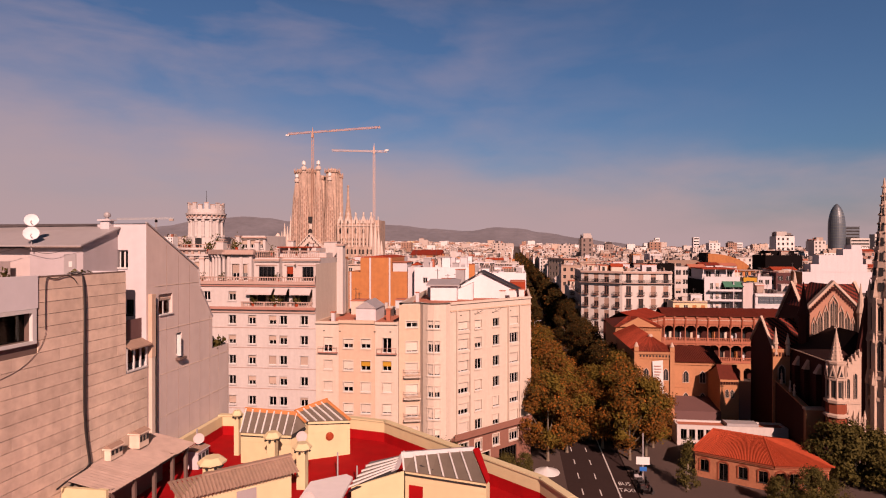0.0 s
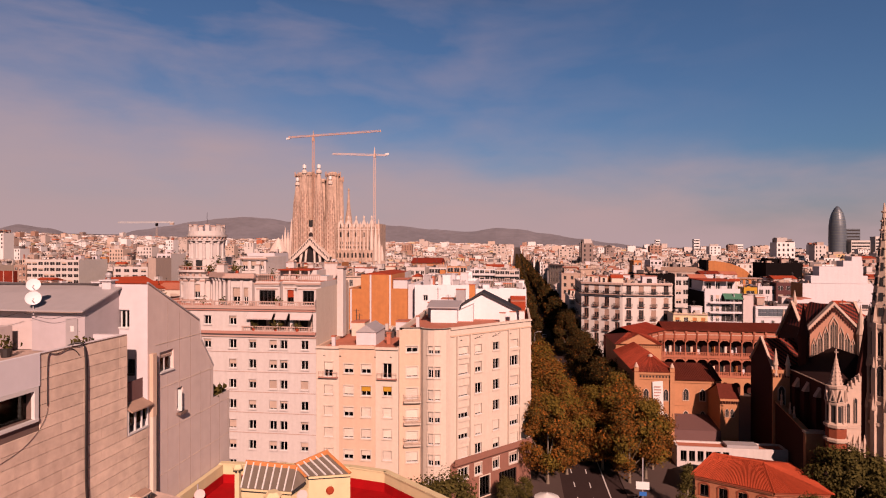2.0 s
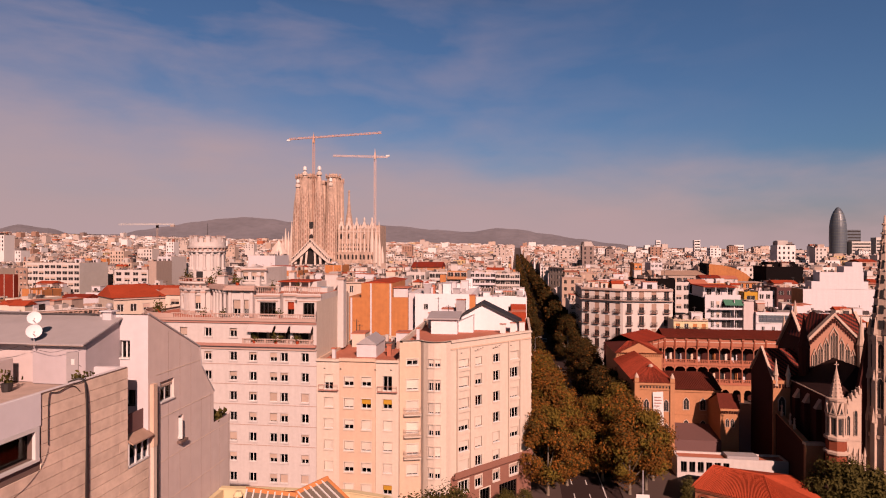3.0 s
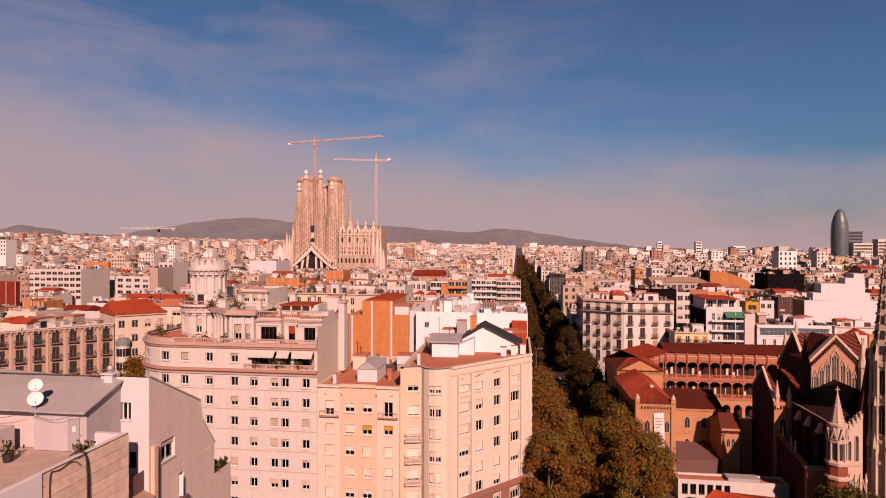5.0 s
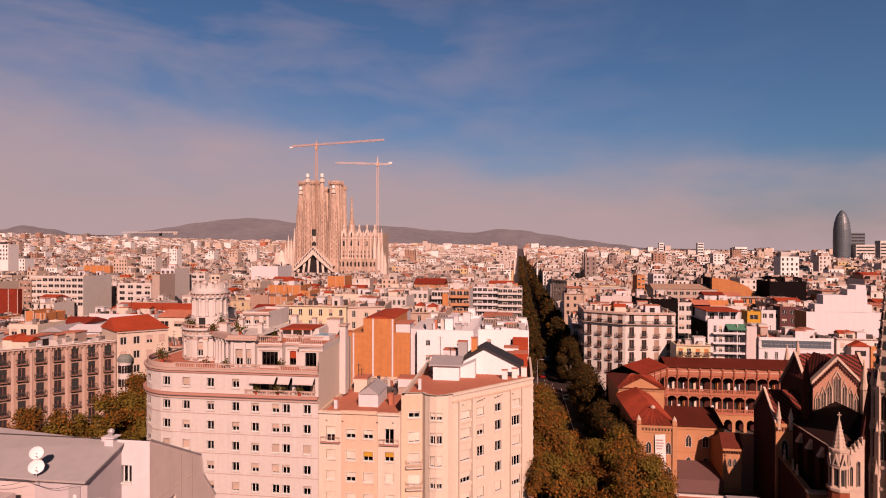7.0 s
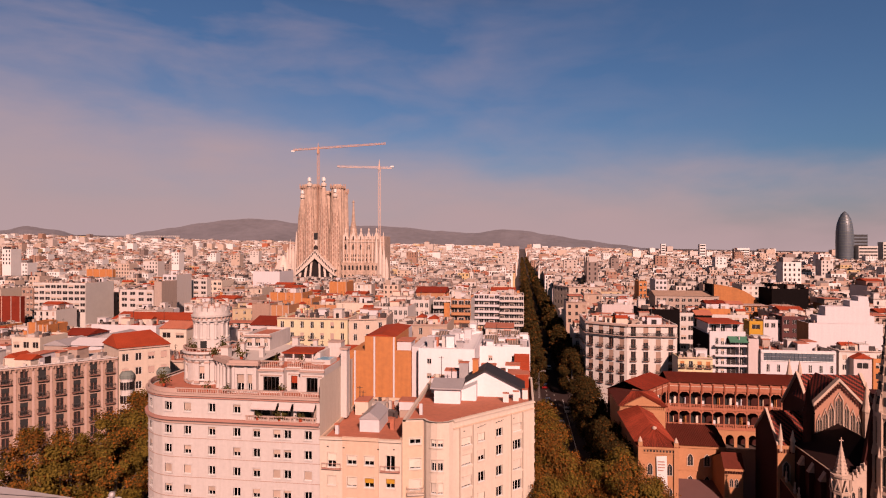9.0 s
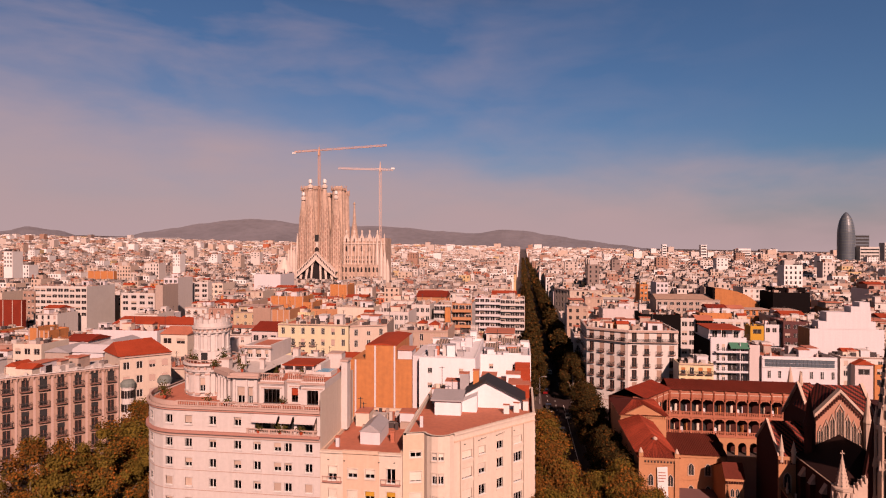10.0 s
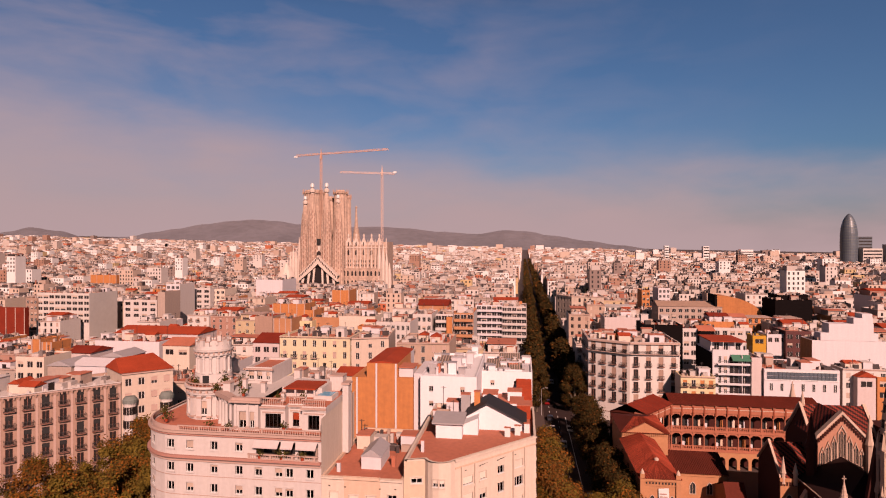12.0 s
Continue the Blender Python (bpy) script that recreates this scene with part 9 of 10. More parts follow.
    for k in range(6):
        z = 20.2 - k * 3.0
        b = Geo()
        b.box(58.4, 181.4, z - 0.2, 67.5, 182.99, z, M["white_wall"])
        b.box(58.4, 181.4, z, 67.5, 181.52, z + 0.42, M["white_wall"])
        bal = part("balcony", b, w)
        rl = Geo()
        rl.box(58.4, 181.42, z + 0.85, 67.5, 181.48, z + 0.92, M["iron"])
        part("handrail", rl, bal, "thin dark handrail")
        for x, ww, kind in ((59.4, 0.9, 0), (61.0, 0.9, 0.5), (63.4, 2.6, 0), (66.4, 1.2, 0)):
            part("window", small_window(ww, 2.3, kind, "blind"), w, "", at @ Matrix.Translation((x - 57.3, -0.2, z + 0.02)))
        dv = Geo()
        dv.box(65.2, 181.55, z + 0.003, 65.4, 182.79, z + 2.7, M["white_wall"])
        part("divider", dv, bal)
    ph = Geo()
    ph.box(57.6, 186, 23.0, 67.2, 197, 26.6, M["white_wall"])
    part("attic_wall", ph, w)
    for x in (59.4, 62.0, 65.6):
        part("window", small_window(1.5, 2.1, 0, "blind"), w, "", frame_of((57.6, 185.8), (67.2, 185.8), x - 57.6, 23.9))
    cp = Geo()
    cp.box(57.0, 183.6, 26.6, 67.3, 197.2, 26.85, M["tile_red"])
    for x in (57.2, 60.6, 63.9, 67.0):
        cp.box(x, 183.7, 23.6, x + 0.14, 183.84, 26.6, M["white_paint"])
    part("canopy", cp, w, "red-edged terrace canopy on white posts")
    tr = Geo()
    tr.box(57.3, 183.02, 23.6, 67.6, 183.14, 24.4, M["white_wall"])
    part("terrace_parapet", tr, w)
    a = Geo()
    a.solid([(62.4, 182.9, 23.0), (67.9, 182.9, 23.0), (67.9, 181.0, 21.7), (62.4, 181.0, 21.7), (67.9, 181.0, 21.35), (62.4, 181.0, 21.35)], ((0, 3, 2, 1), (2, 3, 5, 4)), material("green_awning_cloth", srgb(58, 118, 92), 0.06))
    part("awning", a, w, "green cloth awning")
    house([(67.7, 181), (70.6, 181), (70.6, 192), (67.7, 192)], 22.6, M["pale_pink"], (), rng, "narrow pale rendered stair block", clutter=1)
    # white low block with glazed strip
    s = house([(70.8, 180), (91.4, 180), (91.4, 196), (70.8, 196)], 19.6, M["white_wall"], (), rng, "white low block with a dark glazed upper strip", clutter=5, name="modern_house")
    fr = Geo()
    fr.box(70.9, 179.8, 16.3, 91.2, 179.99, 16.55, M["white_paint"])
    fr.box(70.9, 179.75, 18.75, 91.2, 179.99, 19.0, M["white_paint"])
    part("frame", fr, s)
    for k in range(18):
        for z0 in (16.58, 17.7):
            wn = Geo()
            x = 71.6 + k * 1.06
            wn.box(x, 179.85, z0, x + 0.98, 179.99, z0 + 1.0, M["tower_glass"])
            part("pane", wn, s)
    for k in range(7):
        part("window", small_window(0.9, 2.2, 0, "blind"), s, "", frame_of((70.8, 179.8), (91.4, 179.8), 2.0 + k * 2.9, 13.2))
    # stepped white party wall
    p = house([(93.2, 200), (115.4, 200), (115.4, 208), (93.2, 208)], 25.3, M["white_wall"], (), rng, "house with a large blank pale stepped party wall", clutter=5, name="party_wall_house")
    g = Geo()
    for x0, x1, z0, z1 in ((95.7, 112.8, 25.3, 27.8), (98.2, 111.4, 27.803, 30.8), (105.5, 111.2, 30.803, 32.7), (108.0, 111.0, 32.703, 34.1)):
        g.box(x0, 199.9, z0, x1, 204, z1, M["white_wall"])
    part("stepped_wall", g, p, "blank pale wall rising in steps")
    house([(98.0, 191.5), (111.0, 191.5), (111.0, 198.5), (98.0, 198.5)], 18.0, HOUSE[1], (0,), rng, "pale house with tiled terraces", 3.1, 1.2, 1.6, 3.0, 0, clutter=5)
    # modern balconied blocks down the street
    for x0, x1, y, z, mat, n in ((-34.2, -27.2, 223.5, 29.0, "white_stone", 7), (-27.0, -19.2, 223.8, 29.5, "brick", 7), (-23.6, -10.5, 291, 26.0, "white_wall", 7), (-10.4, 1.8, 289.5, 25.6, "white_stone", 7)):
        m = house([(x0, y), (x1, y), (x1, y + 18), (x0, y + 18)], z, M[mat], (), rng, "modern apartment block with banded balconies", clutter=5, name="modern_house", group="banded blocks")
        for k in range(n):
            zz = z - 3.3 - k * 3.05
            b = Geo()
            b.box(x0 + 0.1, y - 1.5, zz, x1 - 0.1, y - 0.003, zz + 1.05, M[mat])
            part("balcony", b, m)
            c = int((x1 - x0) / 2.3)
            for i in range(c):
                part("window", small_window(2.2, 2.0, (0, 0, 0, 0.4)[(i + k) % 4], "blind"), m, "", frame_of((x0, y - 0.2), (x1, y - 0.2), (x1 - x0) * (i + 0.5) / c, zz + 0.7))
    # yellow house left of the orange wall, and its paler neighbour
    house([(-72.4, 163), (-50.6, 163), (-50.6, 180), (-72.4, 180)], 28.8, M["straw_render"], (0, 1), rng, "pale yellow house with dark windows and iron balconies", 3.3, 1.1, 1.9, 2.9, 0.35, clutter=7)
    house([(-50.4, 164), (-40, 168), (-42, 186), (-50.4, 186)], 28.4, HOUSE[0], (0,), rng, "cream house beside the yellow one", 3.3, 1.1, 1.9, 2.9, 0.3, clutter=7)
    house([(-38, 170), (-22, 172), (-22, 190), (-38, 190)], 26.4, HOUSE[2], (0,), rng, "sand-coloured house with tall windows", 3.3, 1.1, 2.0, 2.9, 0.3, clutter=7)
    house([(20.4, 352), (28, 338), (46, 337), (46, 360), (20.4, 365)], 27, HOUSE[0], (0, 1), rng, "cream corner house down the street", 3.6, 1.2, 2.2, 3.0, 0.5, clutter=10)
    e = thing("party_wall_house", "house with a long orange party wall falling in a curve", "house", (111, 322, 0))
    g = Geo()
    top = [(122.0, 21.0), (120.4, 23.6), (118.0, 25.7), (115.0, 27.4), (111.6, 28.7), (108.0, 29.5), (104.5, 29.9), (101.5, 29.9)]
    prof = [(101.5, 0), (122.0, 0)] + top
    n = len(prof)
    g.solid([(x, 318 - (x - 101.5) * 0.25, z) for x, z in prof] + [(x, 332, z) for x, z in prof], [tuple(range(n)), tuple(range(2 * n - 1, n - 1, -1))] + [(i, n + i, n + (i + 1) % n, (i + 1) % n) for i in range(n)], M["orange_wall"])
    part("wall", g, e)
    rd = Geo()
    rd.box(100.4, 317.6, 0, 101.497, 330, 30.4, M["shade_and_black"])
    part("end_wall", rd, e, "dark end wall")


corner_houses()


scatter(peach, [(-28.1, 89), (-16.4, 89), (-16.4, 99.5), (-28.1, 99.5)], 22.4, 4, rngh, False)
scatter(cream, [(-16, 97), (-9.6, 97), (-9.6, 107.5), (-16, 107.5)], 24.85, 4, rngh, False)
LAND = []


def landmark_houses():
    """The single houses that stand out from the roofs, each with its own wall, ribs, roof and openings."""
    rng = random.Random(21)

    def block(x0, x1, y, depth, z, wall, roof, cols, rows, label, ribs=0, side="", wide=0.62, tall=1.7):
        e = thing("house", label, "house", ((x0 + x1) / 2, y + depth / 2, 0))
        W, L = M[wall], x1 - x0
        LAND.append((x0 - 0.5, y - 4, x1 + 0.5, y + depth + 0.5, z))
        g = Geo()
        pitch = 3.3
        bay = L / cols if cols else L
        w, hh = min(bay * wide, 3.4), tall
        holes = [(bay * (c + 0.5) - w / 2, bay * (c + 0.5) + w / 2, z - 3.0 - r * pitch, z - 3.0 - r * pitch + hh) for c in range(cols) for r in range(rows)]
        facade(g, (x0, y), (x1, y), 0, z, holes, W, 0.25)
        S = M[side] if side else W
        facade(g, (x1, y), (x1, y + depth), 0, z, [], S)
        facade(g, (x1, y + depth), (x0, y + depth), 0, z, [], W)
        facade(g, (x0, y + depth), (x0, y), 0, z, [], S)
        poly = [(x0, y), (x1, y), (x1, y + depth), (x0, y + depth)]
        if roof == "flat":
            roof_deck(g, poly, z, 0.5, min(0.3, depth / 5), W, M[rng.choice(("terracotta", "terracotta", "tile_red", "white_trim"))])
        part("wall", g, e)
        for a, b, c, d in holes:
            part("window", small_window(round(w, 1), hh, rng.choice((0, 0, 0, 0.5)), "blind"), e, "", frame_of((x0, y), (x1, y), (a + b) / 2, c))
        if roof != "flat":
            tile = M[{"red": rng.choice(("tile_red", "roof_mid", "terracotta", "roof_mid")), "gable": "tile_red", "zinc": "zinc", "white": "white_wall", "grey": "corrugated"}[roof]]
            r = Geo()
            r.gable(x0, y, x1, y + depth, z + 0.003, z + min(2.4, depth * 0.16), tile, "y" if roof in ("gable", "zinc") else "x", 0.35)
            part("roof", r, e)
        else:
            scatter(e, poly, z - 0.5, min(6, max(1, int(L * depth / 40))) if depth > 4 else 0, rng)
        for k in range(ribs + 1 if ribs else 0):
            rb = Geo()
            u = x0 + L * k / ribs
            u = min(max(u, x0 + 0.2), x1 - 0.2)
            rb.box(u - 0.2, y - 0.12, 3, u + 0.2, y - 0.003, z, M["white_trim"])
            part("rib", rb, e)

    block(-269.6, -237.3, 284.0, 22.0, 30.0, "office", "flat", 9, 5, "beige office block with rows of wide windows and blank side wall", side="office", wide=0.8, tall=1.7)
    block(-222.7, -202.3, 292.2, 16.0, 26.0, "white_stone", "flat", 4, 3, "pale block with a grid of deep square windows", side="grey_party")
    block(-198.5, -194.1, 287.3, 14.0, 31.0, "grey_party", "flat", 0, 0, "narrow grey rendered rear block")
    block(-216.6, -207.6, 321.7, 16.0, 33.0, "white_wall", "flat", 3, 7, "slim white apartment tower with dark windows", side="white_stone")
    block(-216.4, -201.0, 344.5, 16.0, 29.0, "white_stone", "flat", 3, 4, "white block with a few square windows")
    block(-203.2, -193.7, 349.6, 16.0, 28.0, "cream", "flat", 3, 4, "cream block beside the white one")
    block(-442.6, -413.1, 530.8, 20.0, 27.0, "orange_wall", "flat", 0, 0, "house with orange ribbed party wall", ribs=4)
    block(-263.8, -247.7, 253.6, 2.4, 25.0, "roof_mid", "flat", 0, 0, "house with brick-red ribbed party wall", ribs=3)
    block(-275.9, -268.8, 283.2, 14.0, 27.0, "brown_house", "flat", 3, 5, "dark balconied apartment house")
    block(-184.1, -164.7, 374.0, 24.0, 33.0, "white_wall", "flat", 0, 0, "house with a tall blank white party wall")
    block(-125.5, -108.2, 273.1, 14.0, 27.0, "orange_wall", "flat", 0, 0, "house with orange party wall and white ribs", ribs=4)
    block(-105.4, -100.2, 264.6, 14.0, 25.0, "orange_wall", "flat", 0, 0, "narrow house with orange side wall", ribs=1)
    block(-105.9, -97.7, 231.5, 12.0, 25.0, "brick", "flat", 0, 0, "house with brown brick party wall", ribs=3)
    block(-117.5, -109.3, 238.0, 14.0, 25.0, "brown_house", "flat", 0, 0, "brown rendered rear wing")
    block(-101.2, -92.0, 240.3, 10.0, 23.0, "pale_yellow", "flat", 2, 1, "small pale yellow rendered house")
    block(-93.8, -81.4, 245.7, 14.0, 24.0, "brick", "flat", 0, 0, "house with brown party wall and stair run")
    block(-125.9, -113.9, 364.1, 16.0, 27.0, "orange_wall", "flat", 0, 0, "house with orange side wall", ribs=2)
    block(-85.3, -76.6, 171.9, 14.0, 25.0, "pale_pink", "red", 3, 5, "rose house with dark balconies and red tiled eave")
    block(-78.1, -62.2, 235.8, 14.0, 26.0, "cream", "flat", 0, 0, "cream house with blank upper wall and a drain pipe")
    block(-63.3, -56.5, 212.9, 6.0, 25.0, "orange_wall", "flat", 0, 0, "house with small orange party wall", ribs=2)
    block(-53.6, -40.8, 205.0, 16.0, 28.0, "white_stone", "flat", 7, 3, "stone apartment house with mouldings")
    block(-43.9, -35.7, 222.5, 16.0, 29.0, "white_stone", "flat", 4, 3, "pale stone house with cornice")
    block(-45.5, -32.5, 246.0, 14.0, 30.0, "brick", "red", 0, 0, "house with brown side and red gable roof", ribs=2)
    block(-29.6, -27.4, 221.3, 1.8, 28.0, "orange_wall", "flat", 0, 0, "narrow house with orange wall")
    block(68.2, 95.8, 256.2, 14.0, 21.3, "white_stone", "flat", 9, 2, "pale house with red gabled attics and orange parapet")
    block(76.8, 95.9, 260.0, 9.0, 23.4, "orange_wall", "flat", 0, 0, "long orange terrace parapet")
    block(80.6, 88.2, 262.0, 8.0, 25.4, "white_wall", "red", 2, 1, "white attic under a red tiled roof", wide=0.4)
    block(89.2, 95.4, 261.5, 8.0, 25.2, "pale_pink", "red", 2, 1, "pale attic under a red tiled roof", wide=0.4)
    # near-black rear blocks among these have shade put into the wall colour
    block(43.0, 56.8, 214.0, 12.0, 27.6, "shade_and_black", "flat", 0, 0, "rear block with shade in its wall colour")
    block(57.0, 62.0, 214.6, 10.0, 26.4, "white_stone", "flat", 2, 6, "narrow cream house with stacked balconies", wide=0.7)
    block(62.2, 67.4, 213.0, 9.0, 25.8, "shade_and_black", "red", 0, 0, "rear wing with red roof and shade in its wall colour")
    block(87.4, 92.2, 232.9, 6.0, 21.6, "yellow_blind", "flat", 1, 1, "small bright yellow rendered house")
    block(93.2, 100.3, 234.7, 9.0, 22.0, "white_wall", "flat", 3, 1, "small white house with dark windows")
    # these three carry shade in their near-black walls
    block(124.0, 141.1, 302.7, 16.0, 29.4, "shade_and_black", "flat", 0, 0, "apartment block with shade put into its blank walls")
    block(126.5, 139.0, 306.0, 9.0, 31.6, "shade_and_black", "flat", 0, 0, "setback attic in the shade colour with pale roof huts")
    block(136.5, 152.0, 331.0, 12.0, 30.0, "shade_and_black", "flat", 0, 0, "rear block in the shade colour with pale roof terraces")
    block(99.2, 108.3, 232.9, 12.0, 23.6, "maroon_render", "flat", 3, 3, "dull maroon house with shaded windows")
    block(71.6, 103.9, 317.3, 16.0, 24.0, "grey_party", "grey", 10, 2, "long hall with grey-brown sheet roof")
    block(35.4, 50.8, 256.0, 14.0, 25.0, "pale_pink", "flat", 0, 0, "large pale rendered rear building")
    block(87.3, 94.7, 386.9, 16.0, 29.0, "white_wall", "flat", 3, 6, "white apartment block with small windows")
    block(72.6, 77.3, 365.0, 14.0, 29.0, "orange_wall", "flat", 2, 5, "orange rendered apartment block with windows")
    block(101.0, 106.1, 189.2, 10.0, 16.0, "pale_pink", "gable", 1, 1, "pale gabled house with shuttered window")
    block(106.9, 110.4, 189.9, 10.0, 16.0, "orange_wall", "flat", 1, 2, "small orange rendered corner house")
    block(-161.0, -157.6, 167.5, 8.0, 25.0, "orange_wall", "flat", 0, 0, "narrow orange party wall", ribs=1)
    block(-152.9, -149.3, 163.0, 8.0, 25.0, "orange_wall", "flat", 0, 0, "orange party wall with pale ribs", ribs=2)
    block(-147.1, -143.3, 160.8, 8.0, 23.0, "orange_wall", "flat", 0, 0, "low orange party wall", ribs=2)
    block(-144.5, -135.4, 145.1, 10.0, 24.0, "cream", "flat", 3, 2, "cream house with dark openings and attic")
    block(-129.0, -121.8, 139.5, 9.0, 23.0, "grey_party", "zinc", 0, 0, "grey gabled roof house")
    block(-122.6, -112.5, 140.6, 9.0, 23.0, "white_wall", "white", 0, 0, "house with low white sheet roof")
    block(-123.7, -116.0, 153.2, 9.0, 23.0, "pale_pink", "zinc", 0, 0, "pale house with dark sheet roof")
    block(-147.8, -123.4, 179.7, 12.0, 23.0, "white_wall", "flat", 0, 0, "long low house with white wall")
    block(-162.5, -127.0, 208.8, 14.0, 21.0, "pale_pink", "red", 0, 0, "low hall with long red roof")
    block(-143.9, -135.0, 162.2, 10.0, 22.0, "pale_pink", "red", 1, 1, "pale house with red tiled lean-to")
    block(-118.0, -108.5, 173.7, 12.0, 23.0, "cream", "red", 2, 1, "cream house with terrace and dark roof hut")


landmark_houses()


def dome_house():
    e = thing("dome_house", "pale house with a stepped conical dome", "house", (-174, 402, 0))
    g = Geo()
    g.turned(-174, 402, [(0, 9), (28, 9), (28, 9.6), (29, 9.6), (29, 8.4), (33, 7.2), (33, 7.0), (37, 5.2), (37, 5.0), (41, 2.6), (44, 0.3)], 16, M["sag_pale"], flute=0.06)
    part("dome", g, e)
    LAND.append((-184, 392, -164, 412, 40))


dome_house()


CRANE = (-323.4, 480, 59.4)


def far_crane():
    """A grey tower crane over the roofs of the far quarter."""
    x, y, z = CRANE
    c = thing("tower_crane", "thin grey tower crane with a long pale jib", "crane", (x, y, 0))
    m = Geo()
    for dx in (-0.55, 0.45):
        for dy in (-0.5, 0.5):
            m.box(x + dx, y + dy, 0, x + dx + 0.14, y + dy + 0.14, z, M["grey_party"])
    for k in range(int(z / 1.6)):
        m.box(x - 0.55, y - 0.5, k * 1.6, x + 0.59, y - 0.4, k * 1.6 + 0.22, M["grey_party"])
    tagged(part("mast", m, c, "grey lattice mast"), "grey lattice mast", kind="stuff")
    cb = Geo()
    cb.box(x - 0.8, y - 0.8, z - 3.2, x + 0.9, y + 0.8, z - 0.8, M["shade_and_black"])
    part("cab", cb, c, "dark cab")
    j = Geo()
    j.box(x - 38, y - 0.4, z - 0.5, x + 17, y + 0.4, z - 0.1, M["office"])
    for k in range(24):
        u = x - 38 + k * 2.3
        j.box(u, y - 0.3, z - 0.1, u + 0.14, y + 0.3, z + 0.7, M["office"])
    j.box(x - 38, y - 0.1, z + 0.7, x + 17, y + 0.1, z + 0.86, M["office"])
    tagged(part("jib", j, c), kind="stuff")
    w = Geo()
    w.box(x + 13.2, y - 0.9, z - 2.2, x + 16.6, y + 0.9, z - 0.5, M["grey_party"])
    part("counterweight", w, c)


far_crane()


def roof_cap(x0, x1, y, z):
    """Hold a roof down so that it leaves the upper storeys of the landmark houses behind it free."""
    for a, b, c, d, top in LAND:
        if b > y and x0 / y < c / b + 0.01 and x1 / y > a / b - 0.01:
            z = min(z, 54 - (54 - top + 12) * y / (b + 4))
    return z


def fill_blocks():
    """Houses side by side along the remaining blocks within a few hundred metres."""
    rng = random.Random(77)
    count = 0
    labels = ("cream rendered town house with parapet roof", "white rendered town house with roof huts", "sand-coloured town house with parapet roof", "grey stone town house with roof terrace", "ochre rendered town house with parapet roof", "rose rendered town house with roof terrace")
    taken = [(-59.5, 77, 3, 131), (-21, 114, 3, 147), (-76, 160, -20, 192), (18, 40, 74, 166), (40, 165, 96, 199.5), (92, 186, 116, 223), (19, 180, 50, 213), (-232, 238, -200, 266), (-229, 294, -176, 321), (-36, 222, 3, 310), (19, 336, 47, 366), (102, 320, 132, 346), (-131, 78, -85, 138), (-85, 40, -60, 420), (2.5, 0, 20.2, 900)] + LAND
    rows = []
    y = 128
    strips = [(-59, 131, 2, 150), (-59, 192, 2, 214), (-59, 214, 2, 222), (-59, 226, -37, 300), (-59, 312, 2, 330), (-300, 138, -88, 232), (-300, 250, -88, 370), (50, 194, 130, 300), (20.4, 224, 50, 300), (120, 120, 190, 190), (132, 200, 260, 320), (48, 337, 102, 372), (132, 330, 300, 380), (92.5, 150, 124, 198), (92.5, 128, 124, 150), (20.4, 300, 100, 318), (-59, 332, 2, 372), (75, 96, 110, 150)]
    for sx0, sy0, sx1, sy1 in strips:
        y = sy0
        while y < sy1 - 9:
            d = rng.uniform(13, 19)
            x = sx0
            while x < sx1 - 6:
                w = rng.uniform(9, 17)
                x1 = min(x + w, sx1)
                y1 = min(y + d, sy1)
                box = (x, y, x1, y1)
                if not any(box[0] < t[2] and box[2] > t[0] and box[1] < t[3] and box[3] > t[1] for t in taken):
                    # keep only what the view can hold
                    bear = math.degrees(math.atan2((x + x1) / 2, y))
                    if -48 < bear < 32:
                        k = rng.choice((0, 1, 1, 1, 2, 3, 4, 5, 0))
                        z = rng.gauss(22.0, 2.8) if rng.random() < 0.75 else rng.uniform(9, 17)
                        z = max(roof_cap(x, x1, y, min(max(z, 8), 28.5)), 6)
                        if x < -125 and y < 240:
                            z = min(z, 13 + 4 * rng.random())
                        jit = rng.uniform(0, 2.5)
                        near = y < 330
                        house([(x + 0.02, y + jit), (x1 - 0.02, y + jit), (x1 - 0.02, y1 - 0.1), (x + 0.02, y1 - 0.1)], z, M["orange_wall"] if rng.random() < 0.07 else HOUSE[k], (0,) if near else (0,), rng, labels[k], 3.2, rng.choice((1.0, 1.2)), rng.choice((1.6, 2.0)), rng.choice((2.7, 3.3, 3.9)), rng.choice((0, 0, 0.4, 0.8)),
                              rng.choice(("terracotta", "terracotta", "white_trim", "tile_red")), rng.randrange(3, 8), low=max(4.2, z - 9.8), group="court houses" if x < -125 and y < 240 else "town houses")
                        count += 1
                x = x1
            y += d
    return count


fill_blocks()


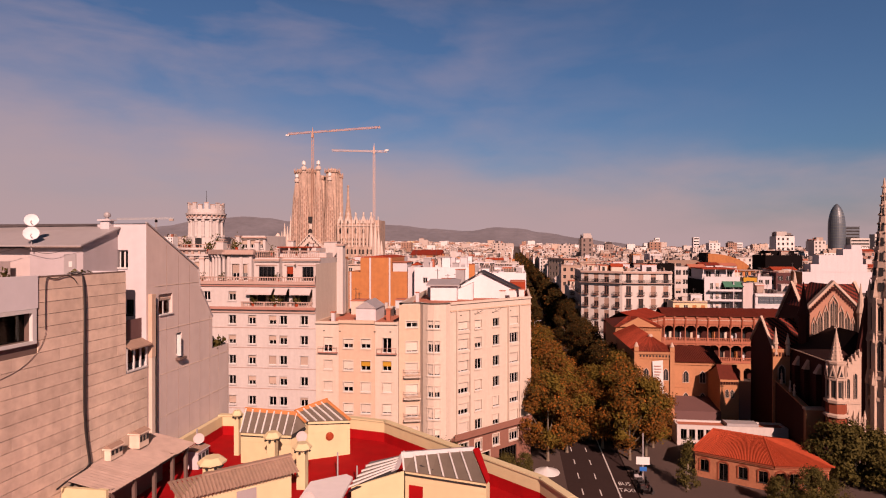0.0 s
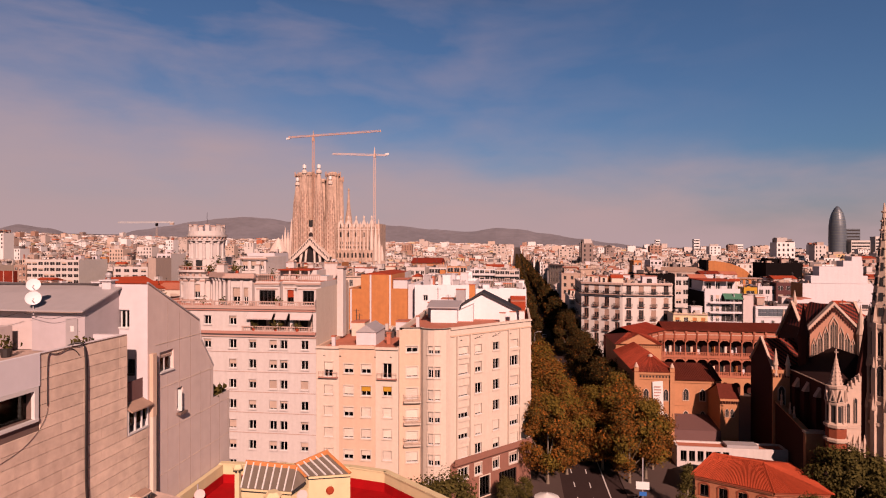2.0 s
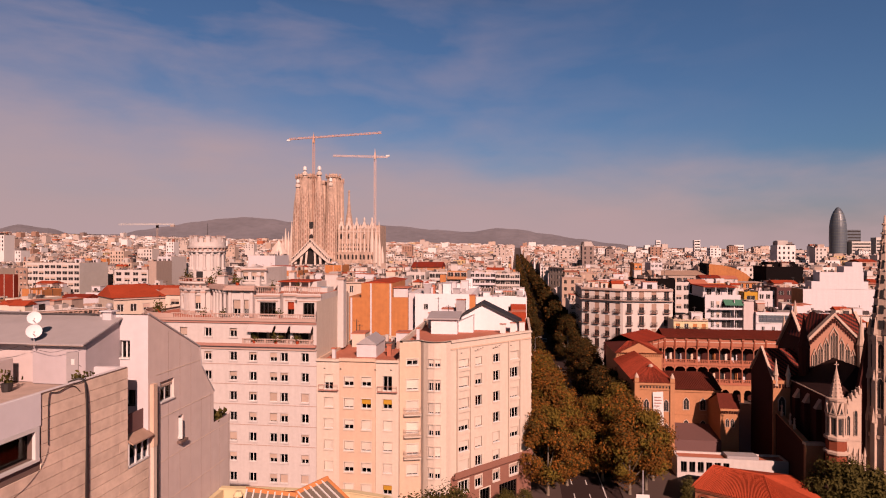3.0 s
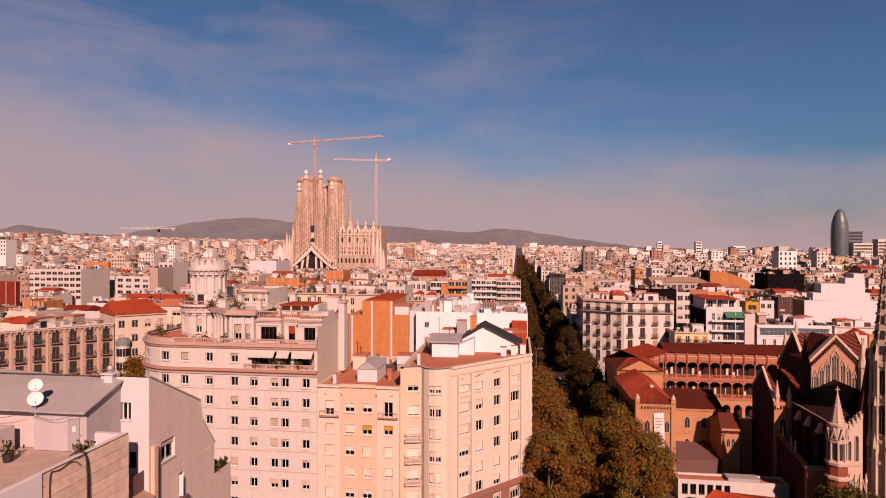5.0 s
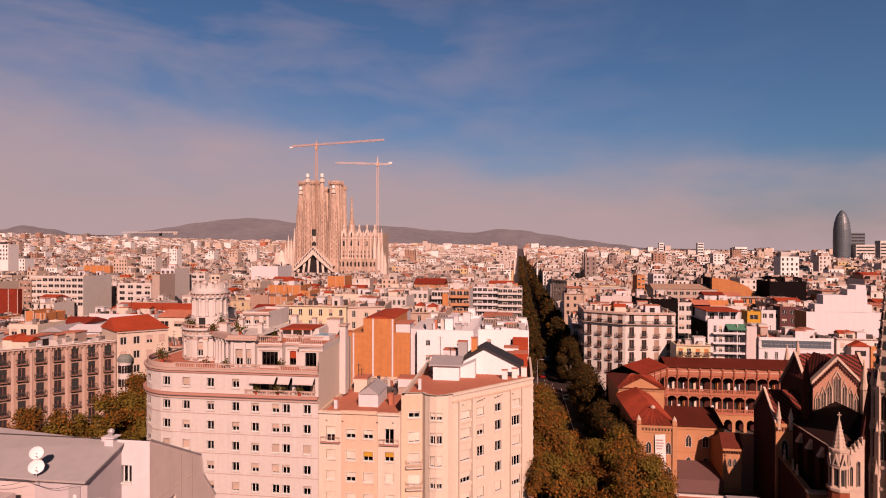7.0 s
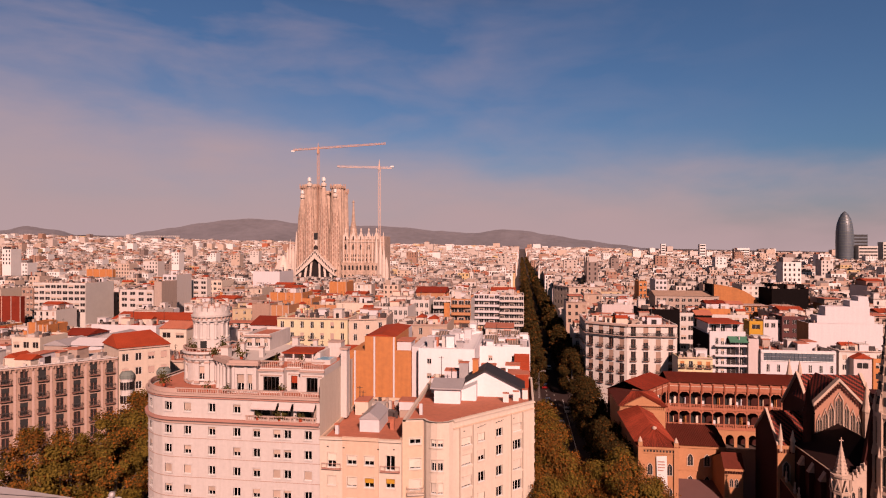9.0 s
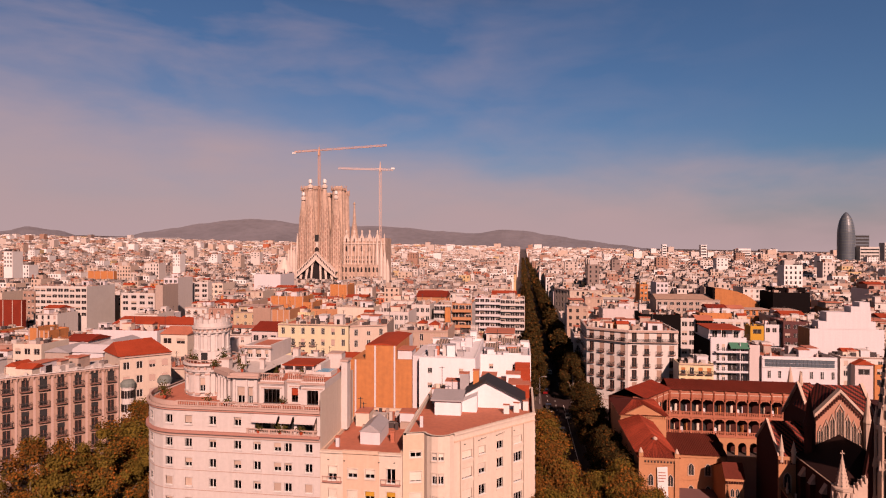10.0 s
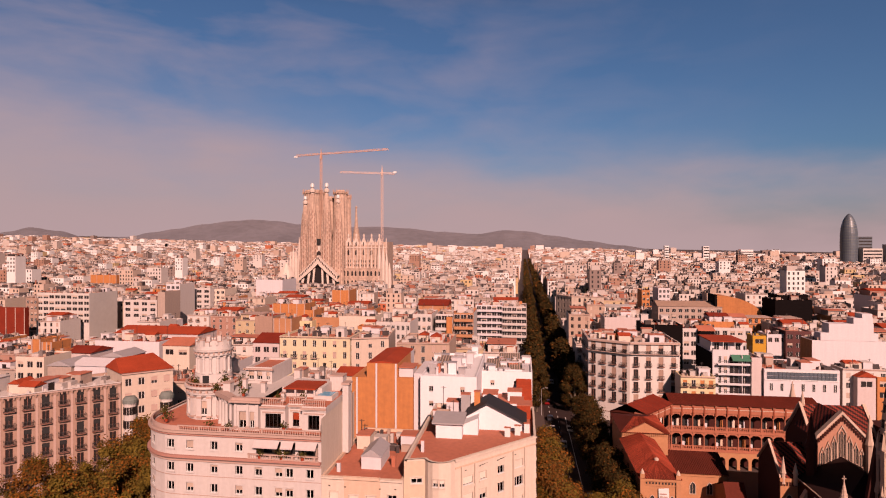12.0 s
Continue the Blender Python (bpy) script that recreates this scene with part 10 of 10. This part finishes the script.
# ---- the city beyond ----
def far_city():
    rng = random.Random(5)
    rings = {}
    step = 17

    def put(g, x, y, w, d, z0, z, mat):
        g.solid([(x, y, z0), (x + w, y, z0), (x + w, y + d, z0), (x, y + d, z0), (x, y, z), (x + w, y, z), (x + w, y + d, z), (x, y + d, z)], ((0, 1, 5, 4), (1, 2, 6, 5), (3, 0, 4, 7)), mat)

    def top(g, x, y, w, d, z, mat):
        g.solid([(x, y, z), (x + w, y, z), (x + w, y + d, z), (x, y + d, z)], ((0, 1, 2, 3),), mat)

    y = 372
    while y < 3300:
        size = 10.5 + (y - 372) * 0.0075
        x = -(y * 1.05) - 60
        while x < y * 0.72 + 60:
            w, d = size * rng.uniform(0.7, 1.3), size * rng.uniform(0.75, 1.0)
            bx, by = (x - 20.4) % 133, (y - 189) % 133
            street = bx > 113 or by > 113
            court = 32 < bx < 82 and 32 < by < 82
            basil = -262 < x < -120 and 515 < y < 640
            tower = 670 < x < 830 and 1320 < y < 1400
            if -6 < x + w and x < 22:
                street = True
            land = (140 < x + w and x < 175 and 395 < y < 425) or any(x < t[2] and x + w > t[0] and y < t[3] and y + d > t[1] for t in LAND)
            if not (street or basil or tower or land) and not (x > 500 and y > 2850):
                z0 = rise(x, y)
                z = rng.gauss(21, 3.2) if not court else rng.uniform(5, 10)
                if rng.random() < 0.015:
                    z += rng.uniform(8, 24)
                if y < 620:
                    z = max(roof_cap(x, x + w, y, z), 5)
                if -330 < x < -60 and 372 < y < 540:
                    z = min(z, 21)
                key = "near" if y < 620 else ("mid" if y < 1200 else "far")
                g = rings.setdefault(key, Geo())
                put(g, x, y, w, d, z0 - 4, z0 + z, M["far_wall"])
                top(g, x, y, w, d, z0 + z, M["far_roof"])
                for k in range(13 if y < 620 else (7 if y < 1200 else 3)):
                    s = rng.choice((0.8, 1.2, 2.0, 3.2, 5.0)) * (1 + (y - 372) * 0.0005)
                    hx, hy = x + rng.random() * max(w - s, 0.5), y + rng.random() * max(d - s, 0.5)
                    hz = rng.uniform(0.8, 3.2)
                    put(g, hx, hy, s, s * rng.uniform(0.5, 1), z0 + z, z0 + z + hz, M["far_clutter"])
                    top(g, hx, hy, s, s * 0.8, z0 + z + hz, M["far_clutter"])
                if y < 1250:
                    rows = range(4 if y < 620 else 3)
                    bay = 2.6 if y < 620 else 4.0
                    n = int(w / bay)
                    for r in rows:
                        zz = z0 + z - 2.6 - r * 3.2
                        for c in range(n):
                            if rng.random() < 0.85:
                                u = x + w * (c + 0.5) / n
                                ww = 0.55 if y < 620 else 0.8
                                g.solid([(u - ww, y - 0.06, zz), (u + ww, y - 0.06, zz), (u + ww, y - 0.06, zz + 1.7), (u - ww, y - 0.06, zz + 1.7)], ((0, 1, 2, 3),), M["far_window"])
            x += w
        y += size
    for key, g in rings.items():
        tagged(part("city_houses", g), "dense pale city roofs and facades fading to the horizon", "city", kind="stuff")


far_city()


# ---- trees ----
TREES = {}


def tree_meshes(kind, seed):
    key = (kind, seed)
    if key in TREES:
        return TREES[key]
    rng = random.Random(seed)
    mat, tall, wide, base, leaves, leaf = {"plane": ("leaf_brown", 14.0, 4.6, 3.0, 13000, 0.31), "green": ("leaf_green", 9.0, 3.8, 1.6, 5200, 0.36),
                                          "dim": ("leaf_shaded", 14.0, 4.6, 3.0, 9000, 0.38), "olive": ("leaf_olive", 14.0, 4.8, 3.0, 11000, 0.34), "cone": ("leaf_green", 7.0, 1.6, 0.8, 1500, 0.24), "far": ("leaf_shaded", 13.5, 4.6, 3.0, 1300, 0.85)}[kind]
    tr = Geo()
    tr.turned(0, 0, [(0, 0.34), (0.4, 0.26), (base, 0.2), (tall * 0.6, 0.1)], 8, M["bark"])
    limbs = []
    for k in range(7):
        a = 2 * math.pi * k / 7 + rng.uniform(-0.3, 0.3)
        z0 = base * rng.uniform(0.75, 1.25)
        r1, z1 = wide * rng.uniform(0.5, 0.8), z0 + tall * rng.uniform(0.2, 0.42)
        p, q = Vector((0, 0, z0)), Vector((r1 * math.cos(a), r1 * math.sin(a), z1))
        limbs.append(q)
        side = (q - p).cross(Vector((0, 0, 1))).normalized()
        up = side.cross(q - p).normalized()
        ring = [(p, 0.1), (q, 0.035)]
        vs = [c + (side * math.cos(t) + up * math.sin(t)) * r for c, r in ring for t in (0, 1.57, 3.14, 4.71)]
        tr.solid(vs, [(i, (i + 1) % 4, 4 + (i + 1) % 4, 4 + i) for i in range(4)], M["bark"])
    trunk = tr.mesh("trunk")
    cr = Geo()
    clumps = []
    for k in range(46):
        t = rng.random()
        z = base + (tall - base) * t
        reach = wide * (math.sin(math.pi * min(1, 0.18 + 0.8 * t)) ** 0.7 if kind != "cone" else (1.05 - t))
        a, rr = rng.uniform(0, 2 * math.pi), reach * math.sqrt(rng.uniform(0.25, 1.0)) * 0.9
        clumps.append((Vector((rr * math.cos(a), rr * math.sin(a), z)), rng.uniform(0.7, 1.5) * (0.5 if kind == "cone" else 1),
                       M[rng.choice(("leaf_brown", "leaf_brown", "leaf_olive", "leaf_rust")) if kind == "plane" else rng.choice((mat, mat, "leaf_brown")) if kind == "olive" else mat]))
    for k in range(leaves):
        c, r, tone = clumps[rng.randrange(len(clumps))]
        d = Vector((rng.gauss(0, 1), rng.gauss(0, 1), rng.gauss(0, 0.75)))
        d = d.normalized() * r * rng.choice((rng.uniform(0.5, 1.05), rng.uniform(0.6, 1.5)))
        p = c + d
        whole = (p - Vector((0, 0, base + (tall - base) * 0.4))).normalized()
        nrm = (d.normalized() * 0.8 + whole * 0.7 + Vector((rng.gauss(0, 0.6), rng.gauss(0, 0.6), rng.gauss(0.25, 0.6)))).normalized()
        u = nrm.orthogonal().normalized()
        u = Matrix.Rotation(rng.uniform(0, 6.28), 3, nrm) @ u
        v = nrm.cross(u)
        s = leaf * rng.uniform(0.6, 1.3)
        cr.solid([p - u * s * 0.55, p + v * s * 0.42 + nrm * 0.05, p + u * s * 0.6, p - v * s * 0.42 + nrm * 0.05], ((0, 1, 2, 3),), tone)
    TREES[key] = (trunk, cr.mesh("crown"))
    return TREES[key]


def plant_tree(kind, seed, x, y, scale, spin, label, z=0.0, group="street trees"):
    trunk, crown = tree_meshes(kind, seed)
    e = thing("tree", label, "tree", (x, y, z), group)
    e.rotation_euler = (0, 0, spin)
    e.scale = (scale, scale, scale)
    for nm, me in (("trunk", trunk), ("crown", crown)):
        ob = new(nm, me)
        ob.parent = e
    return e


def plant_all():
    rng = random.Random(9)
    brown, dim = "autumn-brown plane tree on the pavement", "plane tree on the pavement with shade in its leaf colour"
    for x, y, s in ((4.9, 90, 0.95), (5.4, 98, 1.1), (4.8, 107, 1.12), (5.2, 116, 1.15), (5.0, 125, 1.12), (9.0, 103, 0.92), (17.6, 92, 0.98), (17.0, 100, 1.05), (18.2, 108, 1.0), (14.2, 97, 0.95), (20.5, 94, 0.92), (22.5, 98.0, 0.8), (12.6, 101, 0.88), (8.2, 94.5, 0.9)):
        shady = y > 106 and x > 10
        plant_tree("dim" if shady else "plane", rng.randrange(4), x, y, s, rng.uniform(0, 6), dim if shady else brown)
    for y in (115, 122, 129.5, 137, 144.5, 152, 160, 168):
        plant_tree("dim", rng.randrange(3), 18.2 + rng.uniform(-0.4, 0.4), y, rng.uniform(0.82, 1.0), rng.uniform(0, 6), "plane tree beside the convent wall with shade in its leaf colour")
    y = 194
    while y < 640:
        for x in (4.8, 17.8):
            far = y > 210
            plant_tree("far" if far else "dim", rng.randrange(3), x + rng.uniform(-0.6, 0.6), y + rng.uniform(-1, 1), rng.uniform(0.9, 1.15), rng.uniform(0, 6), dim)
        y += 7.5 if y < 300 else 11
    far = Geo()
    for k in range(9000):
        y = 640 + 1500 * rng.random() ** 1.5
        x = rng.choice((4.8, 17.8)) + rng.gauss(0, 2.2)
        z = 3 + 11.5 * rng.random()
        sz = rng.uniform(0.8, 1.7)
        q = Euler((rng.uniform(0, 3), rng.uniform(0, 3), rng.uniform(0, 3))).to_matrix()
        far.solid([Vector((x, y, z)) + q @ Vector(v) * sz for v in ((-0.6, -0.5, 0), (0.6, -0.5, 0), (0.5, 0.6, 0.1), (-0.5, 0.6, 0.1))], ((0, 1, 2, 3),), M["leaf_shaded"])
    tagged(part("far_trees", far), "brown-green street trees dwindling down the street", "trees", kind="stuff")
    for x, y, s in ((-82, 103, 1.15), (-80, 111, 1.3), (-76, 105, 1.2), (-84, 97, 1.1), (-73, 112, 1.2), (-79, 119, 1.25), (-70, 104, 1.1), (-88, 92, 1.15), (-93, 86, 1.1), (-66, 112, 1.05), (-74, 96, 1.05), (-80, 90, 1.1), (-78, 127, 1.25), (-66, 122, 1.1)):
        plant_tree("olive" if rng.random() < 0.7 else "plane", rng.randrange(3), x, y, s, rng.uniform(0, 6), "olive-brown plane tree along the avenue")
    for x, y, s in ((44.6, 87.4, 0.88), (47.0, 86.2, 0.95), (49.4, 84.6, 0.85), (51.5, 82.5, 0.7), (37.4, 78.0, 0.55), (39.6, 77.0, 0.45), (33.2, 77.2, 0.45)):
        plant_tree("green", rng.randrange(3), x, y, s, rng.uniform(0, 6), "dark evergreen tree beside the low hall", group="garden trees")
    for x, y, s in ((152, 404, 1.9), (158, 406, 2.0), (149, 409, 1.7), (164, 408, 1.8), (155, 412, 2.1)):
        plant_tree("green", rng.randrange(3), x, y, s, rng.uniform(0, 6), "dark tall tree in a far courtyard", group="court trees")
    plant_tree("cone", 1, 23.4, 82, 1.0, 0, "small dark conifer on the forecourt", group="garden trees")
    for x, y, s in ((1.2, 83.9, 0.36), (-1.4, 82.2, 0.42), (-11, 67, 1.0), (-8, 70, 0.95)):
        plant_tree("green", rng.randrange(3), x, y, s, rng.uniform(0, 6), "green street tree below the corner building", group="street trees")


plant_all()


# ---- street things ----
def scooter(x, y, spin, paint):
    """A parked motor scooter: wheels, floor, tail, leg shield, seat and bars."""
    e = thing("scooter", "dark motor scooter parked on the pavement", "scooter", (x, y, 0.172), "parked scooters")
    at = Matrix.Translation((x, y, 0.172)) @ Matrix.Rotation(spin, 4, "Z")
    for u in (-0.62, 0.62):
        w = Geo()
        w.turned(0, 0, [(-0.06, 0.14), (-0.06, 0.24), (-0.03, 0.27), (0.03, 0.27), (0.06, 0.24), (0.06, 0.14)], 14, M["iron"])
        part("wheel", w, e, "", at @ Matrix.Translation((u, 0, 0.27)) @ Matrix.Rotation(radians(90), 4, "X"))
    b = Geo()
    prof = [(-0.85, 0.55), (-0.75, 0.35), (-0.15, 0.28), (0.35, 0.28), (0.5, 0.5), (0.46, 0.95), (0.38, 0.95), (0.32, 0.4), (-0.1, 0.38), (-0.2, 0.72), (-0.85, 0.78)]
    n = len(prof)
    b.solid([at @ Vector((u, s * 0.17, z)) for s in (-1, 1) for u, z in prof], [tuple(range(n)), tuple(range(2 * n - 1, n - 1, -1))] + [((k + 1) % n, k, n + k, n + (k + 1) % n) for k in range(n)], M[paint])
    part("body", b, e)
    st = Geo()
    st.box(-0.85, -0.16, 0.785, -0.15, 0.16, 0.88, M["iron"], at)
    part("seat", st, e, "black padded seat")
    hb = Geo()
    hb.box(0.36, -0.34, 0.98, 0.42, 0.34, 1.04, M["iron"], at)
    hb.box(0.4, -0.03, 0.3, 0.46, 0.03, 0.98, M["iron"], at)
    part("handlebar", hb, e)


for x, y, spin, paint in ((17.6, 79.2, 0.3, "shade_and_black"), (17.5, 80.1, 0.25, "iron"), (17.6, 81.0, 0.35, "maroon_render"), (17.5, 82.0, 0.2, "shade_and_black"), (17.7, 82.9, 0.3, "iron"), (17.5, 84.6, 0.3, "zinc"), (17.6, 85.6, 0.4, "shade_and_black")):
    scooter(x, y, spin, paint)


def car_meshes():
    body = Geo()
    prof = [(-2.1, 0.35), (2.1, 0.35), (2.15, 0.75), (1.3, 0.9), (0.7, 1.42), (-1.2, 1.45), (-1.9, 0.95), (-2.15, 0.85)]
    n = len(prof)
    body.solid([(-0.85, y, z) for y, z in prof] + [(0.85, y, z) for y, z in prof], [tuple(range(n - 1, -1, -1)), tuple(range(n, 2 * n))] + [(i, (i + 1) % n, n + (i + 1) % n, n + i) for i in range(n)], M["car_paint"])
    glass = Geo()
    glass.solid([(-0.75, 1.28, 0.93), (0.75, 1.28, 0.93), (0.7, 0.74, 1.4), (-0.7, 0.74, 1.4)], ((0, 1, 2, 3),), M["far_window"])
    rear = Geo()
    rear.solid([(0.75, -1.88, 1.0), (-0.75, -1.88, 1.0), (-0.7, -1.24, 1.43), (0.7, -1.24, 1.43)], ((0, 1, 2, 3),), M["far_window"])
    wheel = Geo()
    wheel.turned(0, 0, [(-0.1, 0.3), (-0.08, 0.33), (0.08, 0.33), (0.1, 0.3)], 14, M["iron"])
    return body.mesh("body"), glass.mesh("windscreen"), rear.mesh("rear_window"), wheel.mesh("wheel")


M["car_paint"] = material("car_paint", srgb(200, 196, 194), 0.03, rough=0.3, obj=0.1, ramp=((0, srgb(214, 210, 206)), (0.4, srgb(60, 60, 66)), (0.6, srgb(150, 30, 28)), (0.75, srgb(196, 196, 200)), (0.9, srgb(28, 28, 32))))


def cars():
    body, glass, rear, wheel = car_meshes()
    rng = random.Random(2)
    for x, y in ((8.6, 150), (11.4, 162), (14.2, 176), (8.8, 186), (8.6, 205), (14.6, 215), (11.6, 236), (8.4, 260), (14.0, 280), (11, 320), (8.3, 134), (15.3, 128)):
        e = thing("car", "parked or waiting small car on the dark asphalt", "car", (x, y, 0.02), "cars on the street")
        for nm, me in (("body", body), ("windscreen", glass), ("rear_window", rear)):
            ob = new(nm, me)
            ob.parent = e
        for sx in (-0.8, 0.8):
            for sy in (-1.3, 1.3):
                ob = new("wheel", wheel)
                ob.parent = e
                ob.matrix_basis = Matrix.Translation((sx, sy, 0.33)) @ Matrix.Rotation(math.pi / 2, 4, "Y")


cars()


def street_furniture():
    for x, y, side in ((6.2, 118, 1), (17.2, 112, -1), (6.2, 150, 1), (17.2, 150, -1), (17.2, 196, -1), (6.2, 190, 1)):
        e = thing("street_lamp", "tall grey steel street lamp with curved arm", "street lamp", (x, y, 0.17), "street lamps")
        p = Geo()
        p.turned(0, 0, [(0, 0.12), (1.0, 0.09), (8.6, 0.05)], 8, M["zinc"])
        ob = new("pole", p.mesh("pole"))
        ob.parent = e
        a = Geo()
        for k in range(5):
            t0, t1 = k / 5, (k + 1) / 5
            a.box(min(side * t0 * 1.6, side * t1 * 1.6), -0.05, 8.4 + 0.7 * math.sin(t1 * 1.5), max(side * t0 * 1.6, side * t1 * 1.6), 0.05, 8.5 + 0.7 * math.sin(t1 * 1.5), M["zinc"])
        a.box(min(side * 1.5, side * 2.2), -0.14, 9.0, max(side * 1.5, side * 2.2), 0.14, 9.14, M["zinc"])
        ob = new("arm", a.mesh("arm"))
        ob.parent = e
    e = thing("sign_post", "tall grey pole with white and blue street signs", "sign", (18.0, 84.6, 0.17))
    for nm, box, mat in (("pole", (-0.07, -0.07, 0, 0.07, 0.07, 6.6), "zinc"), ("sign_panel", (-0.95, -0.12, 2.1, 0.9, -0.08, 3.2), "white_paint"), ("sign_panel", (-0.5, -0.2, 1.2, 0.5, -0.16, 1.8), "blue_sign")):
        g = Geo()
        g.box(*box, M[mat])
        ob = new(nm, g.mesh(nm))
        ob.parent = e
    u = thing("parasol", "white round cafe parasol on the pavement", "parasol", (4.2, 79.5, 0.17))
    g = Geo()
    g.turned(0, 0, [(2.3, 1.75), (2.38, 1.75), (2.95, 0.08), (3.05, 0.03)], 12, M["white_paint"])
    ob = new("canopy", g.mesh("canopy"))
    ob.parent = u
    g = Geo()
    g.turned(0, 0, [(0, 0.25), (0.1, 0.25), (0.12, 0.03), (2.4, 0.03)], 8, M["zinc"])
    ob = new("pole", g.mesh("pole"))
    ob.parent = u
    # road markings
    r = random.Random(1)
    for x in (9.0, 11.4):
        for k in range(26):
            g = Geo()
            g.box(x - 0.08, 62 + k * 5.5, 0.024, x + 0.08, 64 + k * 5.5, 0.028, M["line"])
            tagged(part("lane_mark", g), "white dashed lane line on asphalt", "road marking", "lane marks", "structure")
    g = Geo()
    g.box(13.75, 55, 0.024, 13.95, 190, 0.028, M["line"])
    tagged(part("lane_mark", g), "solid white bus lane line on asphalt", "road marking", "lane marks", "structure")
    for word, y in (("TAXI", 80.2), ("BUS", 82.4)):
        cu = bpy.data.curves.new("road_word", "FONT")
        cu.body, cu.size, cu.extrude, cu.align_x = word, 1.6, 0.002, "CENTER"
        cu.materials.append(M["line"])
        ob = new("road_word", cu)
        ob.location = (15.1, y, 0.03)
        ob.scale = (0.62, 1.0, 1.0)
        tagged(ob, "painted white word on the bus lane", "road marking", "lane marks", "structure")
    # zebra of the crossing
    for k in range(9):
        g = Geo()
        g.box(7.2 + k * 1.02, 72, 0.024, 7.7 + k * 1.02, 75.5, 0.028, M["line"])
        tagged(part("lane_mark", g), "white zebra crossing bar", "road marking", "lane marks", "structure")


M["blue_sign"] = material("blue_sign_paint", srgb(40, 110, 190), 0.03, rough=0.4)
street_furniture()
